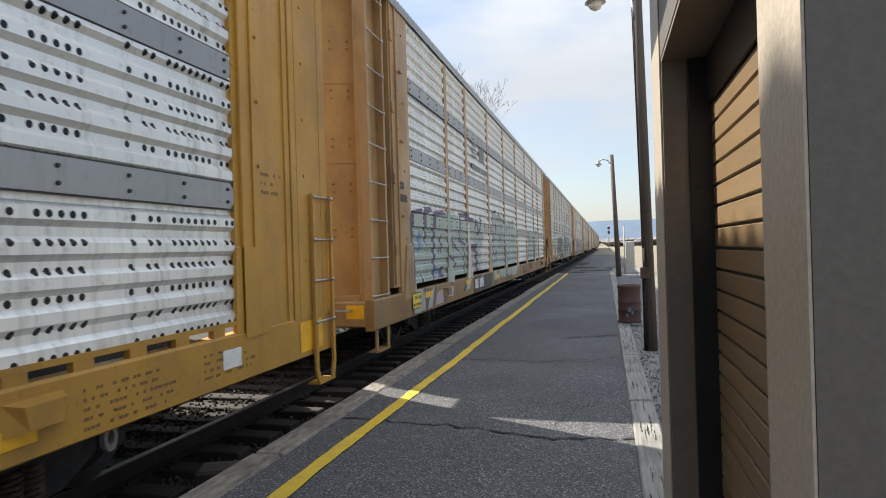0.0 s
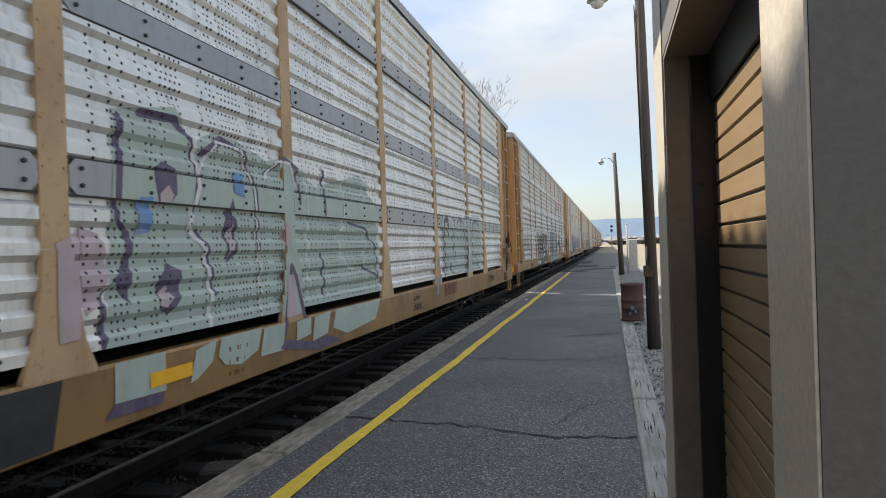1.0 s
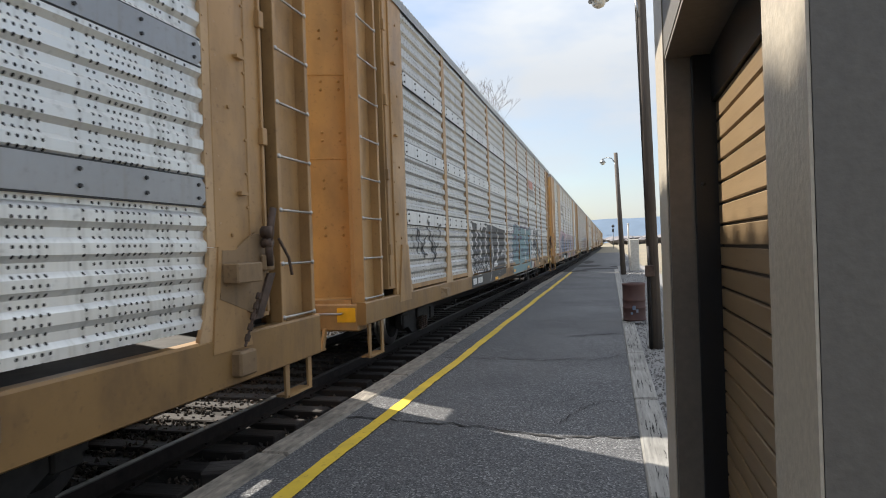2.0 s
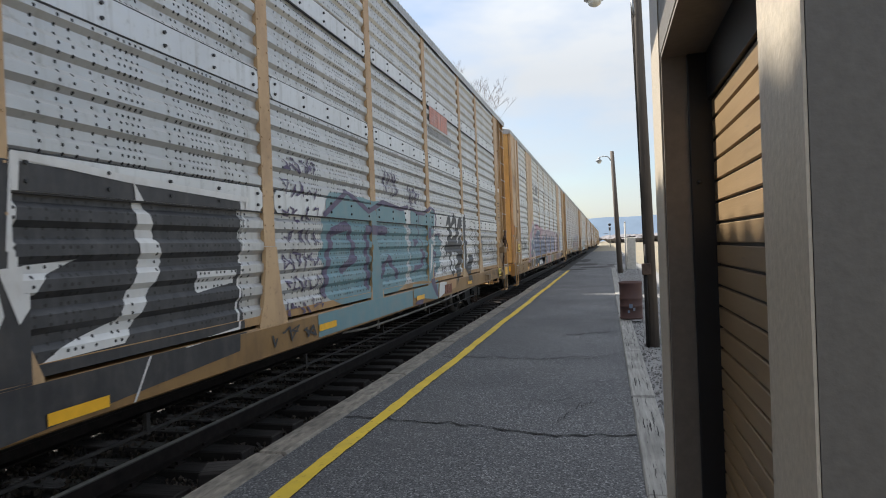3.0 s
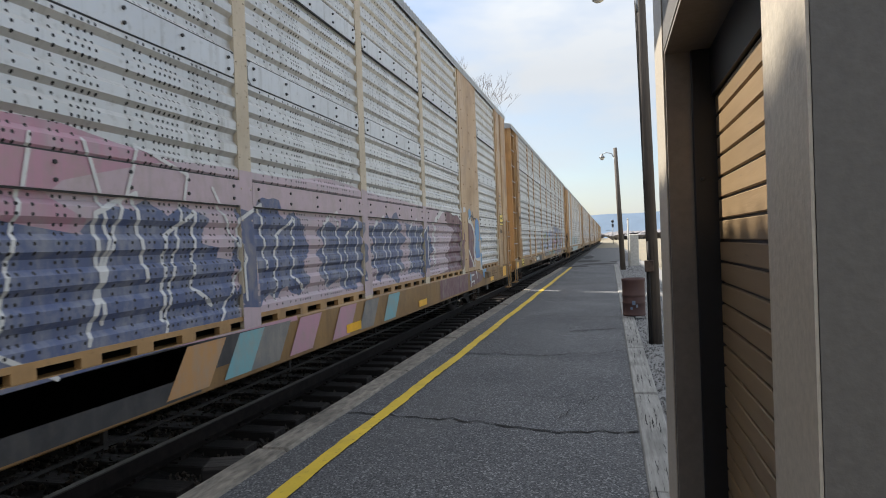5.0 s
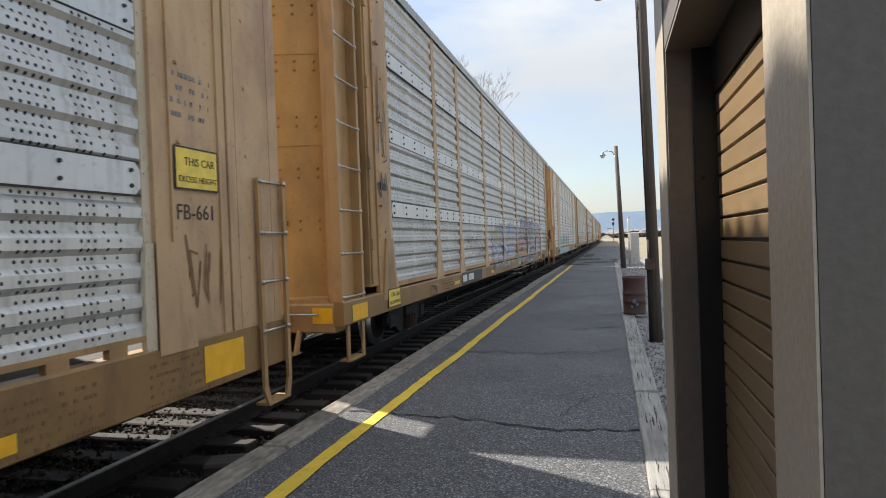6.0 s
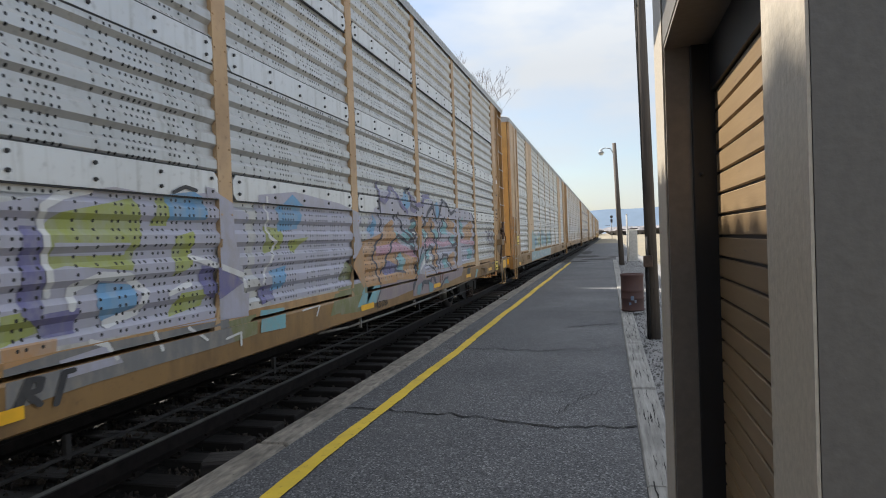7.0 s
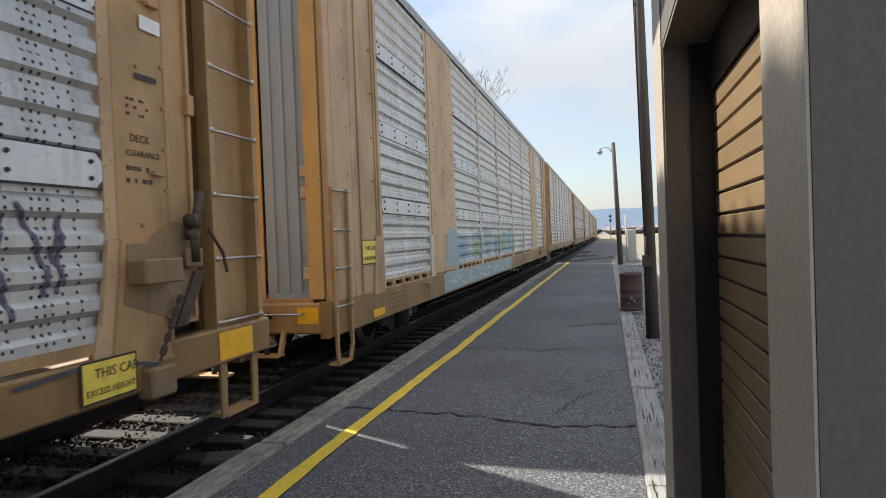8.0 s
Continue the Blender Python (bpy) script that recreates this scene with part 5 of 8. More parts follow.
def number_board(sp, car, y, z0=0.64, z1=0.93, w=1.75, label="black board with white bars"):
    sp.rect(y, y + w, z0 - 0.06, z1 + 0.05, BLACK, 2, "number_board", label, 0.08)
    bars(car, y + 0.12, on_sill(car, z0) + 0.03, [0.07, 0.07, 0.09, 0.09, -0.14, 0.07, 0.07, 0.07, 0.07, 0.07, 0.07], on_sill(car, z1) - on_sill(car, z0) - 0.05, WHITE, SIDE + 0.040)


def door_notice(car, s):
    """The lines on the bulged end door."""
    for k, line in enumerate(("CLOSE & LOCK", "DOORS BEFORE", "MOVING CAR")):
        words(line, 0.085, car, pose(0.16, -13.448, 2.05 - 0.1 * k, 90, 0, 7), STENCIL)


def paint_cars():
    c0, c1, c2, c3, c4, c5 = TRAIN[:6]
    # first car
    s0 = Spray(c0, "b")
    reflector(s0, 9.1)
    s0.rect(12.72, 13.25, 0.62, 0.95, REFLECT, 1, "painted_patch", "bright yellow painted patch")
    small_print(c0, 11.1, 0.86, 4, 0.75, 0.035, seed=3)
    small_print(c0, 9.9, 0.86, 5, 0.9, 0.035, seed=4)
    bm = bmesh.new()
    box(bm, SIDE + 0.03, SIDE + 0.036, 11.35, 11.62, 0.72, 0.88)
    part("label_plate", bm, WHITE, c0, "small white paper label")
    small_print(c0, 12.05, 2.42, 3, 0.42, 0.05, SIDE + 0.021, seed=5)
    # second car: mint letters with purple edges
    s = Spray(c1, "a")
    s.fill([(-11.52, 2.28), (-11.05, 2.31), (-10.74, 2.3), (-10.22, 2.36), (-9.43, 2.41), (-9.09, 2.4), (-8.47, 2.5), (-8.02, 2.32), (-7.17, 2.25), (-7.23, 0.99), (-9.27, 1.01), (-10.48, 1), (-11.58, 1.08)], MINT, 0)
    s.fill([(-11.74, 2.21), (-11.63, 2.33), (-10.97, 2.41), (-10.92, 2.32), (-11.51, 2.28), (-11.52, 1.65), (-11.55, 1.11), (-11.62, 0.96), (-11.71, 0.59), (-11.77, 0.59), (-11.67, 0.94), (-11.65, 1.63), (-11.69, 1.94)], PURPLE, 1)
    s.fill([(-10.93, 2.31), (-10.74, 2.45), (-10.27, 2.47), (-10.25, 2.39), (-10.71, 2.31), (-10.72, 1.9), (-10.76, 1.7), (-10.83, 1.82)], PURPLE, 1)
    s.fill([(-11.11, 1.1), (-11.07, 1.29), (-10.98, 1.19), (-10.87, 1.04)], PURPLE, 1)
    s.fill([(-10.26, 2.31), (-10.11, 2.41), (-9.29, 2.46), (-9.24, 2.35), (-10.01, 2.33), (-10.1, 1.92), (-10.17, 1.21), (-10.36, 1.06)], PURPLE, 1)
    s.fill([(-9.86, 1.59), (-9.71, 1.98), (-9.61, 1.93), (-9.58, 1.58)], PURPLE, 1)
    s.line([(-9.77, 1.69), (-9.71, 1.74), (-9.68, 1.61), (-9.78, 1.62)], 0.02, OFFWHITE, 2)
    s.fill([(-9.93, 1.14), (-9.83, 1.34), (-9.56, 1.34), (-9.56, 1.11)], PURPLE, 1)
    s.line([(-11.05, 2.31), (-10.96, 2.01), (-10.81, 1.63), (-10.77, 1.59)], 0.035, OFFWHITE, 3)
    s.line([(-11.13, 1.07), (-11.09, 1.33), (-11.04, 1.34), (-10.97, 1.15), (-10.88, 1.05)], 0.03, OFFWHITE, 3)
    s.line([(-9.43, 2.41), (-9.27, 1.94), (-9.29, 1.32), (-9.41, 1.05)], 0.03, OFFWHITE, 3)
    s.line([(-9.09, 1.52), (-8.83, 1.45), (-8.6, 1.47), (-8.5, 1.35), (-8.65, 1.27)], 0.09, PURPLE, 2)
    s.line([(-8.76, 1.73), (-8.61, 1.82), (-8.43, 1.67), (-8, 1.59)], 0.1, PURPLE, 2)
    s.line([(-8.83, 2.39), (-8.53, 2.44), (-8.16, 2.25), (-8.09, 1.79)], 0.04, OFFWHITE, 3)
    s.line([(-8.46, 1.67), (-8.08, 1.57), (-7.85, 1.34), (-7.9, 1.08)], 0.04, OFFWHITE, 3)
    s.line([(-11.18, 1.93), (-11.16, 1.8), (-11.21, 1.71)], 0.17, BRIGHT_BLUE, 3)
    s.line([(-10.1, 1.29), (-10.03, 1.22)], 0.12, BRIGHT_BLUE, 3)
    s.fill([(-9.27, 1.01), (-9.05, 1.41), (-8.99, 2.33), (-8.73, 2.53), (-8.7, 1.79), (-8.71, 0.96)], MINT, 1)
    s.fill([(-11.8, 1.78), (-11.63, 1.79), (-11.62, 1.28), (-11.82, 1.27)], PALE_PINK, 1)
    s.fill([(-11.82, 1.26), (-11.62, 1.24), (-11.66, 0.97), (-11.83, 0.97)], ORANGE, 1)
    s.fill([(-11.69, 0.61), (-11.55, 0.94), (-11.55, 1.02), (-11.13, 0.99), (-11.13, 0.84), (-11.28, 0.58)], MINT, 1)
    s.fill([(-11.26, 0.6), (-11.06, 0.94), (-10.97, 0.76), (-11.02, 0.6)], PALE_PINK, 1)
    s.fill([(-11.15, 0.98), (-10.89, 1.02), (-11.01, 0.91)], PURPLE, 1)
    s.fill([(-11.04, 0.92), (-10.96, 0.92), (-10.87, 0.7), (-10.91, 0.59), (-11, 0.6)], PURPLE, 2)
    s.fill([(-10.87, 0.6), (-10.76, 0.76), (-10.48, 0.97), (-10.37, 0.98), (-10.56, 0.6)], MINT, 1)
    s.fill([(-10.37, 1), (-10.25, 0.98), (-10.44, 0.61), (-10.54, 0.61)], PURPLE, 1)
    s.fill([(-10.37, 0.62), (-10.19, 0.85), (-9.6, 0.9), (-9.7, 0.61)], PALE_PINK, 1)
    s.fill([(-9.6, 0.9), (-9.44, 0.93), (-9.62, 0.61), (-9.72, 0.61)], PURPLE, 1)
    s.fill([(-9.43, 0.71), (-9.33, 0.91), (-8.81, 0.88), (-8.93, 0.68)], PALE_PINK, 1)
    s.fill([(-7.92, 0.69), (-7.68, 0.9), (-7.44, 0.91), (-7.69, 0.73)], PURPLE, 2)
    s.fill([(-7.65, 0.71), (-7.41, 0.9), (-7, 0.94), (-7.25, 0.72)], MINT, 1)
    s.line([(-7.97, 2.42), (-7.04, 2.45)], 0.09, PURPLE, 2)
    s.line([(-7.98, 2.35), (-8.04, 1.85), (-7.52, 1.78)], 0.1, PURPLE, 2)
    s.line([(-7.59, 1.65), (-7.58, 1.11)], 0.1, PURPLE, 2)
    s.fill([(-7.37, 0.97), (-7.22, 1.5), (-7.15, 2.25), (-6.92, 2.27), (-6.83, 1.79), (-6.82, 1)], OFFWHITE, 2)
    s.fill([(-6.83, 1.79), (-6.1, 1.79), (-6, 1.04), (-6.35, 1.04), (-6.35, 1.59), (-6.84, 1.62)], PURPLE, 3)
    s.line([(-6.29, 2.38), (-6.07, 2.19), (-5.92, 1.99), (-5.7, 2.21), (-5.45, 2.44)], 0.05, PURPLE, 3)
    s.line([(-6.59, 2.29), (-6.41, 1.79), (-6.83, 1.8)], 0.03, OFFWHITE, 4)
    s.fill([(-7.06, 2.26), (-6.45, 2.32), (-6.19, 2.4), (-5.9, 2.35), (-5.46, 2.44), (-5.17, 2.24), (-5.14, 1.94), (-5.52, 1.64), (-5.55, 1.03), (-6.05, 1.06), (-6.37, 1.55), (-6.97, 1.62), (-7.08, 0.91), (-7.37, 0.96), (-7.16, 1.62), (-7.12, 2.12)], MINT, 1)
    s.fill([(-7.46, 2.41), (-7.12, 2.42), (-6.44, 2.41), (-6.46, 2.33), (-6.89, 2.32), (-7.46, 2.32)], PURPLE, 2)
    s.fill([(-7, 1.78), (-6.42, 1.78), (-6.06, 1.53), (-6.07, 1.07), (-6.34, 1.08), (-6.33, 1.54), (-6.96, 1.63)], PURPLE, 2)
    s.line([(-6.4, 2.18), (-6.19, 2.36), (-5.84, 2.04), (-5.58, 2.38), (-5.44, 2.44)], 0.1, PURPLE, 3)
    s.line([(-6.45, 2.32), (-6.46, 1.86), (-7.02, 1.8), (-7.12, 0.92)], 0.045, OFFWHITE, 3)
    s.line([(-5.39, 2.41), (-5.14, 1.94), (-5.53, 1.62), (-5.57, 1.04)], 0.045, OFFWHITE, 3)
    s.fill([(-6.95, 1.6), (-6.37, 1.53), (-6.36, 1.11), (-6.76, 1.07), (-6.79, 0.95), (-7.04, 0.96)], PALE_PINK, 2)
    s.line([(-5.7, 1.9), (-5.65, 1.78)], 0.12, BRIGHT_BLUE, 4)
    s.fill([(-5.87, 0.93), (-5.54, 0.99), (-5.58, 0.94), (-5.88, 0.91)], MINT, 2)
    s.fill([(-6.05, 0.56), (-5.99, 0.64), (-5.69, 0.65), (-5.75, 0.59)], MINT, 2)
    s.fill([(-3.76, 2.68), (-3.14, 2.81), (-2.91, 2.59), (-2.64, 2.7), (-2.27, 2.69), (-1.85, 2.56), (-1.4, 2.65), (-1.16, 2.56), (-0.77, 2.41), (0.59, 2.68), (1.14, 2.18), (1.12, 1.06), (-1.62, 1.04), (-3.89, 1.02)], MINT, 0)
    s.fill([(-3.74, 2.65), (-3.67, 2.66), (-3.74, 1.93), (-3.62, 1.86), (-3.66, 1.36), (-3.81, 1.53), (-3.89, 1.46), (-3.87, 1.16), (-3.93, 1.03), (-3.93, 1.39), (-3.79, 1.56), (-3.71, 1.63), (-3.69, 1.86), (-3.79, 1.93)], PURPLE, 1)
    s.line([(-3.5, 2.7), (-3.14, 2.72), (-2.95, 2.58), (-2.89, 2.28), (-2.94, 2.05)], 0.06, PURPLE, 1)
    s.fill([(-3.41, 2.31), (-3.31, 2.38), (-3.16, 2.34), (-3.16, 2.15), (-3.25, 2.06), (-3.36, 2.06)], PURPLE, 1)
    s.fill([(-3.35, 2.14), (-3.26, 2.21), (-3.2, 2.14), (-3.24, 2.07), (-3.35, 2.05)], PALE_PINK, 2)
    s.fill([(-3.39, 1.52), (-3.26, 1.64), (-3.13, 1.57), (-3.13, 1.38), (-3.25, 1.26), (-3.37, 1.29)], PURPLE, 1)
    s.fill([(-3.37, 1.42), (-3.28, 1.47), (-3.22, 1.38), (-3.3, 1.31), (-3.37, 1.33)], PALE_PINK, 2)
    s.line([(-2.93, 2.63), (-2.89, 2.23), (-3.02, 1.91), (-2.83, 1.74), (-2.76, 1.37), (-2.8, 1.07)], 0.05, OFFWHITE, 3)
    s.line([(-2.91, 1.87), (-2.79, 1.74), (-2.72, 1.37)], 0.05, PURPLE, 2)
    s.line([(-2.81, 2.51), (-2.53, 2.66), (-2.23, 2.59), (-2.06, 2.25), (-2.02, 1.73)], 0.07, PURPLE, 1)
    s.line([(-2.87, 2.37), (-2.61, 2.63), (-2.27, 2.6), (-2.08, 2.25), (-2.01, 1.52), (-2.02, 1.1)], 0.03, OFFWHITE, 3)
    s.fill([(-2.57, 1.93), (-2.43, 2.17), (-2.36, 1.93), (-2.37, 1.68), (-2.5, 1.61)], PURPLE, 1)
    s.fill([(-2.53, 1.83), (-2.44, 1.95), (-2.39, 1.78), (-2.48, 1.66)], PALE_PINK, 2)
    s.line([(-1.85, 2.43), (-1.52, 2.63), (-1.22, 2.55), (-1.19, 2.2)], 0.05, PURPLE, 1)
    s.line([(-1.91, 2.37), (-1.63, 2.59), (-1.4, 2.59), (-1.3, 2.37)], 0.03, OFFWHITE, 3)
    s.line([(-1.63, 0.88), (-1.45, 1.55), (-1.36, 1.43), (-1.15, 0.87)], 0.06, PURPLE, 1)
    s.fill([(-1.59, 1.04), (-1.53, 1.47), (-1.41, 1.44), (-1.39, 1.03)], PALE_PINK, 2)
    s.fill([(-1.56, 1.95), (-1.42, 1.95), (-1.44, 1.72), (-1.57, 1.78)], PALE_PINK, 2)
    s.line([(-0.61, 2.62), (-0.58, 2.11)], 0.05, PURPLE, 1)
    s.line([(-0.68, 1.65), (-0.65, 1.2)], 0.05, PURPLE, 1)
    s.line([(-1.03, 2.57), (-1.02, 1.23)], 0.025, OFFWHITE, 3)
    s.line([(-0.06, 2.54), (-0.06, 1.99), (-0.28, 1.85), (-0.03, 1.5), (0.48, 1.41), (0.61, 1.7)], 0.025, OFFWHITE, 3)
    s.line([(0.16, 2.03), (0.63, 1.97), (1.03, 1.7), (1.06, 1.31), (0.49, 1.48)], 0.04, PURPLE, 1)
    s.fill([(-3.56, 2.1), (-3.43, 2.11), (-3.44, 1.86), (-3.57, 1.84)], BRIGHT_BLUE, 4)
    s.fill([(-2.42, 2.4), (-2.26, 2.39), (-2.25, 2.19), (-2.41, 2.22)], BRIGHT_BLUE, 4)
    s.fill([(-4.05, 1.89), (-3.9, 1.84), (-3.84, 1.6), (-3.92, 1.39), (-4.05, 1.33), (-4.08, 1.61)], PALE_PINK, 1)
    s.fill([(-4.26, 1.78), (-4.07, 1.85), (-4.12, 1.2), (-4.27, 1.19), (-4.27, 1.45)], PALE_PINK, 1)
    s.fill([(-3.86, 1.02), (-3.38, 1.01), (-3.38, 0.71), (-3.87, 0.73)], MINT, 1)
    s.fill([(-3.96, 0.64), (-3.87, 0.73), (-3.4, 0.7), (-3.43, 0.63)], PURPLE, 2)
    s.fill([(-3.11, 0.7), (-3.03, 0.95), (-2.76, 1), (-2.83, 0.82), (-3.01, 0.72)], MINT, 1)
    s.fill([(-2.75, 0.85), (-2.7, 1), (-2.07, 1), (-2.15, 0.8), (-2.43, 0.72), (-2.66, 0.76)], MINT, 1)
    s.fill([(-2.11, 0.73), (-2.03, 0.99), (-1.63, 0.99), (-1.7, 0.72)], MINT, 1)
    s.fill([(-1.59, 0.75), (-1.41, 0.79), (-1.4, 0.97), (-1.08, 0.99), (-1.09, 0.8)], MINT, 1)
    s.fill([(-1.06, 0.71), (-0.99, 0.98), (-0.59, 1), (-0.68, 0.75)], MINT, 1)
    s.fill([(-0.53, 0.79), (-0.43, 1.02), (1.08, 1.03), (0.83, 0.73), (-0.13, 0.67)], MINT, 1)
    s.fill([(-1.75, 0.74), (-1.64, 0.82), (-1.06, 0.71), (-0.68, 0.73), (-0.3, 0.62), (-0.91, 0.59)], PURPLE, 2)
    s.fill([(4.66, 2.14), (4.81, 2.31), (5.16, 2.34), (5.64, 2.22), (6.17, 2.36), (6.51, 2.29), (6.86, 2.43), (7.36, 2.37), (8.1, 2.46), (8.57, 2.33), (8.62, 1.57), (8.39, 1.14), (6.83, 1.08), (4.71, 1.15)], MINT, 0)
    s.line([(4.7, 2.14), (4.77, 2.25), (4.9, 2.33), (5.19, 2.33), (5.22, 2.18)], 0.06, OFFWHITE, 2)
    s.line([(4.85, 2.19), (4.88, 1.78), (4.88, 1.38), (4.83, 1.16)], 0.1, PURPLE, 1)
    s.line([(4.79, 2.15), (4.76, 1.75), (4.79, 1.31)], 0.03, OFFWHITE, 2)
    s.line([(4.75, 1.82), (4.77, 1.53), (4.76, 1.17)], 0.03, OFFWHITE, 2)
    s.fill([(4.73, 2.18), (4.85, 2.32), (5.16, 2.34), (5.23, 2.3), (5.22, 1.9), (5.15, 1.9), (5.13, 2.17), (4.9, 2.19)], PURPLE, 1)
    s.line([(5.24, 2.24), (5.39, 2.29), (5.6, 2.09), (5.71, 2.05)], 0.04, OFFWHITE, 2)
    s.line([(5.7, 2.05), (5.59, 1.83), (5.71, 1.61), (5.73, 1.38)], 0.07, PURPLE, 1)
    s.line([(5.55, 1.83), (5.48, 1.7), (5.67, 1.48), (5.69, 1.21)], 0.035, OFFWHITE, 2)
    s.line([(5.22, 1.43), (5.49, 1.13)], 0.08, PURPLE, 1)
    s.line([(5.23, 1.42), (5.21, 1.17), (5.58, 1.1)], 0.035, OFFWHITE, 2)
    s.line([(5.85, 2.19), (6.17, 2.32), (6.51, 2.22), (6.63, 1.94)], 0.07, PURPLE, 1)
    s.line([(5.78, 2.14), (6.01, 2.3), (6.34, 2.34), (6.59, 2.09)], 0.035, OFFWHITE, 2)
    s.line([(6.12, 1.88), (6.14, 1.64), (6.2, 1.54)], 0.05, PURPLE, 1)
    s.line([(6.18, 1.93), (6.12, 1.74), (6.18, 1.49)], 0.03, OFFWHITE, 2)
    s.line([(5.72, 1.21), (5.94, 1.11), (6.44, 1.13)], 0.03, OFFWHITE, 2)
    s.line([(6.8, 2.32), (6.91, 2.38), (7.13, 2.37)], 0.08, PURPLE, 1)
    s.line([(6.64, 2.15), (6.86, 2.4), (7.3, 2.39)], 0.035, OFFWHITE, 2)
    s.line([(6.69, 2.15), (6.72, 1.73), (6.78, 1.14)], 0.06, PURPLE, 1)
    s.line([(6.61, 2.09), (6.64, 1.63), (6.73, 1.15)], 0.03, OFFWHITE, 2)
    s.line([(7.54, 2.32), (7.46, 1.19)], 0.06, PURPLE, 1)
    s.line([(7.41, 2.25), (7.88, 2.41), (8.32, 2.31), (8.4, 1.78), (7.96, 1.59), (8.47, 1.14)], 0.03, OFFWHITE, 2)
    s.line([(7.54, 2.23), (7.88, 2.32), (8.23, 2.18)], 0.06, PURPLE, 1)
    s.line([(7.23, 1.9), (7.64, 1.9)], 0.03, OFFWHITE, 2)
    s.line([(7.89, 1.53), (8.23, 1.16)], 0.05, PURPLE, 1)
    s.fill([(4.21, 1.44), (4.28, 1.5), (4.32, 1.43), (4.29, 1.34), (4.3, 1.11), (4.25, 1.12), (4.27, 1.31)], SKY_BLUE, 2)
    s.line([(4.13, 1.12), (4.26, 1.03), (4.46, 1.15)], 0.06, SKY_BLUE, 2)
    s.line([(4.14, 0.96), (4.1, 0.84)], 0.12, SKY_BLUE, 2)
    reflector(s, -7.65, 0.84)
    reflector(s, -3.55, 0.76)
    reflector(s, -11.03, 0.81)
    number_board(s, c1, -6.75, w=2.4)
    for y in (4.62, 4.95, 5.28):
        s.fill([(y, 0.73), (y + 0.27, 0.73), (y + 0.33, 0.96), (y + 0.06, 0.96)], MAROON, 4)
    side_words("L-89-4", 0.125, c1, 2.64, 0.82, STENCIL, SIDE + 0.034)
    side_words("LNBOC", 0.16, c1, 2.58, 0.66, STENCIL, SIDE + 0.034)
    small_print(c1, -2.6, 0.86, 3, 0.3, 0.06, SIDE + 0.036, seed=6)
    excess_placard(c1, -11.79, 0.69, SIDE + 0.032, 0.46)
    bars(c1, -12.2, 2.65, [0.09, 0.09], 0.12, STENCIL, SIDE + 0.014)
    bars(c1, -12.22, 2.45, [0.08, 0.08, 0.08, 0.08], 0.12, STENCIL, SIDE + 0.014)
    door_notice(c1, -1)
    bm = bmesh.new()
    for a, b in zip(((0.22, 1.52), (0.34, 1.92), (0.40, 1.55), (0.30, 1.70), (0.46, 1.86), (0.52, 1.62), (0.42, 1.58)),
                    ((0.34, 1.92), (0.40, 1.55), (0.30, 1.70), (0.46, 1.86), (0.52, 1.62), (0.42, 1.58), (0.40, 1.80))):
        rod(bm, (a[0], -13.422 + 0.30 * abs(a[0] / 1.28) ** 3, a[1]), (b[0], -13.422 + 0.30 * abs(b[0] / 1.28) ** 3, b[1]), 0.010, 5)
    part("scrawl", bm, RED_SPRAY, c1, "red scrawl")
    # dark emblem and lettering bars high on a panel
    for car, y in ((c1, -6.45), (c3, -6.7)):
        bm = bmesh.new()
        for k in range(6):
            box(bm, SIDE + 0.004, SIDE + 0.010, y + 0.02 * k, y + 0.62 - 0.03 * k, 3.95 + 0.085 * k, 3.99 + 0.085 * k)
        box(bm, SIDE + 0.004, SIDE + 0.010, y + 0.95, y + 1.25, 3.95, 4.3)
        box(bm, SIDE + 0.004, SIDE + 0.010, y + 1.32, y + 1.68, 3.95, 4.3)
        part("emblem", bm, GREY, car, "dark striped emblem")
        bars(car, y, 3.62, [0.14] * 7 + [-0.05] + [0.13] * 7, 0.15, GREY, SIDE + 0.006, "company_lettering")
    # third car: black block with white letters, then teal, then black letters
    s = Spray(c2, "a")
    s.fill([(-6.84, 2.36), (-6.06, 2.25), (-6.14, 1.9), (-5.72, 2.17), (-5.52, 2.09), (-5.11, 2.28), (-4.34, 2.24), (-4.24, 2.25), (-1.91, 2.17), (-1.93, 0.98), (-6.77, 1.05), (-6.91, 1.12), (-6.74, 1.56), (-6.76, 2.12)], SPRAY_BLACK, 0)
    s.fill([(-7.02, 0.98), (-6.77, 1.01), (-5.59, 1.05), (-4.43, 1.01), (-2.02, 1.04), (-2.04, 0.77), (-4.46, 0.56), (-7.02, 0.6)], SPRAY_BLACK, 0)
    s.line([(-7.05, 2.34), (-6.86, 2.34), (-6.58, 2.29), (-6.14, 2.27)], 0.07, OFFWHITE, 2)
    s.line([(-7, 2.24), (-6.83, 2.18), (-6.74, 2.06), (-6.7, 1.79), (-6.71, 1.42), (-6.78, 1.1)], 0.16, OFFWHITE, 2)
    s.line([(-6.13, 2.27), (-6.17, 2.02)], 0.06, OFFWHITE, 2)
    s.fill([(-6.15, 2), (-5.93, 2.13), (-6.08, 1.83), (-6.22, 1.52), (-6.22, 1.71)], OFFWHITE, 2)
    s.line([(-5.95, 2.1), (-5.81, 2.06), (-5.65, 1.95)], 0.05, OFFWHITE, 2)
    s.fill([(-5.65, 2.21), (-5.52, 2.22), (-5.55, 1.92), (-5.66, 2)], OFFWHITE, 2)
    s.fill([(-5.66, 1.87), (-5.57, 1.87), (-5.62, 1.74), (-5.56, 1.57), (-5.53, 1.39), (-5.73, 1.41), (-5.75, 1.62)], OFFWHITE, 2)
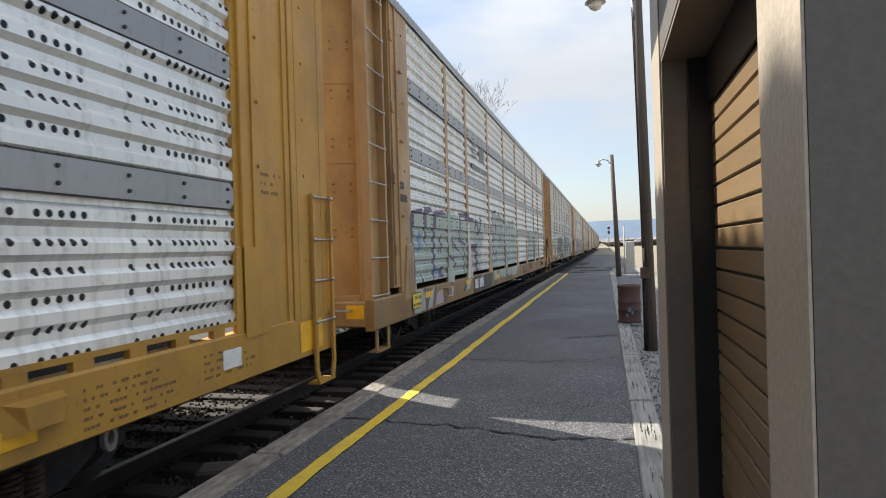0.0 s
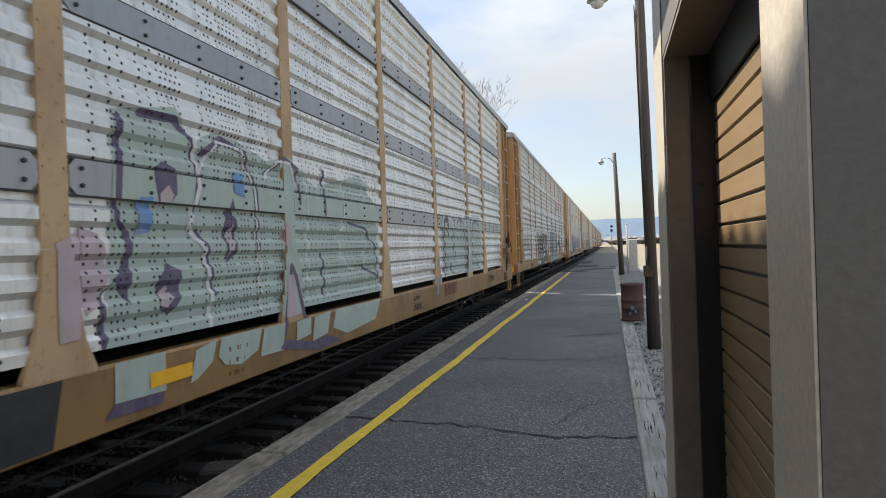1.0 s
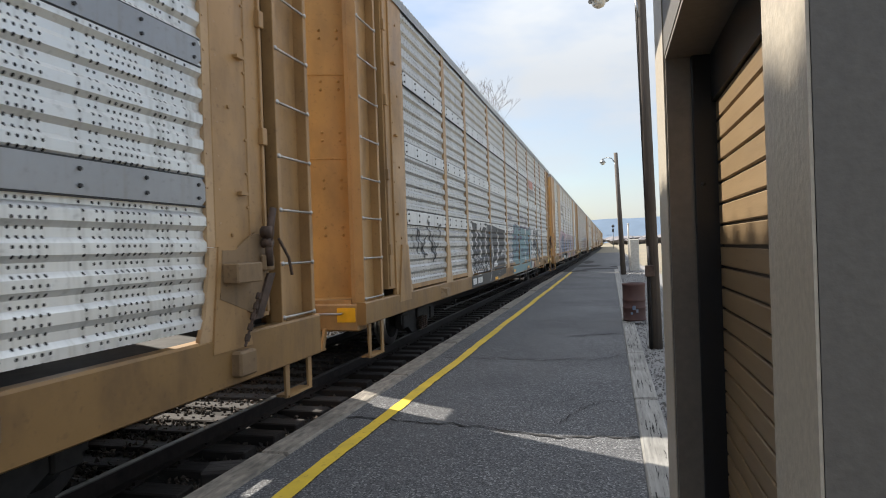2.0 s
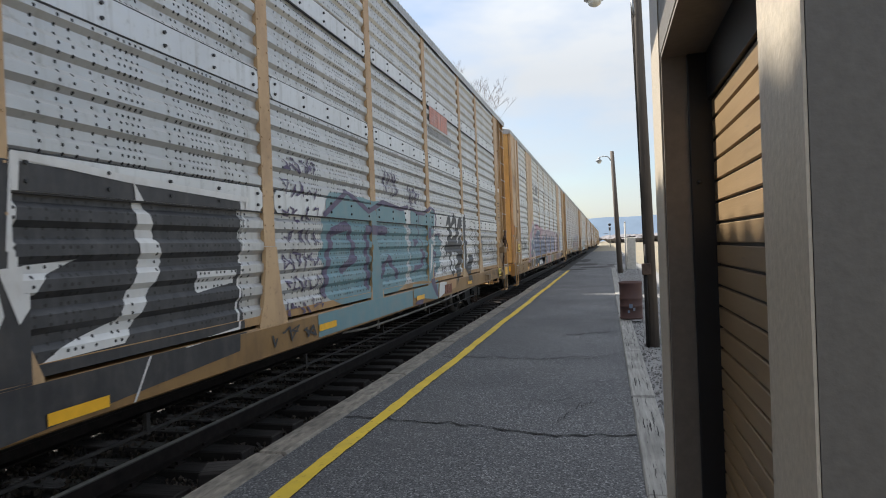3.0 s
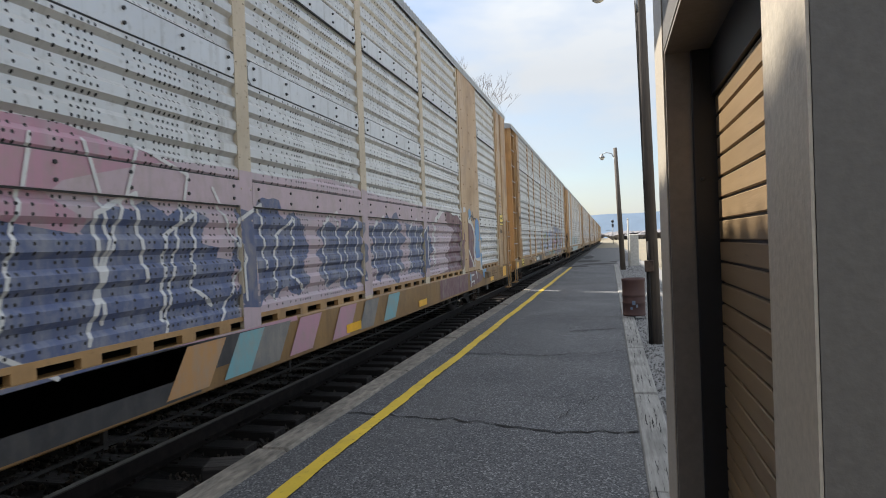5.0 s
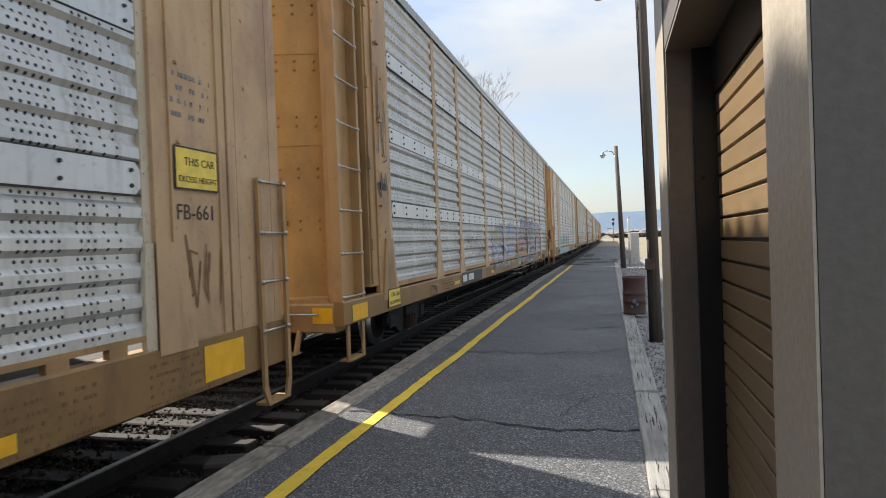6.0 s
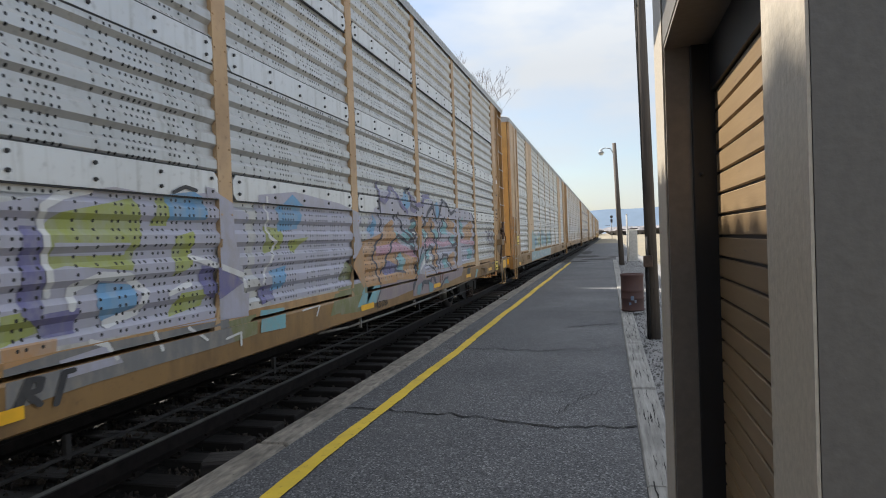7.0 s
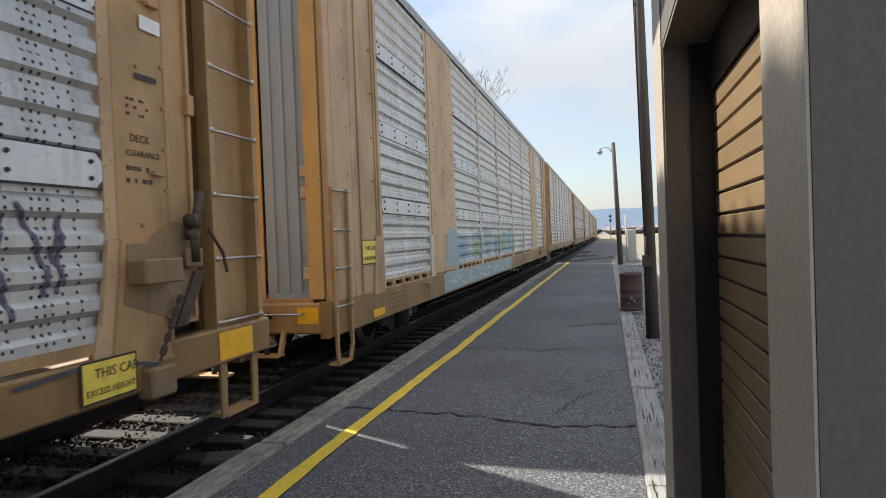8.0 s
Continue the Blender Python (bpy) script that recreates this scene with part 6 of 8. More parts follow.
    s.line([(-5.52, 2.22), (-5.01, 2.19)], 0.05, OFFWHITE, 2)
    s.line([(-5.01, 2.19), (-5.09, 1.88), (-5.08, 1.55), (-5, 1.47)], 0.05, OFFWHITE, 2)
    s.fill([(-4.92, 2.23), (-4.82, 2.21), (-4.83, 1.78), (-4.94, 1.49), (-5.04, 1.5), (-4.94, 1.74)], OFFWHITE, 2)
    s.line([(-4.82, 2.28), (-4.29, 2.27)], 0.05, OFFWHITE, 2)
    s.line([(-4.26, 2.22), (-4.32, 1.73), (-4.25, 1.4), (-4.49, 0.91), (-4.66, 0.67)], 0.04, OFFWHITE, 2)
    s.line([(-4.12, 2.28), (-4.17, 1.64)], 0.06, OFFWHITE, 2)
    s.fill([(-4.26, 1.65), (-3.7, 1.69), (-3.93, 1.6), (-4.14, 1.34)], OFFWHITE, 2)
    s.line([(-4.07, 2.28), (-3.25, 2.22), (-1.81, 2.17)], 0.05, OFFWHITE, 2)
    s.fill([(-3.22, 2.21), (-3.05, 1.97), (-2.93, 1.65), (-3.16, 1.33), (-3.35, 1.12), (-3.99, 1.1), (-3.86, 1.17), (-3.4, 1.28), (-3.16, 1.65)], OFFWHITE, 2)
    s.fill([(-2.56, 1.56), (-2.01, 1.55), (-2.02, 1.44), (-2.54, 1.39)], OFFWHITE, 2)
    s.line([(-1.81, 2.15), (-2.02, 1.04), (-2.75, 1)], 0.03, OFFWHITE, 2)
    s.fill([(-6.26, 1), (-5.84, 1.01), (-5.88, 0.94), (-6.26, 0.92)], OFFWHITE, 2)
    s.fill([(-6.2, 1.09), (-5.78, 1.07), (-5.79, 1.04), (-6.2, 1.06)], OFFWHITE, 2)
    s.line([(-6.38, 1.43), (-6.24, 1.43), (-6.31, 1.49), (-6.29, 1.31)], 0.025, OFFWHITE, 3)
    s.line([(-6.24, 1.41), (-6.13, 1.44), (-6.19, 1.35), (-6.08, 1.36)], 0.025, OFFWHITE, 3)
    s.line([(-6.03, 1.39), (-5.85, 1.5), (-5.94, 1.45), (-5.75, 1.54)], 0.025, OFFWHITE, 3)
    s.fill([(-4.61, 1.53), (-4.66, 1.22), (-4.64, 1.06), (-4.94, 1.05), (-4.8, 1.18)], OFFWHITE, 2)
    s.line([(-5.3, 1.05), (-5.22, 1.23), (-4.89, 1.19)], 0.03, OFFWHITE, 2)
    s.fill([(-5.03, 0.97), (-4.77, 0.97), (-4.86, 0.91), (-5.06, 0.92)], OFFWHITE, 2)
    s.line([(-3.14, 1.01), (-3.32, 0.56)], 0.02, OFFWHITE, 2)
    s.fill([(-6.87, 0.88), (-6.81, 0.91), (-6.83, 0.85), (-6.87, 0.82)], ORANGE, 2)
    s.fill([(3.12, 2.3), (3.33, 2.3), (3.6, 2.25), (4.03, 2.3), (4.25, 2.3), (4.18, 1.07), (3.07, 1.12)], TEAL, 0)
    s.fill([(4.22, 2.3), (4.56, 2.4), (4.72, 2.27), (4.63, 2), (4.47, 1.91), (4.52, 1.78), (4.3, 1.13), (4.12, 1.08)], TEAL, 0)
    s.fill([(4.73, 1.91), (5.03, 1.89), (5.1, 1.73), (5.04, 1.45), (4.83, 1.19), (4.62, 1.21), (4.65, 1.78)], TEAL, 0)
    s.line([(3.12, 2.33), (3.29, 2.32), (3.52, 2.28), (3.88, 2.28), (4.2, 2.36), (4.43, 2.43), (4.62, 2.37), (4.72, 2.22), (4.64, 2.02)], 0.07, PURPLE, 2)
    s.line([(4.66, 1.91), (4.95, 1.93), (5.12, 1.78)], 0.04, PURPLE, 2)
    s.line([(3.56, 2.28), (3.57, 1.82)], 0.03, PURPLE, 2)
    s.fill([(4.2, 2.04), (4.38, 2.04), (4.39, 1.86), (4.16, 1.82)], PURPLE, 2)
    s.fill([(3.25, 1.82), (3.54, 1.83), (3.52, 1.77), (3.25, 1.69)], PURPLE, 2)
    s.fill([(3.16, 1.26), (3.27, 1.39), (3.52, 1.39), (3.71, 1.39), (3.71, 1.34), (3.32, 1.3)], PURPLE, 2)
    s.fill([(3.73, 1.64), (3.89, 1.67), (3.93, 1.56), (3.85, 1.38), (3.73, 1.36), (3.73, 1.46)], PURPLE, 2)
    s.line([(3.71, 1.82), (3.76, 1.75), (3.73, 1.64)], 0.04, PURPLE, 2)
    s.fill([(4.39, 1.66), (4.58, 1.67), (4.68, 1.56), (4.6, 1.48), (4.51, 1.57), (4.44, 1.49), (4.54, 1.22), (4.36, 1.12), (4.43, 1.32), (4.35, 1.53)], PURPLE, 2)
    s.fill([(4.44, 1.53), (4.52, 1.52), (4.54, 1.29), (4.46, 1.27)], OFFWHITE, 2)
    s.fill([(4.19, 1.1), (4.42, 1.11), (4.62, 0.62), (4.49, 0.64), (4.2, 0.97)], PURPLE, 2)
    s.fill([(4.27, 1.74), (4.39, 1.74), (4.28, 1.33), (4.13, 1.19)], OFFWHITE, 1)
    s.fill([(3.06, 1.08), (4.15, 1.03), (4.68, 1.07), (4.55, 0.56), (3.05, 0.79)], TEAL, 1)
    s.fill([(3.11, 0.62), (3.29, 0.72), (3.61, 0.67), (3.52, 0.56)], PURPLE, 2)
    s.fill([(4.65, 0.56), (4.75, 1.02), (5.3, 0.97), (5.07, 0.67)], OFFWHITE, 1)
    s.fill([(5.2, 0.64), (5.3, 1.03), (6.1, 1.04), (6.03, 0.73)], ORANGE, 1)
    s.line([(4.72, 2.27), (4.66, 1.91)], 0.2, OFFWHITE, 1)
    s.fill([(4.85, 2.1), (5.68, 2.35), (6.99, 2.41), (8.35, 2.29), (8.55, 1.22), (6.11, 1.15), (5.14, 1.2), (4.75, 1.11)], OFFWHITE, 0)
    s.fill([(5.42, 2.08), (5.62, 2.29), (5.82, 2.31), (5.88, 2.15), (6.21, 2.4), (6.38, 2.24), (6.32, 1.94), (6.57, 2.28), (6.84, 2.33), (6.89, 2.15), (6.68, 2.01), (6.39, 1.71), (6.88, 1.96), (6.91, 1.51), (6.66, 1.09), (6.33, 0.97), (6.2, 0.77), (6.29, 1.25), (6.43, 1.35), (6.44, 1.53), (6.14, 1.57), (6.19, 1.37), (6.09, 1.12), (5.88, 1.06), (5.8, 1.29), (5.81, 1.5), (5.52, 1.57), (5.37, 1.42), (5.44, 1.72), (5.55, 1.93)], SPRAY_BLACK, 2)
    s.fill([(7.05, 2.31), (7.29, 2.43), (7.28, 1.96), (7.47, 1.76), (7.19, 1.3), (7.33, 1.16), (7.7, 1.48), (8.16, 1.46), (8.04, 1.25), (7.66, 1.06), (7.81, 0.76), (7.46, 0.72), (7.32, 1.03), (7.03, 1.19), (7.05, 1.77)], SPRAY_BLACK, 2)
    s.fill([(5.96, 2.1), (6.19, 2.17), (6.32, 1.94), (6, 1.83)], OFFWHITE, 3)
    s.fill([(5.45, 2.08), (5.66, 2.14), (5.74, 1.93), (5.53, 1.72)], OFFWHITE, 3)
    s.fill([(5.9, 1.58), (6.14, 1.54), (6.06, 1.18), (5.91, 1.17)], OFFWHITE, 3)
    s.line([(7.59, 2.11), (8.32, 2.06), (7.74, 1.9), (8.39, 1.76)], 0.02, SPRAY_BLACK, 2)
    s.line([(5.23, 1.92), (5.44, 1.72), (5.17, 1.63), (5.37, 1.42)], 0.02, SPRAY_BLACK, 2)
    s.line([(5.19, 1.27), (5.25, 1.24), (5.18, 1.19)], 0.02, SPRAY_BLACK, 2)
    s.line([(7.96, 2.27), (8.34, 2.21), (8.52, 1.99), (8.1, 1.83)], 0.02, SPRAY_BLACK, 2)
    s.line([(3.13, 2.54), (3.2, 2.5), (3.23, 2.43), (3.16, 2.39)], 0.035, PURPLE, 2)
    s.line([(3.29, 2.55), (3.26, 2.47), (3.33, 2.43), (3.38, 2.55)], 0.03, PURPLE, 2)
    s.line([(3.46, 2.6), (3.49, 2.47), (3.57, 2.45), (3.67, 2.63)], 0.03, PURPLE, 2)
    s.scrawl(-6.6, -4.4, 1.0, 1.4, OFFWHITE, 4, 12, 10, 0.03)
    number_board(s, c2, -7.0, w=2.2, label="black sill stretch with white bars")
    reflector(s, -4.0, 0.62)
    for k, z in enumerate((2.72, 2.45, 2.2, 1.95, 1.7, 1.45, 1.2)):
        s.scrawl(-1.15 + 0.05 * (k % 2), -0.35, z - 0.2, z - 0.02, PURPLE, 1, 70 + k, 6, 0.022)
    s.scrawl(1.8, 2.5, 2.45, 2.9, PURPLE, 1, 33, 4, 0.03)
    s.scrawl(3.0, 3.6, 2.42, 2.75, PURPLE, 1, 34, 4, 0.03)
    s.blob(-0.35, 3.0, 0.95, 2.40, TEAL, 0, 3, 0.10, 50, "teal graffiti with dark purple shapes")
    s.rect(-0.5, 3.0, 0.6, 0.98, TEAL, 0)
    s.line([(-0.2, 2.1), (0.5, 2.42), (1.2, 2.2), (1.8, 2.36), (2.6, 2.3), (3.0, 2.35)], 0.07, PURPLE, 2)
    s.line([(-0.25, 1.2), (0.0, 1.9), (0.5, 2.0), (0.7, 1.6), (0.3, 1.45)], 0.12, PURPLE, 2)
    s.line([(1.1, 1.2), (1.15, 1.95), (1.9, 1.95)], 0.13, PURPLE, 2)
    s.line([(1.6, 1.3), (2.0, 1.55), (2.4, 1.25)], 0.1, PURPLE, 2)
    side_words("323", 0.15, c2, 5.16, 1.17, STENCIL, SIDE + 0.008)
    s.scrawl(8.0, 11.2, 1.2, 1.95, SPRAY_BLACK, 2, 15, 10, 0.022)
    s.scrawl(-11.4, -9.4, 1.3, 2.2, SPRAY_BLACK, 2, 16, 6, 0.04)
    bars(c2, 5.1, 0.75, [0.17, 0.17, 0.17], 0.18, MAROON, SIDE + 0.042, "emblem")
    for y in (3.2, 7.2, -0.5):
        reflector(s, y, 0.7)
    s.scrawl(-1.5, -0.6, 0.62, 0.95, SPRAY_BLACK, 2, 18, 5, 0.035)
    s.scrawl(9.9, 12.6, 0.6, 0.95, SPRAY_BLACK, 1, 19, 8, 0.02)
    bars(c2, 4.55, 4.0, [0.26] * 5, 0.34, CORAL, SIDE + 0.006, "faded_lettering")
    bm = bmesh.new()
    box(bm, SIDE + 0.003, SIDE + 0.006, 4.45, 6.2, 3.8, 3.92)
    part("emblem_bar", bm, GREY, c2)
    small_print(c2, 11.86, 2.9, 7, 0.3, 0.05, SIDE + 0.014, STENCIL, 8)
    s.shapes(Spray.stroke([(11.84, 3.45), (11.84, 3.95), (12.18, 3.95)], 0.012) + Spray.stroke([(12.18, 3.95), (12.18, 3.45), (11.84, 3.45)], 0.012), BROWN_INK, 1, "notice_frame")
    s.rect(11.9, 12.12, 3.26, 3.36, WHITE, 1, "label_plate", "small white paper label")
    excess_placard(c2, 11.42, 0.62, SIDE + 0.032, 0.46)
    s.rect(12.7, 13.2, 0.6, 0.95, REFLECT, 1, "painted_patch", "bright yellow painted patch")
    # fourth car: blue letters in a pink cloud
    s = Spray(c3, "b")
    s.fill([(-8.84, 1.81), (-8.62, 2.1), (-8.07, 2.24), (-7.52, 2.68), (-6.89, 2.46), (-6.91, 2.21), (-6.06, 2.6), (-4.46, 2.48), (-3.34, 2.49), (-1.22, 2.22), (-0.6, 0.95), (-5.33, 1), (-7.79, 0.98), (-8.74, 0.97)], PINK, 0)
    s.fill([(-9.16, 0.98), (-9.01, 1.38), (-8.83, 1.58), (-8.74, 0.97)], PINK, 1)
    s.fill([(-9.68, 0.91), (-9.18, 0.99), (-8.74, 0.95), (-8.86, 0.59), (-9.69, 0.65)], BURGUNDY, 0)
    s.fill([(-9.68, 0.94), (-9.48, 0.95), (-9.24, 1), (-9.21, 0.85), (-9.69, 0.78)], PINK, 1)
    s.fill([(-7.97, 2.12), (-7.89, 2.35), (-7.61, 2.53), (-7.27, 2.47), (-6.9, 2.27), (-7, 1.7), (-6.82, 0.96), (-7.15, 0.98), (-7.27, 1.3), (-7.81, 0.78), (-8.37, 0.59), (-8.21, 1.04), (-8.37, 1.52), (-8.42, 1.73), (-8.09, 1.87), (-7.81, 1.9)], OFFWHITE, 1)
    s.fill([(-8.1, 1.83), (-7.78, 1.81), (-7.63, 1.93), (-7.33, 2.26), (-7.56, 2.12), (-7.62, 2.17), (-7.55, 2.51), (-7.18, 2.42), (-7, 2.26), (-7.05, 1.65), (-7.17, 1.29), (-7.4, 1.31), (-7.72, 1.46), (-7.82, 1.16), (-8.2, 1.21), (-8.05, 1.54), (-8.12, 1.68)], BLUE, 2)
    s.fill([(-8.22, 1.19), (-7.84, 1.16), (-7.98, 0.69), (-8.33, 0.64)], SPRAY_BLACK, 2)
    s.fill([(-7.55, 1.64), (-7.31, 1.96), (-7.32, 1.63)], OFFWHITE, 3)
    s.line([(-7.72, 1.9), (-7.29, 2.21), (-7.2, 2.27)], 0.05, OFFWHITE, 3)
    s.fill([(-7.93, 2.1), (-7.84, 2.31), (-7.66, 2.42), (-7.65, 2.19), (-7.8, 1.95), (-7.94, 1.9)], GREY, 3)
    s.fill([(-8.39, 1.68), (-8.13, 1.79), (-8.14, 1.63), (-8.38, 1.52)], GREY, 3)
    s.fill([(-8.37, 1.4), (-8.15, 1.51), (-8.35, 0.9), (-8.53, 0.82)], GREY, 3)
    s.fill([(-7.75, 1.34), (-7.36, 1.26), (-7.42, 1.07), (-7.78, 1.11)], GREY, 3)
    s.fill([(-7.77, 1.09), (-7.67, 1.08), (-7.83, 0.72), (-7.93, 0.68)], MAUVE, 3)
    s.fill([(-6.88, 1.92), (-6.24, 2.05), (-5.81, 2.31), (-4.47, 2.33), (-4.31, 1.96), (-1.66, 1.61), (-1.57, 1.01), (-5.17, 0.95), (-6.89, 1.08)], BLUE, 1)
    s.line([(-6.62, 1.81), (-6.37, 1.98), (-6.06, 1.81), (-6.23, 1.45), (-6.54, 1.35), (-6.5, 1.12)], 0.035, OFFWHITE, 3)
    s.line([(-6.53, 2.21), (-6.21, 2.44), (-6.02, 2.36), (-6.03, 2.18)], 0.035, OFFWHITE, 3)
    s.line([(-6.3, 2.1), (-6.05, 1.93), (-5.93, 1.75)], 0.035, OFFWHITE, 3)
    s.line([(-5.86, 1.05), (-5.89, 1.5), (-5.71, 1.87), (-5.92, 1.9)], 0.035, OFFWHITE, 3)
    s.line([(-5.33, 1.81), (-5.45, 1.41), (-5.3, 0.96)], 0.03, OFFWHITE, 3)
    s.line([(-5.24, 1.95), (-4.79, 2.03), (-4.33, 1.81), (-4.48, 1.36), (-4.96, 1.24)], 0.03, OFFWHITE, 3)
    s.line([(-4.31, 1.96), (-4.68, 2.25), (-5.67, 2.29)], 0.03, OFFWHITE, 3)
    s.line([(-3.6, 2.39), (-3.85, 1.17), (-3.51, 0.98)], 0.03, OFFWHITE, 3)
    s.line([(-3.22, 2.41), (-3.03, 1.81), (-3.24, 1.13), (-2.75, 2.44), (-2.24, 2.28), (-2.54, 1.08)], 0.03, OFFWHITE, 3)
    s.line([(-1.93, 2.2), (-1.48, 1.61), (-1.91, 1.04)], 0.03, OFFWHITE, 3)
    s.fill([(-7.92, 1.81), (-7.74, 1.83), (-7.73, 1.69), (-7.86, 1.65), (-7.91, 1.72)], AQUA, 4)
    s.fill([(-8.51, 1.37), (-8.37, 1.37), (-8.39, 1.23), (-8.51, 1.25)], AQUA, 4)
    s.fill([(-7.53, 1.08), (-7.37, 1.09), (-7.37, 0.92), (-7.47, 0.95)], AQUA, 4)
    s.fill([(-6.03, 2.21), (-5.85, 2.25), (-5.9, 2.15), (-6.02, 2.15)], AQUA, 4)
    s.fill([(-6.65, 1.36), (-6.42, 1.34), (-6.49, 1.23), (-6.64, 1.25)], AQUA, 4)
    s.fill([(-5.93, 0.97), (-5.76, 1.01), (-5.8, 0.88), (-5.91, 0.87)], AQUA, 4)
    s.line([(-8.76, 1.96), (-8.93, 1.97), (-8.88, 2.03), (-8.76, 1.96), (-8.66, 1.98), (-8.56, 1.85), (-8.5, 1.77), (-8.59, 1.73)], 0.04, OFFWHITE, 3)
    s.line([(-8.72, 1.86), (-8.58, 1.84), (-8.44, 1.79)], 0.04, OFFWHITE, 3)
    s.fill([(-7.36, 0.59), (-6.91, 0.88), (-6.68, 1.05), (-1.01, 0.97), (-1.35, 0.73), (-5.95, 0.74)], SPRAY_BLACK, 1)
    s.fill([(-7.5, 0.59), (-7.02, 0.74), (-6.91, 0.78), (-6.57, 0.62), (-7.02, 0.69)], OFFWHITE, 2)
    s.line([(-6.45, 1), (-6.33, 0.98), (-6.44, 0.76)], 0.03, OFFWHITE, 3)
    s.line([(-5.33, 1), (-5.26, 0.85), (-5.03, 0.93)], 0.03, OFFWHITE, 3)
    for k, y in enumerate((-3.3, -1.7, 0.0, 1.6, 3.2)):
        s.blob(y, y + 1.5, 1.15, 2.05 + 0.1 * (k % 2), BLUE, 1, 75 + k, 0.3, 40)
        s.line([(y + 0.2, 1.25), (y + 0.15, 1.95), (y + 0.5, 2.1), (y + 0.6, 1.5)], 0.035, OFFWHITE, 3)
        s.line([(y + 0.75, 1.2), (y + 0.8, 1.8), (y + 1.15, 2.0), (y + 1.1, 1.4), (y + 1.35, 1.25)], 0.035, OFFWHITE, 3)
    s.blob(-3.6, 6.2, 1.0, 2.45, PALE_PINK, 0, 8, 0.12, 70, "blue and white graffiti letters in a pink cloud")
    s.scrawl(-11.5, -9.7, 1.35, 2.0, SPRAY_BLACK, 1, 21, 9, 0.04)
    s.rect(-5.6, -2.2, 0.58, 0.98, SPRAY_BLACK, 1)
    for k, (y, m) in enumerate(((-2.6, ORANGE), (-1.9, AQUA), (-1.5, GREY), (-0.8, PINK), (0.2, PINK), (1.0, GREY), (1.9, AQUA))):
        s.rect(y, y + 0.5, 0.6, 0.97, m, 2, slant=0.25)
    bars(c3, -5.3, 0.68, [0.10, 0.10, 0.12, 0.12, -0.12, 0.09, 0.09, 0.09, 0.09, 0.09, 0.09], 0.2, WHITE, SIDE + 0.042)
    for y in (-9.9, -6.1, 0.6, 3.6, 10.1):
        reflector(s, y, 0.62)
    for k in range(2):
        small_print(c3, -12.9 + k * 1.2, 0.86, 5, 0.8, 0.04, seed=20 + k)
        small_print(c3, 10.4 + k * 1.2, 0.86, 5, 0.8, 0.04, seed=24 + k)
    excess_placard(c3, -12.5, 1.38, SIDE + 0.022, 0.5)
    s.scrawl(-12.5, -12.0, 1.75, 2.1, BROWN_INK, 1, 25, 5, 0.014)
    s.scrawl(-12.5, -11.9, 3.3, 3.9, BROWN_INK, 1, 26, 5, 0.016)
    s.scrawl(-13.3, -12.75, 3.5, 4.4, BROWN_INK, 1, 27, 5, 0.014)
    s.scrawl(-12.5, -11.95, 1.12, 1.3, OFFWHITE, 1, 28, 6, 0.014)
    s.scrawl(11.9, 12.5, 1.2, 1.8, BROWN_INK, 1, 30, 6, 0.016)
    bars(c3, -12.5, 3.0, [0.09, 0.09], 0.13, BROWN_INK, SIDE + 0.024)
    bars(c3, -12.5, 2.8, [0.08] * 5, 0.13, BROWN_INK, SIDE + 0.024)
    s.fill([(7.69, 2.14), (7.89, 2.13), (8.08, 2.06), (8.23, 1.86), (8.25, 1.76), (8.15, 1.52), (8.25, 1.37), (8.03, 1.14), (7.65, 1.46)], BURGUNDY, 1)
    s.fill([(7.65, 1.46), (7.85, 1.28), (8.03, 1.13), (8.42, 0.98), (9.14, 0.83), (8.94, 0.71), (7.61, 0.64)], BURGUNDY, 1)
    s.line([(7.69, 2.19), (7.89, 2.18), (8.08, 2.11), (8.26, 1.97), (8.36, 1.79), (8.31, 1.61), (8.21, 1.48), (8.27, 1.35)], 0.13, OFFWHITE, 2)
    s.line([(7.69, 2.22), (7.97, 2.22), (8.2, 2.1), (8.39, 1.86)], 0.03, SPRAY_BLACK, 3)
    s.line([(8.27, 1.35), (8.58, 1.28), (8.89, 1.28), (9.15, 0.99)], 0.11, OFFWHITE, 2)
    s.line([(7.65, 1.51), (7.85, 1.36), (8.11, 1.16), (8.41, 0.91)], 0.06, OFFWHITE, 2)
    s.line([(8.03, 1.11), (8.27, 1.33)], 0.04, OFFWHITE, 2)
    s.line([(8.25, 1.33), (8.35, 1), (8.43, 0.82)], 0.05, OFFWHITE, 2)
    s.fill([(8.4, 1.94), (8.46, 2.2), (8.61, 2.26), (8.86, 2.19), (8.9, 1.95), (8.85, 1.55), (8.89, 1.3), (8.41, 1.3), (8.35, 1.5)], BRIGHT_BLUE, 2)
    s.fill([(8.47, 1.94), (8.56, 2.19), (8.8, 2.15), (8.81, 1.87), (8.76, 1.39), (8.44, 1.35), (8.4, 1.57)], SKY_BLUE, 3)
    s.fill([(7.71, 2.42), (7.87, 2.47), (8, 2.38), (7.97, 2.25), (7.84, 2.2), (7.74, 2.25)], SKY_BLUE, 3)
    s.fill([(9.03, 1.87), (9.18, 1.88), (9.31, 1.79), (9.22, 1.59), (9.05, 1.62)], SKY_BLUE, 3)
    s.fill([(8.93, 1.42), (9.24, 1.37), (9.26, 1.09), (9.59, 0.99), (9.58, 0.73), (9.21, 0.78), (8.97, 1.21)], SKY_BLUE, 2)
    s.fill([(7.63, 0.99), (7.76, 0.92), (7.72, 0.8), (7.62, 0.81)], SKY_BLUE, 2)
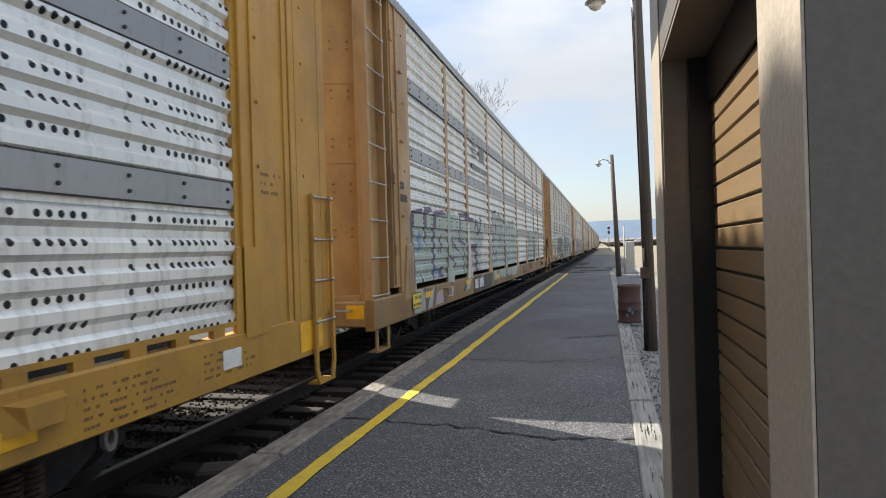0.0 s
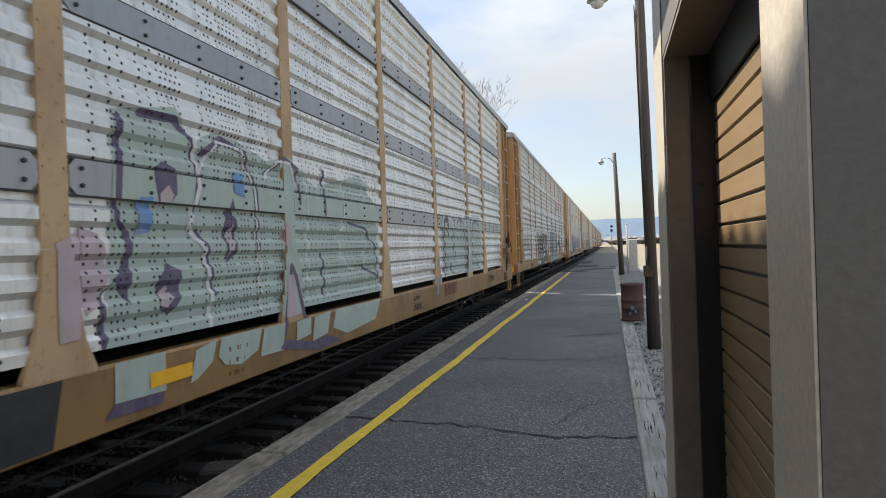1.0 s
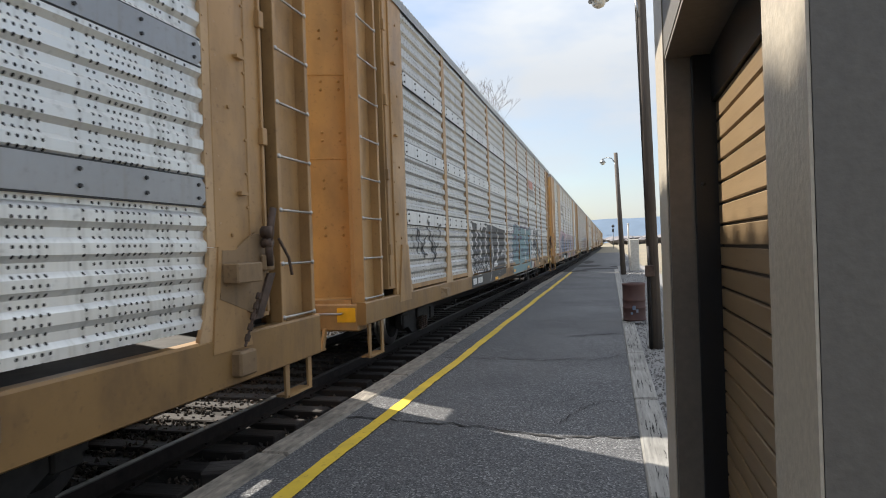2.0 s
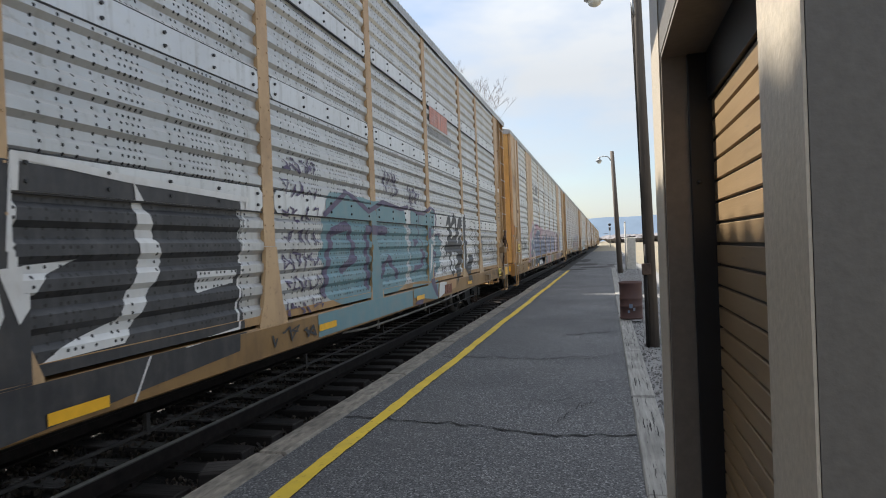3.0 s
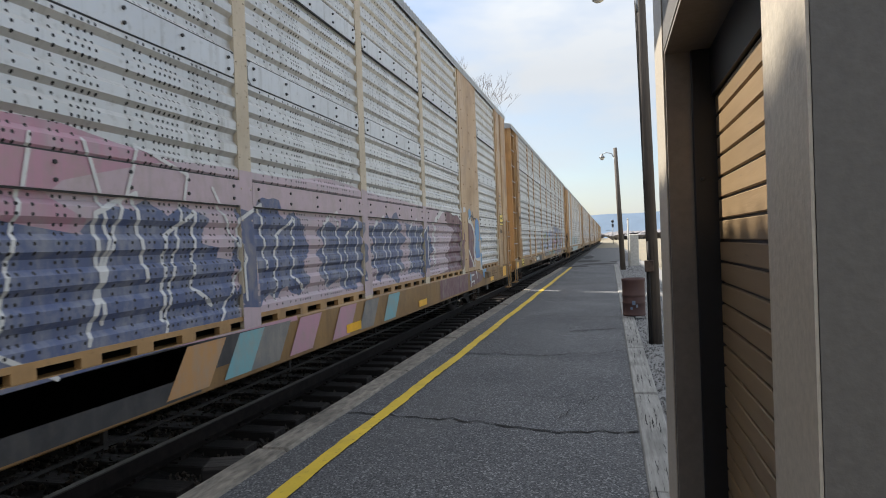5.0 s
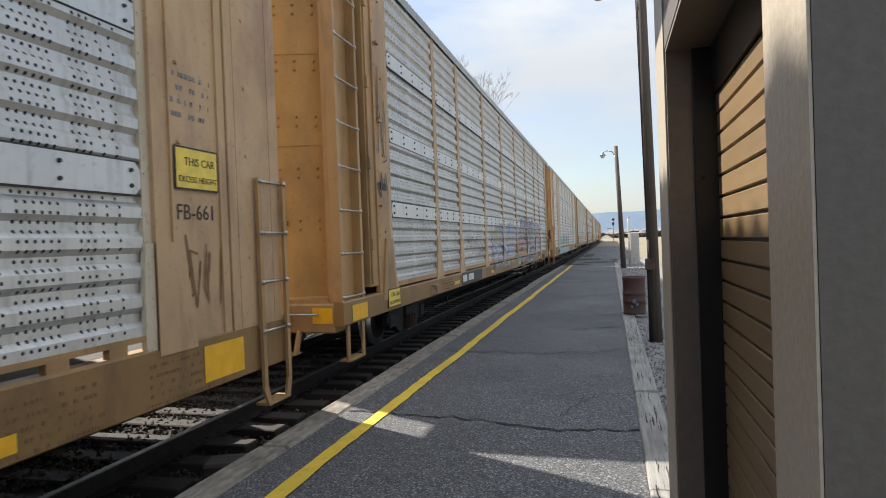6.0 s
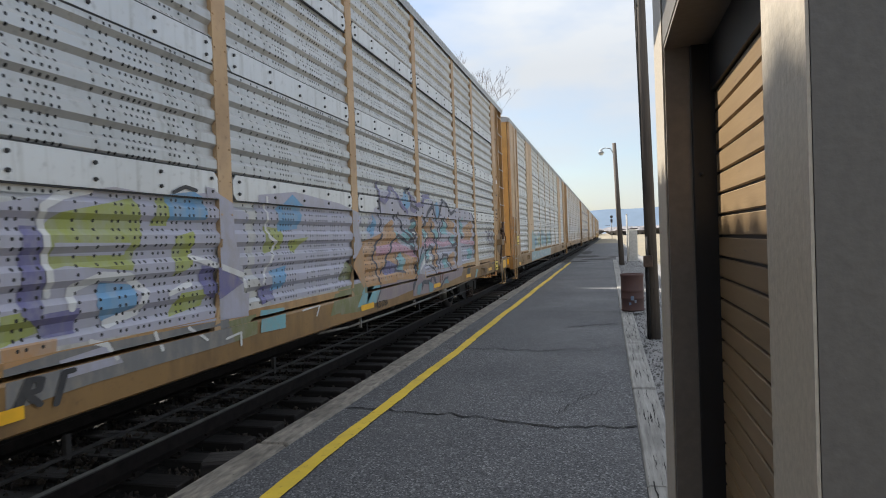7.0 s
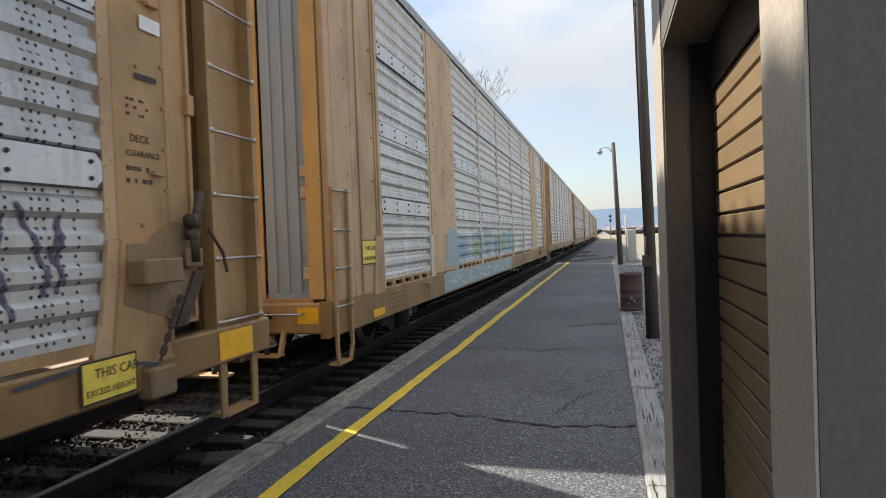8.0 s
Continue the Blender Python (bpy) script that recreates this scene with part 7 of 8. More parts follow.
    s.line([(7.71, 0.65), (7.77, 0.92), (8.06, 0.92)], 0.04, OFFWHITE, 3)
    s.line([(7.75, 0.75), (8.09, 0.77), (8.09, 0.7)], 0.04, OFFWHITE, 3)
    s.line([(7.94, 2.28), (8.08, 2.3)], 0.03, SPRAY_BLACK, 3)
    s.line([(8.09, 2.2), (8.16, 2.39), (8.2, 2.21)], 0.03, SPRAY_BLACK, 3)
    s.line([(8.11, 2.27), (8.19, 2.28)], 0.03, SPRAY_BLACK, 3)
    s.line([(8.23, 2.33), (8.26, 2.25), (8.28, 2.22), (8.23, 2.2)], 0.03, SPRAY_BLACK, 3)
    s.line([(8.3, 2.25), (8.51, 2.24)], 0.03, SPRAY_BLACK, 3)
    s.blob(4.9, 7.3, 1.0, 2.3, BURGUNDY, 0, 36, 0.1, 40, "burgundy and blue bubble graffiti with white edges")
    s.line([(4.8, 1.3), (4.9, 2.1), (5.6, 2.4), (6.6, 2.36), (7.4, 2.42)], 0.11, OFFWHITE, 1)
    s.rect(5.0, 7.4, 0.6, 0.98, BURGUNDY, 0)
    excess_placard(c3, 11.95, 2.16, SIDE + 0.022, 0.5)
    side_words("FB-661", 0.17, c3, 11.95, 1.92, STENCIL, SIDE + 0.024)
    small_print(c3, 11.9, 3.0, 4, 0.6, 0.06, SIDE + 0.022, GREY, 29)
    s.rect(12.2, 12.75, 0.62, 0.92, REFLECT, 1, "painted_patch", "ribbed yellow painted patch")
    for line, k in (("CLOSE", 0), ("AND LOCK", 1), ("DOORS", 2), ("BEFORE", 3), ("MOVING", 4), ("CAR", 5)):
        words(line, 0.085, c3, pose(0.08, -13.472, 3.0 - 0.11 * k, 90, 0, 0), STENCIL)
    for line, k in (("DO NOT APPLY", 0), ("IT TO DOORS", 1)):
        words(line, 0.07, c3, pose(0.05, -13.472, 2.2 - 0.1 * k, 90, 0, 0), STENCIL)
    # fifth car: lime piece, then orange and aqua
    s = Spray(c4, "a")
    s.fill([(-3.49, 1.96), (-3.2, 2.02), (-2.68, 2.1), (-2.13, 2.06), (-1.57, 2.14), (-1.07, 1.96), (-1.18, 1.06), (-3.32, 1.14), (-3.53, 1.12)], LILAC, 0)
    s.fill([(-0.91, 2.15), (-0.2, 2.22), (0.93, 2.15), (1.64, 2.04), (1.55, 1.15), (-0.74, 1.11), (-1.02, 1.45)], LILAC, 0)
    s.fill([(-3.21, 1.84), (-3.11, 1.92), (-2.48, 2.04), (-2.41, 1.85), (-2.54, 1.54), (-3.07, 1.6), (-3.2, 1.58)], LIME, 1)
    s.line([(-3.23, 1.95), (-3.09, 2.02), (-2.85, 2.07)], 0.05, OFFWHITE, 3)
    s.line([(-3.23, 1.94), (-3.21, 1.71), (-3.2, 1.44)], 0.05, OFFWHITE, 3)
    s.fill([(-3.16, 1.74), (-2.55, 1.73), (-2.58, 1.65), (-3.17, 1.66)], LILAC, 2)
    s.fill([(-3.36, 1.84), (-3.24, 1.84), (-3.23, 1.45), (-3.28, 1.26), (-3.4, 1.34)], VIOLET, 2)
    s.fill([(-2.16, 2.08), (-1.86, 2.12), (-1.64, 2.04), (-1.7, 1.9), (-2.14, 1.89)], SKY_BLUE, 2)
    s.line([(-2.1, 2.1), (-1.96, 2.15), (-1.83, 2.13)], 0.03, SPRAY_BLACK, 3)
    s.fill([(-2.25, 2.05), (-2.13, 2.06), (-2.14, 1.85), (-2.32, 1.85)], LIME, 1)
    s.fill([(-2.09, 1.77), (-1.85, 1.81), (-1.9, 1.54), (-2.11, 1.47)], LIME, 1)
    s.line([(-1.9, 1.61), (-1.61, 1.53), (-1.2, 1.41), (-1.17, 1.26)], 0.05, OFFWHITE, 3)
    s.fill([(-1.8, 1.54), (-1.45, 1.5), (-1.25, 1.36), (-1.59, 1.25), (-1.78, 1.31)], VIOLET, 2)
    s.line([(-3.06, 1.35), (-3.03, 1.46), (-2.81, 1.52), (-2.57, 1.5), (-2.41, 1.39), (-2.5, 1.26), (-2.78, 1.21)], 0.06, OFFWHITE, 3)
    s.fill([(-2.81, 1.48), (-2.49, 1.44), (-2.53, 1.29), (-2.8, 1.23), (-2.87, 1.34)], SKY_BLUE, 2)
    s.fill([(-3.52, 1.35), (-3.35, 1.36), (-3.26, 1.23), (-3.53, 1.18)], LIME, 1)
    s.fill([(-2.05, 1.34), (-1.7, 1.35), (-1.78, 1.22), (-2.19, 1.18)], LIME, 1)
    s.fill([(-3.31, 1.33), (-3, 1.34), (-3.03, 1.19), (-3.25, 1.19)], VIOLET, 2)
    s.line([(-2.18, 1.35), (-1.91, 1.41)], 0.04, OFFWHITE, 3)
    s.fill([(-1.7, 2.17), (-1.58, 2.16), (-1.55, 1.86), (-1.67, 1.76)], LILAC, 2)
    s.fill([(-0.56, 2.03), (-0.26, 2.19), (-0.02, 2.08), (-0.11, 1.84), (-0.52, 1.81)], SKY_BLUE, 2)
    s.fill([(-0.79, 1.86), (-0.47, 1.84), (-0.48, 1.64), (-0.81, 1.6)], LIME, 1)
    s.fill([(-0.36, 1.72), (0.08, 1.75), (-0.25, 1.58)], LIME, 1)
    s.line([(-0.77, 2.13), (-0.74, 1.76), (-0.59, 1.7), (-0.88, 1.33)], 0.035, OFFWHITE, 3)
    s.fill([(-0.93, 1.29), (-0.62, 1.31), (-0.69, 1.16), (-0.92, 1.13)], VIOLET, 2)
    s.fill([(-0.72, 1.43), (-0.38, 1.47), (-0.51, 1.25), (-0.71, 1.24)], SKY_BLUE, 2)
    s.fill([(1.2, 1.39), (1.61, 1.67), (3, 1.9), (2.9, 1.05), (1.55, 1.08)], ORANGE, 1)
    s.fill([(-3.53, 1.09), (-3.18, 1.1), (-1.48, 1.07), (-1.42, 0.8), (-2.98, 0.8), (-3.54, 0.77)], GREY, 0)
    s.fill([(-3.53, 1.18), (-3.17, 1.18), (-3.18, 1.1), (-3.53, 1.07)], ORANGE, 1)
    s.fill([(-3.18, 1.05), (-2.79, 1.08), (-2.7, 0.92), (-3.15, 0.91)], LILAC, 1)
    s.fill([(-1.42, 0.8), (-1.49, 1.05), (-1.05, 1.06), (-1.06, 0.82)], OLIVE, 0)
    s.fill([(-1.01, 0.82), (-0.97, 1.08), (-0.53, 1.06), (-0.55, 0.79)], AQUA, 1)
    s.fill([(0.49, 0.76), (0.67, 1.08), (1.55, 1.08), (1.24, 0.77)], OLIVE, 0)
    s.fill([(1.29, 0.77), (1.59, 1.09), (1.96, 1.08), (1.62, 0.77)], AQUA, 0)
    s.line([(-2.93, 1.12), (-2.81, 1.08), (-2.75, 0.97)], 0.035, OFFWHITE, 2)
    s.line([(-2.37, 1.09), (-2.32, 0.94)], 0.035, OFFWHITE, 2)
    s.line([(-2, 1.07), (-1.8, 0.92)], 0.03, OFFWHITE, 2)
    s.line([(-1.54, 0.87), (-1.33, 0.9), (-1.33, 0.74)], 0.03, OFFWHITE, 2)
    s.line([(-0.18, 0.98), (0.22, 1), (0.14, 0.84)], 0.03, OFFWHITE, 2)
    s.line([(-3.48, 0.77), (-3.38, 1.01)], 0.06, SPRAY_BLACK, 3)
    s.line([(-3.39, 0.98), (-3.32, 0.96), (-3.34, 0.88), (-3.42, 0.87), (-3.34, 0.76)], 0.05, SPRAY_BLACK, 3)
    s.line([(-3.23, 0.72), (-3.16, 0.97), (-3.1, 0.97)], 0.05, SPRAY_BLACK, 3)
    s.fill([(2.07, 2.13), (2.79, 2.32), (4.57, 2.22), (6.67, 2.29), (6.47, 1.01), (1.96, 1.12)], LILAC, 0)
    s.fill([(1.61, 1.47), (2.04, 1.44), (2.05, 1.19), (1.67, 1.15)], SKY_BLUE, 0)
    s.fill([(1.85, 1.96), (2.2, 2.1), (2.32, 1.93), (2.37, 1.67), (1.99, 1.56), (1.8, 1.69)], LILAC, 0)
    s.fill([(1.87, 1.84), (2.11, 2.05), (2.19, 1.85), (1.94, 1.72)], SKY_BLUE, 1)
    s.fill([(2.3, 2.4), (2.78, 2.42), (3.59, 2.35), (4.02, 2.21), (4.11, 1.87), (3.98, 1.06), (2.27, 1.14), (2.23, 1.55)], LILAC, 0)
    s.line([(2.28, 2.49), (2.33, 2.28), (2.51, 2.24), (2.74, 2.36), (2.83, 2.47), (2.99, 2.46), (3.28, 2.22), (3.57, 2.13)], 0.07, VIOLET, 3)
    s.line([(3.6, 2.45), (3.76, 2.53), (3.79, 2.25), (4.2, 2.19)], 0.05, NAVY, 3)
    s.fill([(3.29, 2.32), (3.6, 2.48), (3.74, 2.25), (3.47, 2.12)], SKY_BLUE, 1)
    s.fill([(2.56, 1.92), (2.83, 2), (2.91, 1.95), (2.62, 1.67), (2.48, 1.72)], ORANGE, 1)
    s.fill([(2.47, 1.56), (2.91, 1.88), (3.16, 1.76), (3.65, 1.86), (3.86, 1.75), (3.85, 1.55), (3.15, 1.71), (2.73, 1.67)], AQUA, 1)
    s.fill([(2.21, 1.3), (2.65, 1.62), (3.06, 1.71), (3.94, 1.35), (4.04, 1.02), (3.29, 1.06), (2.85, 1.09), (2.33, 1.09)], ORANGE, 1)
    s.fill([(2.05, 1.6), (2.58, 1.62), (3.06, 1.66), (4.01, 1.46), (4.07, 1.37), (3.14, 1.51), (2.16, 1.47)], PINK, 2)
    s.fill([(3.04, 1.41), (3.23, 1.5), (3.41, 1.39), (3.35, 1.18), (3.07, 1.21)], AQUA, 2)
    s.line([(2.28, 2.27), (2.35, 1.94), (2.38, 1.76), (2.05, 1.56)], 0.05, NAVY, 3)
    s.line([(2.34, 1.24), (2.81, 1.62), (3.07, 1.76), (3.63, 1.64), (4.01, 1.46)], 0.05, NAVY, 3)
    s.line([(2.92, 2), (3.09, 2.1), (3.35, 1.86), (3.97, 1.64)], 0.05, NAVY, 3)
    s.line([(1.99, 1.52), (2.15, 1.26), (2.2, 1.09)], 0.05, NAVY, 3)
    s.fill([(2.34, 1.29), (2.56, 1.4), (3.21, 1.25), (3.2, 1.2), (2.47, 1.18)], VIOLET, 2)
    s.line([(3, 1.46), (2.98, 1.22), (3.39, 1.18)], 0.04, NAVY, 3)
    s.fill([(1.62, 0.76), (1.71, 1.12), (2.14, 1.14), (2.2, 1.05), (1.97, 0.76)], AQUA, 0)
    s.fill([(1.97, 0.76), (2.23, 1.06), (2.54, 1.08), (4.29, 1.08), (4.02, 0.82), (2.67, 0.74)], MAUVE, 0)
    s.fill([(0.8, 1.14), (1.01, 1.2), (1.64, 1.13), (1.68, 1.01), (1.57, 0.67), (0.78, 0.73)], OLIVE, 0)
    s.fill([(0.89, 1.31), (1.02, 1.39), (1.13, 1.44), (1.38, 1.49), (1.51, 1.44), (1.5, 1.19), (0.9, 1.22)], OLIVE, 0)
    s.line([(1.97, 0.7), (2.2, 1.05)], 0.03, NAVY, 2)
    s.fill([(3.74, 2.32), (3.96, 2.4), (4.14, 2.31), (4.55, 2.31), (5.05, 2.43), (5.3, 2.29), (5.84, 2.43), (6.37, 2.23), (7.04, 2.33), (8.18, 2.29), (8.8, 2.18), (8.8, 1.21), (6.7, 1.05), (4.48, 1.21), (3.69, 1.2)], LILAC, 0)
    s.fill([(3.75, 2.47), (3.89, 2.47), (3.91, 2.25), (4.1, 2.17), (3.94, 2.12), (3.74, 2.15)], VIOLET, 2)
    s.line([(3.92, 2.38), (4.06, 2.28), (4.23, 2.27), (4.45, 2.29), (4.6, 2.43), (4.99, 2.46)], 0.09, VIOLET, 3)
    s.fill([(3.73, 2.04), (4.17, 2.08), (4.44, 2.06), (4.4, 1.77), (4.15, 1.73), (3.72, 1.77)], ORANGE, 1)
    s.fill([(3.74, 1.97), (4.01, 2), (4.02, 1.87), (3.75, 1.85)], AQUA, 2)
    s.line([(3.73, 1.98), (4.03, 2.02), (4.04, 1.85), (3.74, 1.83)], 0.05, NAVY, 3)
    s.fill([(3.75, 1.83), (4.04, 1.82), (3.98, 1.74), (3.82, 1.76)], OFFWHITE, 2)
    s.line([(3.72, 1.85), (3.85, 1.77), (3.96, 1.72), (4.06, 1.82)], 0.06, NAVY, 3)
    s.fill([(3.71, 1.74), (3.92, 1.71), (3.92, 1.64), (3.71, 1.65)], ORANGE, 1)
    s.fill([(3.71, 1.64), (3.95, 1.64), (3.93, 1.55), (3.7, 1.56)], AQUA, 2)
    s.line([(3.71, 1.65), (3.97, 1.66), (3.91, 1.53), (3.7, 1.55)], 0.06, NAVY, 3)
    s.fill([(3.7, 1.53), (4.02, 1.51), (4.04, 1.17), (3.69, 1.2)], ORANGE, 1)
    s.fill([(3.7, 1.53), (4.06, 1.54), (4.08, 1.44), (3.7, 1.44)], PINK, 2)
    s.fill([(4.19, 1.6), (4.46, 1.66), (4.83, 1.72), (5.4, 1.67), (5.94, 1.61), (6.75, 1.69), (6.74, 1.58), (5.77, 1.52), (5.06, 1.61), (4.4, 1.51)], PINK, 2)
    s.fill([(4.43, 1.95), (4.85, 2), (5.09, 2.1), (5.27, 1.89), (5.33, 1.67), (4.72, 1.69), (4.71, 1.53), (4.45, 1.55)], ORANGE, 1)
    s.line([(4.47, 1.91), (4.6, 1.97), (4.74, 2.15), (4.98, 2.25), (5.1, 2.31)], 0.08, NAVY, 3)
    s.fill([(4.45, 1.84), (4.57, 1.88), (4.7, 1.8), (4.58, 1.65), (4.46, 1.73)], AQUA, 2)
    s.fill([(4.53, 1.69), (4.69, 1.78), (4.74, 1.72), (4.58, 1.56)], OFFWHITE, 3)
    s.line([(4.43, 1.89), (4.44, 1.69), (4.55, 1.54), (4.74, 1.72), (4.67, 1.84)], 0.05, NAVY, 3)
    s.fill([(5.23, 2.32), (5.48, 2.39), (5.58, 2.13), (5.35, 2.02)], SKY_BLUE, 2)
    s.line([(5.11, 2.35), (5.16, 2.19), (5.28, 2.07)], 0.06, NAVY, 4)
    s.line([(5.38, 1.98), (5.71, 2.32), (5.92, 2.44), (6.09, 2.41), (6.46, 2.18), (6.8, 2.26)], 0.07, NAVY, 4)
    s.fill([(5.07, 1.85), (5.41, 1.87), (5.55, 1.76), (5.36, 1.67), (5.13, 1.72)], AQUA, 2)
    s.line([(4.96, 1.97), (5.13, 1.8), (5.32, 1.56), (5.43, 1.67), (5.6, 1.99)], 0.07, NAVY, 3)
    s.fill([(5.11, 1.51), (5.4, 1.67), (5.45, 1.4), (5.36, 1.14), (5.09, 1.17)], ORANGE, 1)
    s.line([(5.25, 1.63), (5.41, 1.35), (5.36, 1.14)], 0.07, NAVY, 3)
    s.fill([(5.63, 1.76), (5.94, 2.08), (6.19, 1.91), (6.14, 1.75), (5.87, 1.78)], AQUA, 2)
    s.line([(5.58, 1.66), (5.76, 1.95), (5.94, 2.1), (6.19, 1.91)], 0.05, NAVY, 3)
    s.fill([(6.16, 2.11), (6.78, 2.03), (6.75, 1.75), (6.24, 1.86)], ORANGE, 1)
    s.fill([(6.43, 1.75), (6.75, 1.75), (6.8, 1.58), (6.47, 1.56)], AQUA, 2)
    s.line([(6.32, 1.7), (6.52, 1.53), (6.91, 1.57)], 0.06, NAVY, 3)
    s.fill([(4.56, 1.35), (4.87, 1.54), (4.93, 1.48), (4.72, 1.3)], AQUA, 2)
    s.fill([(4.69, 1.22), (4.87, 1.44), (5.09, 1.21)], OFFWHITE, 2)
    s.line([(4.51, 1.32), (4.82, 1.56), (5.05, 1.51), (5.16, 1.16)], 0.06, NAVY, 3)
    s.fill([(5.75, 1.23), (5.92, 1.33), (6.19, 1.24), (6.18, 1.11), (5.82, 1.1)], AQUA, 2)
    s.line([(5.5, 1.12), (5.76, 1.37), (6.1, 1.35), (6.38, 1.11)], 0.06, NAVY, 3)
    s.fill([(6.2, 1.34), (6.73, 1.41), (6.7, 1.13), (6.38, 1.11)], ORANGE, 1)
    s.line([(4.19, 1.6), (4.29, 1.98), (4.39, 2.04)], 0.14, ORANGE, 2)
    s.fill([(3.92, 1.13), (4.18, 1.39), (4.42, 1.48), (4.39, 1.37), (4.17, 1.26), (4.04, 1.07)], TEAL, 2)
    s.line([(3.89, 1.13), (4.13, 1.36), (4.31, 1.55), (4.45, 1.51)], 0.05, NAVY, 3)
    s.fill([(4.1, 1.13), (4.44, 1.4), (4.44, 1.26)], OFFWHITE, 2)
    s.fill([(7.27, 2.05), (7.55, 2.15), (7.58, 1.74), (7.3, 1.71)], AQUA, 2)
    s.line([(7.14, 2.1), (7.37, 1.74), (7.58, 1.68)], 0.06, NAVY, 3)
    s.fill([(7.68, 1.93), (8.7, 2.1), (8.46, 1.59), (7.79, 1.54)], ORANGE, 1)
    s.fill([(7.93, 1.41), (8.45, 1.45), (8.51, 1.2), (8.07, 1.19)], AQUA, 2)
    s.line([(8.52, 2.24), (8.88, 2.03), (8.71, 1.29)], 0.06, NAVY, 3)
    s.line([(7.23, 1.62), (8.74, 1.55)], 0.1, PINK, 2)
    s.fill([(3.68, 1.05), (4.04, 1.11), (5.21, 0.97), (5.73, 1.04), (6.93, 1.05), (7.45, 1.05), (7.16, 0.8), (5.72, 0.7), (4.66, 0.6), (3.66, 0.64)], MAUVE, 0)
    s.fill([(3.67, 0.94), (3.88, 1.07), (4, 1.11), (3.88, 1.01), (3.67, 0.74)], NAVY, 2)
    s.fill([(3.85, 0.67), (3.91, 0.87), (4.17, 0.92), (4.1, 0.74), (4, 0.62)], TEAL, 2)
    s.fill([(4.15, 0.92), (4.28, 0.97), (4.72, 0.94), (4.79, 1.05), (5.02, 0.98), (5.13, 0.73), (4.95, 0.85), (4.84, 1), (4.72, 0.8), (4.28, 0.87), (4.16, 0.72)], NAVY, 2)
    s.fill([(4.59, 0.9), (4.89, 0.8), (4.82, 0.61), (4.6, 0.61)], TEAL, 3)
    s.line([(4.85, 1.2), (5.09, 1.13), (5.21, 0.97)], 0.05, NAVY, 3)
    s.fill([(5.64, 0.73), (5.85, 0.9), (6.06, 0.68)], TEAL, 2)
    s.line([(5.41, 0.66), (5.72, 0.85), (5.98, 0.87)], 0.06, NAVY, 2)
    s.line([(6.09, 1.19), (6.37, 1.01), (6.93, 1.02)], 0.05, NAVY, 2)
    s.line([(5.28, 1.04), (5.53, 1.02)], 0.05, MAROON, 4)
    s.line([(5.39, 1.02), (5.34, 0.8)], 0.05, MAROON, 4)
    s.line([(5.53, 1), (5.69, 1.02)], 0.05, MAROON, 4)
    s.line([(5.57, 1.02), (5.5, 0.84)], 0.05, MAROON, 4)
    s.fill([(7.64, 0.67), (7.82, 1.05), (8.14, 1.05), (7.96, 0.7)], SPRAY_BLACK, 2)
    s.fill([(8.56, 0.58), (8.77, 0.88), (8.97, 0.85), (8.75, 0.61)], AQUA, 2)
    s.scrawl(-6.6, -4.4, 1.3, 1.9, BURGUNDY, 6, 53, 7, 0.02)
    side_words("ASH20A", 0.13, c4, 1.95, 0.76, STENCIL, SIDE + 0.046)
    s.scrawl(10.4, 11.4, 1.3, 2.0, PURPLE, 1, 55, 5, 0.035)
    s.scrawl(-12.2, -11.8, 2.6, 4.2, SPRAY_BLACK, 1, 56, 3, 0.028)
    s.scrawl(-12.2, -11.8, 2.2, 2.7, SPRAY_BLACK, 1, 57, 4, 0.028)
    number_board(s, c4, -7.35, w=2.2)
    for y in (-8.0, -3.9, 1.4, 4.9, 7.6, 10.3):
        reflector(s, y, 0.68)
    small_print(c4, -8.9, 0.86, 4, 0.9, 0.04, seed=41)
    small_print(c4, -7.6, 0.86, 4, 0.8, 0.04, seed=42)
    s.shapes(Spray.stroke([(10.9, 0.92), (11.5, 0.97), (12.0, 0.8), (12.2, 0.62)], 0.04), NAVY, 3)
    excess_placard(c4, -12.0, 0.65, SIDE + 0.032, 0.5)
    excess_placard(c4, 11.34, 0.62, SIDE + 0.032, 0.44)
    s.rect(12.75, 13.25, 0.6, 0.95, REFLECT, 1, "painted_patch", "bright yellow painted patch")
    s.rect(-13.3, -12.8, 0.6, 0.9, REFLECT, 1, "painted_patch", "yellow painted patch")
    side_words("DECK", 0.075, c4, 11.86, 2.42, STENCIL, SIDE + 0.016)
    side_words("CLEARANCE", 0.06, c4, 11.82, 2.32, STENCIL, SIDE + 0.016)
    small_print(c4, 11.84, 2.7, 3, 0.24, 0.03, SIDE + 0.014, STENCIL, 43)
    small_print(c4, 11.82, 2.22, 2, 0.3, 0.05, SIDE + 0.014, STENCIL, 44)
    bars(c4, -12.2, 2.45, [0.07] * 4, 0.1, STENCIL, SIDE + 0.014)
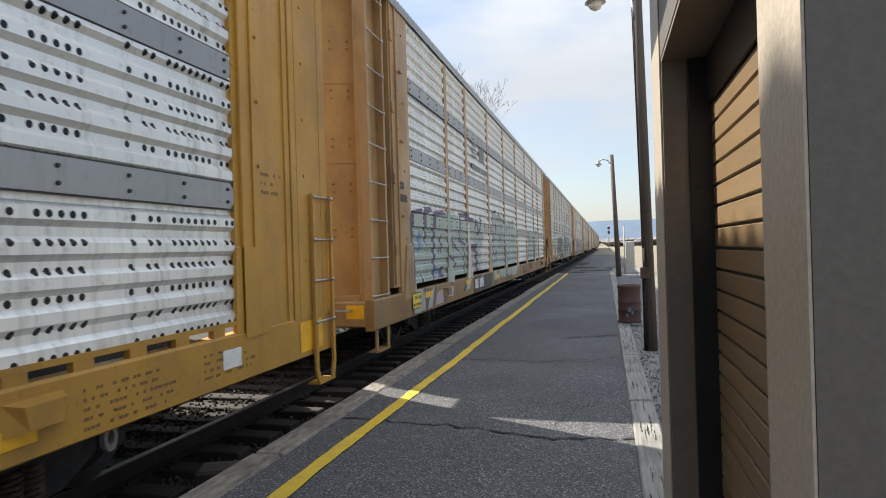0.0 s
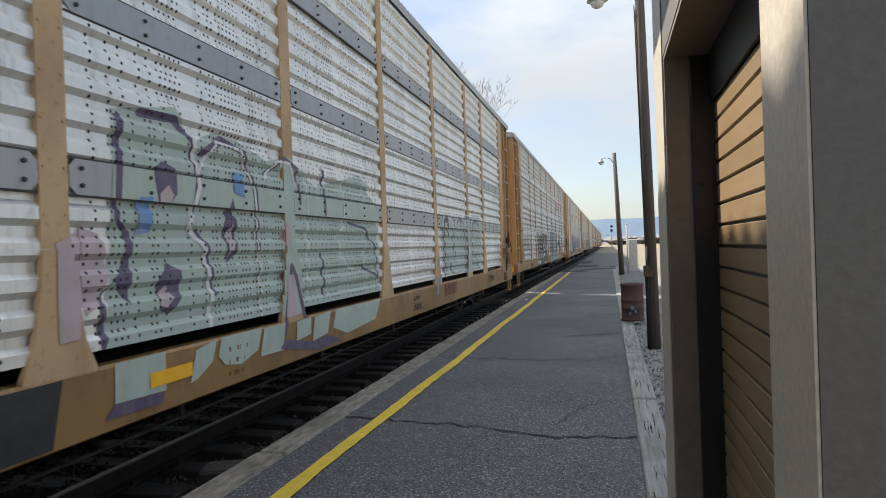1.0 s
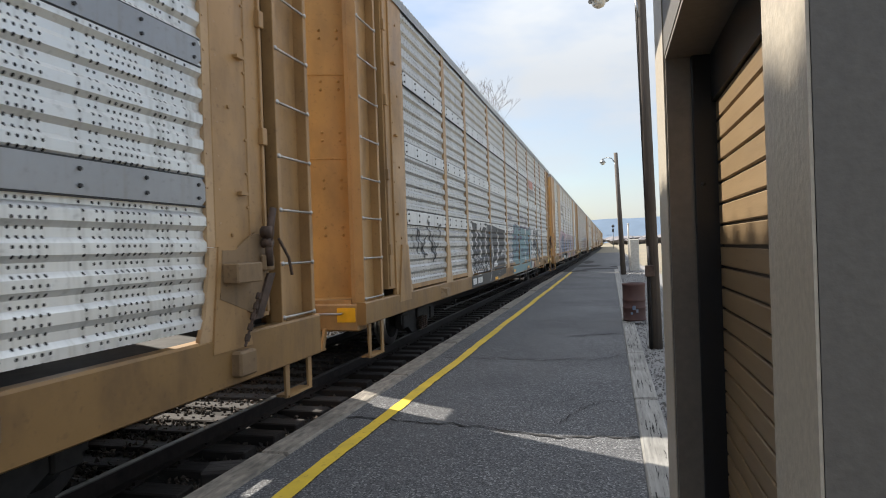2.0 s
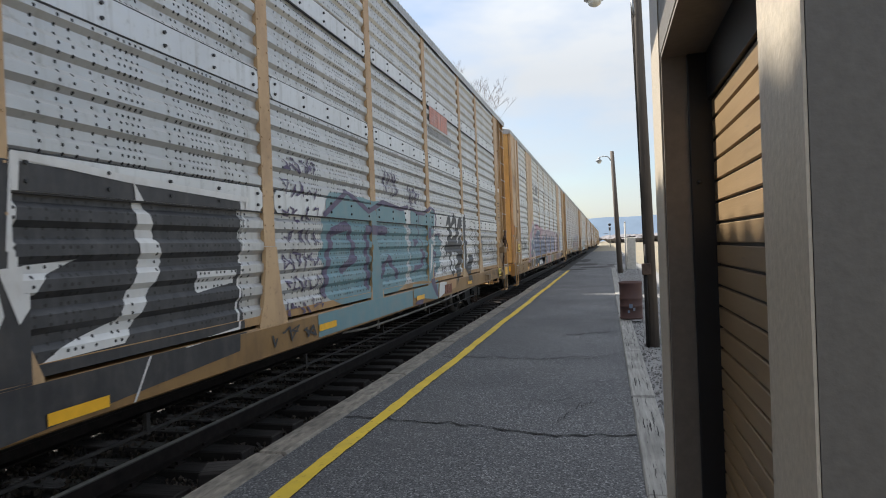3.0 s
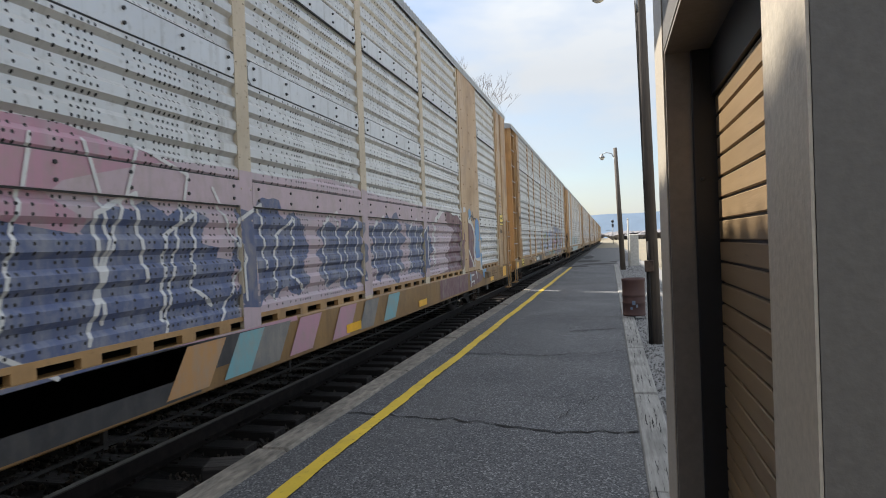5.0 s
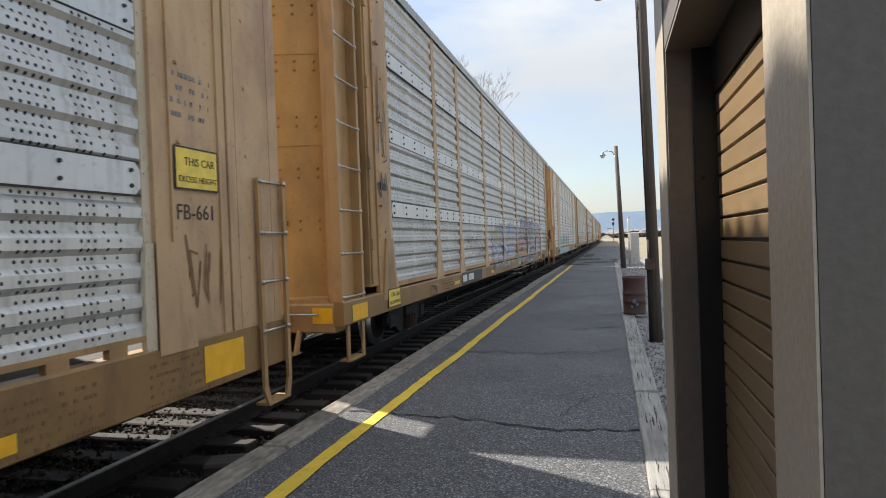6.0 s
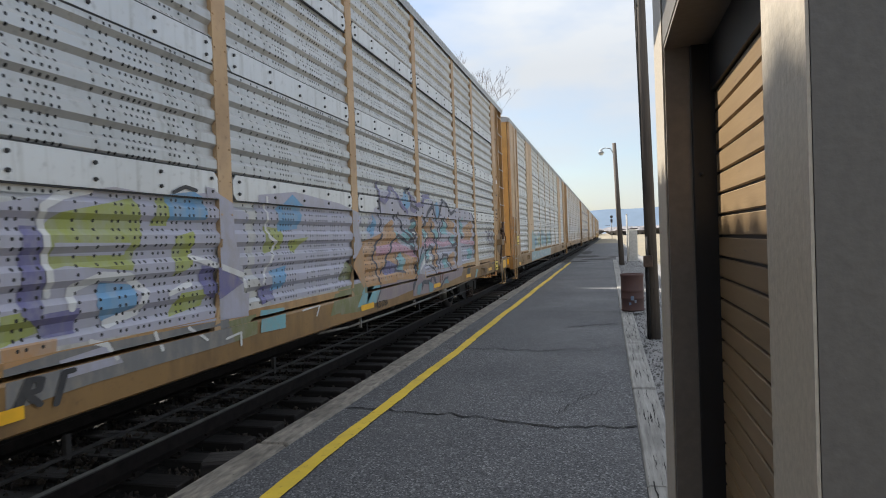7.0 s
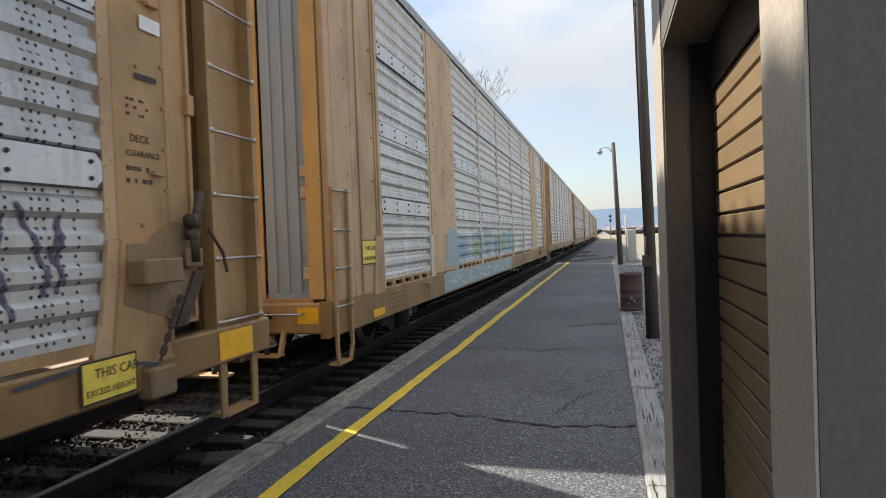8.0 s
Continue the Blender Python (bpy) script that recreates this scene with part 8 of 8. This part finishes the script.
    # notice frame and paper label over the clearance lines
    s.shapes(Spray.stroke([(11.96, 3.42), (11.96, 3.70), (12.2, 3.70)], 0.012) + Spray.stroke([(12.2, 3.42), (11.96, 3.42)], 0.012), BROWN_INK, 1, "notice_frame")
    s.rect(11.99, 12.2, 3.22, 3.32, WHITE, 1, "label_plate", "small white paper label")
    s.rect(11.92, 12.14, 2.86, 2.90, STENCIL, 1, "marking")
    door_notice(c4, -1)
    # sixth car: a light blue patch
    s = Spray(c5, "b")
    s.blob(-8.1, -6.6, 0.62, 1.9, PALE_AQUA, 0, 61, 0.2, 40, "light blue painted patch low on the panels")
    for k, y in enumerate((-6.9, -5.4, -3.9, -2.5, -1.2, 0.1)):
        s.blob(y, y + 1.35, 1.12, 1.72 + 0.12 * (k % 3), PALE_AQUA, 1, 64 + k, 0.25, 40)
        s.blob(y + 0.2, y + 0.7, 1.2, 1.6, (SKY_BLUE, LIME, AQUA)[k % 3], 2, 71 + k, 0.3, 24)
    s.rect(-8.3, 0.6, 0.6, 0.97, PALE_AQUA, 0)
    s.scrawl(-7.9, 0.6, 0.64, 0.94, OFFWHITE, 2, 72, 16, 0.025)
    excess_placard(c5, -12.5, 1.38, SIDE + 0.022, 0.5)
    reflector(s, -12.2, 0.62)
    small_print(c5, -11.4, 0.86, 4, 0.8, 0.04, seed=45)


paint_cars()


# ---- what moves ----
FIRST, PITCH = -6.776, 28.45        # middle of the first car at the start; from car to car
SURGE = [(0.0, 0.06), (0.5, 0.01), (1.0, 0.0), (1.5, -0.06), (3.0, -0.01), (3.5, -0.10), (4.0, 0.09), (4.5, 0.01),
         (6.0, -0.03), (6.5, 0.04), (7.0, -0.01), (7.5, -0.01), (8.0, 0.02)]      # slack running in and out


def motions():
    for k, car in enumerate(TRAIN):
        y = FIRST + PITCH * k
        walk(car, [(t, pose(TRACK, y - SPEED * t + d, RAIL)) for t, d in SURGE])
    for wheel, (x, y, z) in WHEELS:
        turn = math.degrees(SPEED / 0.42 / FPS)
        walk(wheel, [(i / FPS, pose(x, y, z, turn * i)) for i in range(241)])


motions()
